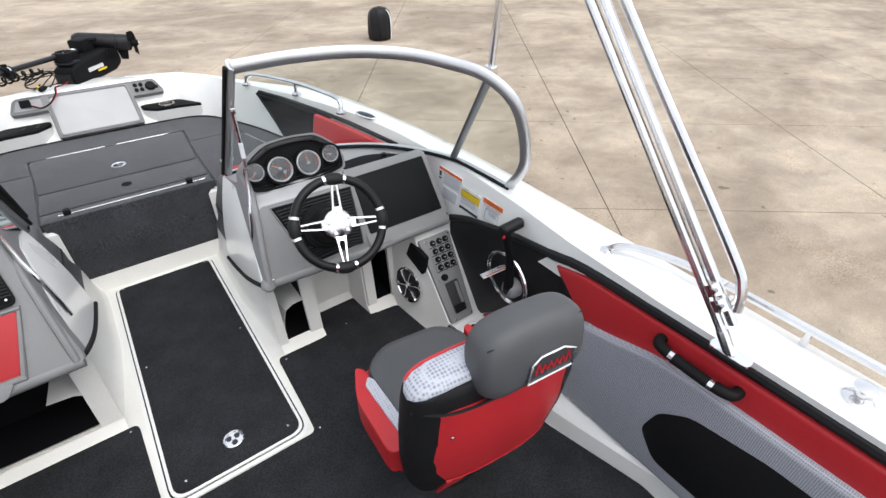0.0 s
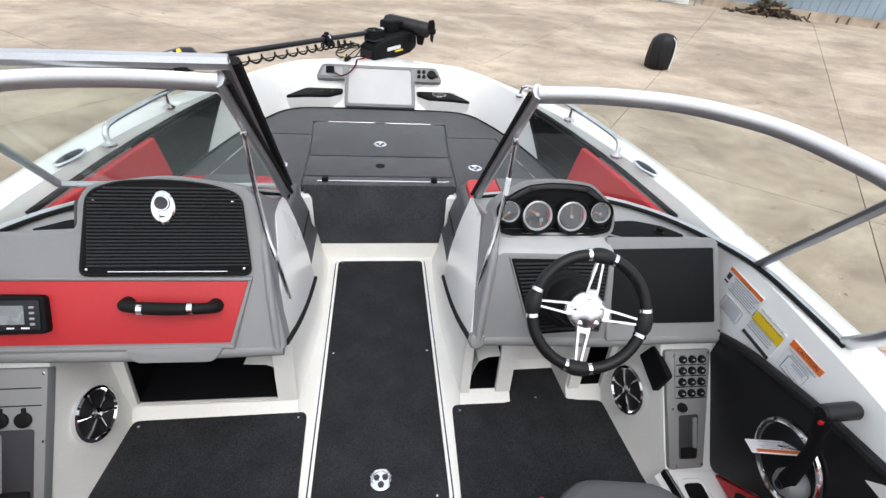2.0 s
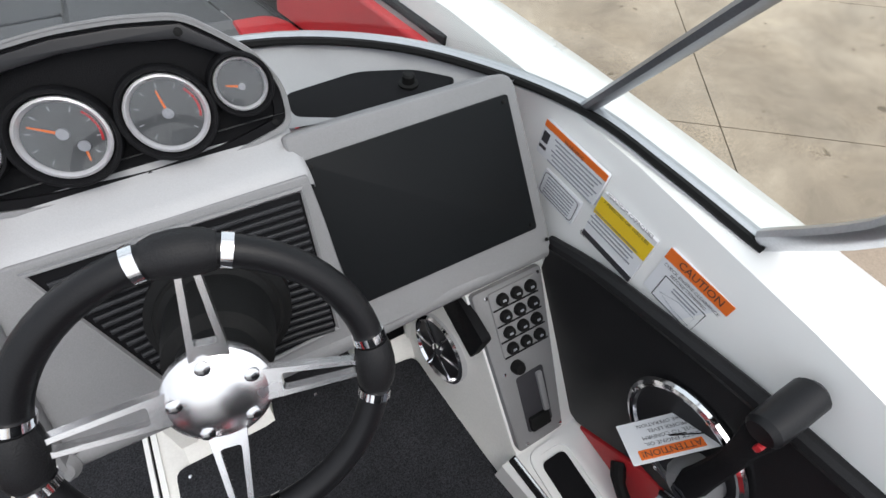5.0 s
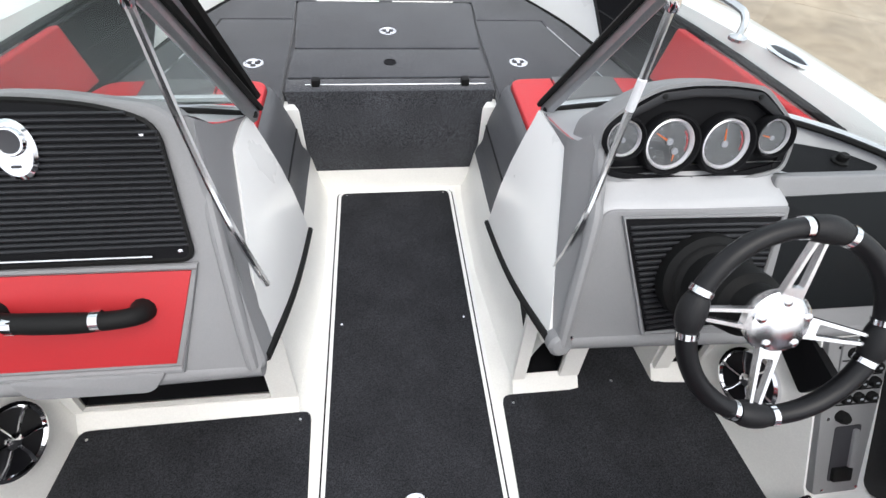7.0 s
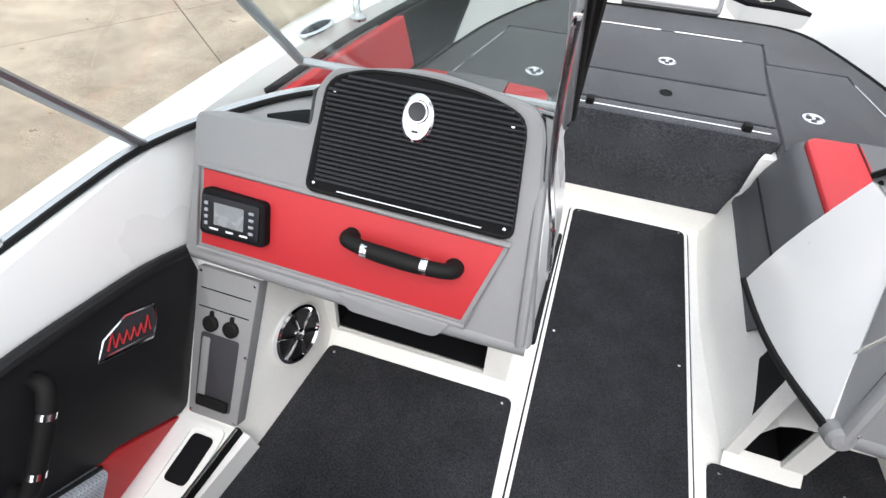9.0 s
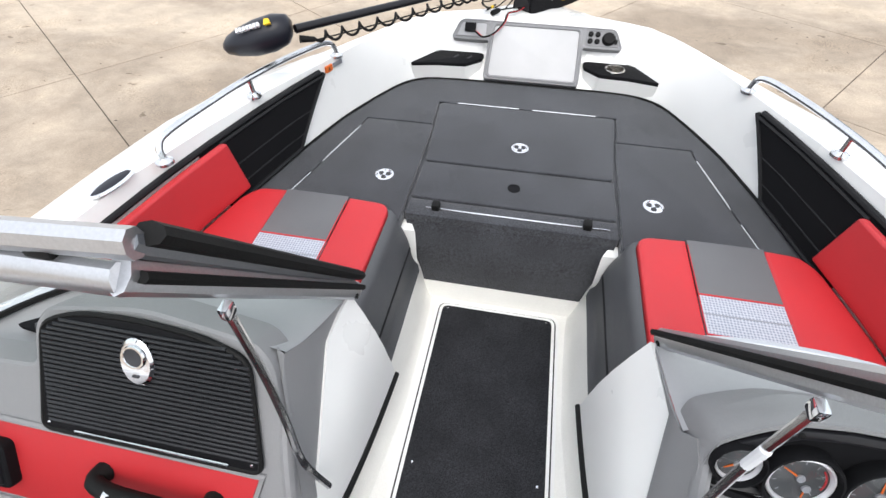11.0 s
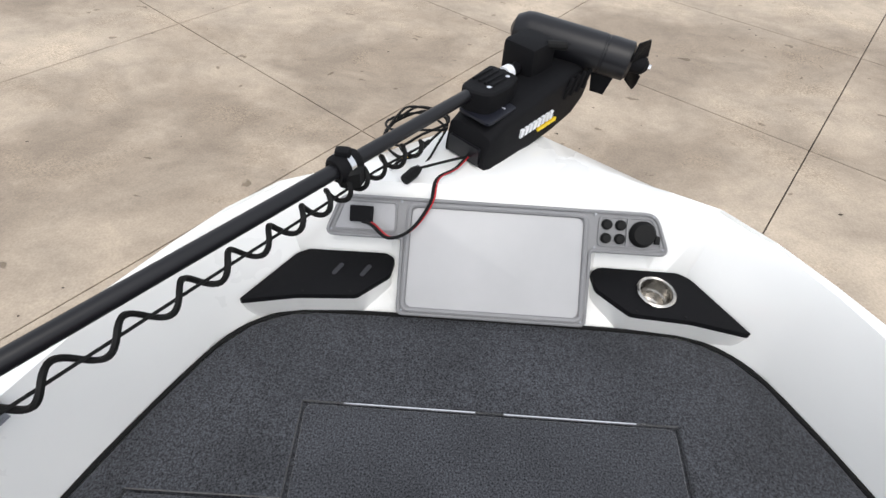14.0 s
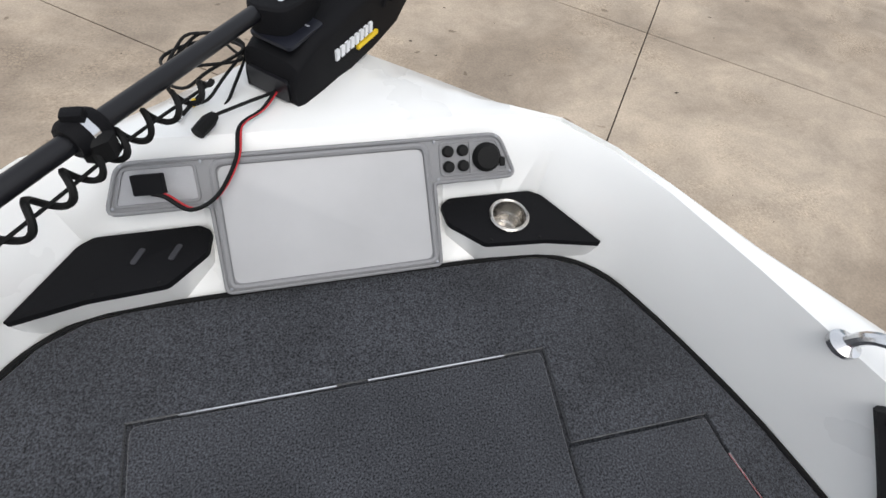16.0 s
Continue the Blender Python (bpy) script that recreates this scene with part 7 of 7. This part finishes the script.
part("roof", slab(WF, [(0.5, 4.2), (30.3, 4.2), (30.3, 4.4), (0.5, 4.4)], -5.3, 0.3), BLUEWALL, shed)
for k in range(9):
    part("kerb_stub", box(WF(3.4 + 0.75 * k + 0.2 * (k % 3), 0.10, 0.11), (0.04, 0.04, 0.20 + 0.05 * (k % 2))), JOINT, shed)
rng = random.Random(4)
WOODS = [material("weathered_wood_%s" % n, c, 0.85, grain=0.3, grain_size=40, stain=0.2, stain_size=3) for n, c in (("dark", (0.05, 0.035, 0.025)), ("brown", (0.12, 0.08, 0.05)), ("pale", (0.26, 0.19, 0.12)), ("green", (0.06, 0.065, 0.04)))]
pile = thing("scrap_wood_pile", (14.6, 17.9, GROUND), "heap of dark scrap wood beside the shed", "wood pile")
PF = Frame((14.75, 17.75, GROUND), (0.882, -0.472, 0), (0.472, 0.882, 0))
for k in range(150):
    a = rng.gauss(0, 0.55)
    b = rng.gauss(0, 0.26)
    h = max(0.03, 0.50 * math.exp(-(a / 0.65) ** 2) * rng.random())
    m = Matrix.Rotation(rng.uniform(0, 3.14), 4, "Z") @ Matrix.Rotation(rng.uniform(-0.5, 0.5), 4, "Y")
    part("stick", box(PF(a, b, h), (rng.uniform(0.2, 0.6), rng.uniform(0.03, 0.09), rng.uniform(0.03, 0.06)), m), WOODS[rng.choice((0, 0, 0, 1, 1, 2, 3))], pile)
gate_ = thing("yard_gate", (10.8, 19.2, GROUND), "grey tube gate frame before white sheeting", "gate")
GF = Frame((9.35, 19.95, GROUND), (0.90, -0.43, 0), (0, 0, 1))
for p, q in (((0, 0.05), (0, 1.6)), ((3.1, 0.05), (3.1, 1.6)), ((0, 0.25), (3.1, 0.25)), ((0, 1.6), (3.1, 1.6)), ((1.3, 0.25), (1.9, 0.05)), ((1.3, 0.05), (1.3, 1.6))):
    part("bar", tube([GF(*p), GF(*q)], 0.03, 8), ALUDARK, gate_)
sheet_ = thing("white_sheeting", (10.6, 19.8, GROUND), "white plastic sheeting hung behind the gate", "sheet")
rows = [[GF(-3.0 + 0.22 * i, z, -0.5 + 0.05 * math.sin(i * 1.3 + z)) for z in (0.0, 0.5, 1.0, 2.4)] for i in range(28)]
part("sheet", solid(loft(rows), 0.01), PAPER, sheet_)
bundle = thing("cable_bundle", (11.6, 18.9, GROUND), "dark bundle of wire netting on the gate", "bundle")
rows = []
for k in range(60):
    t = k * 0.9
    rows.append(GF(2.2 + 0.55 * math.sin(t * 1.7) * math.cos(t), 0.62 + 0.30 * math.sin(t), -0.08 + 0.12 * math.cos(t * 2.3)))
part("netting", tube(smooth_path(rows, 3), 0.03, 5), GREYINK, bundle)
sack = thing("feed_sack", (10.6, 19.3, GROUND), "tan paper sack behind the gate", "sack")
part("sack", box(GF(1.2, 0.45, -0.2), (0.7, 0.3, 0.5), bev=0.12), WOODS[2], sack)

# small leaves and grit on the concrete
bits = bmesh.new()
for k in range(140):
    x, y = rng.uniform(-9, 11), rng.uniform(1.5, 14)
    if abs(x) < 1.5 and y < 3.3:
        continue
    s, a = rng.uniform(0.006, 0.022), rng.uniform(0, 6.28)
    c = V(x, y, GROUND + 0.003)
    bits.faces.new([bits.verts.new(c + V(s * r * math.cos(a + t), s * r * 0.6 * math.sin(a + t), 0.004 * (j % 2))) for j, (t, r) in enumerate(((0, 1.4), (1.3, 0.8), (2.6, 1.0), (4.2, 0.9)))])
tagged(part("leaf_litter", bits, WOODS[0]), "scattered dry leaves and grit on the concrete", "litter", kind="stuff")
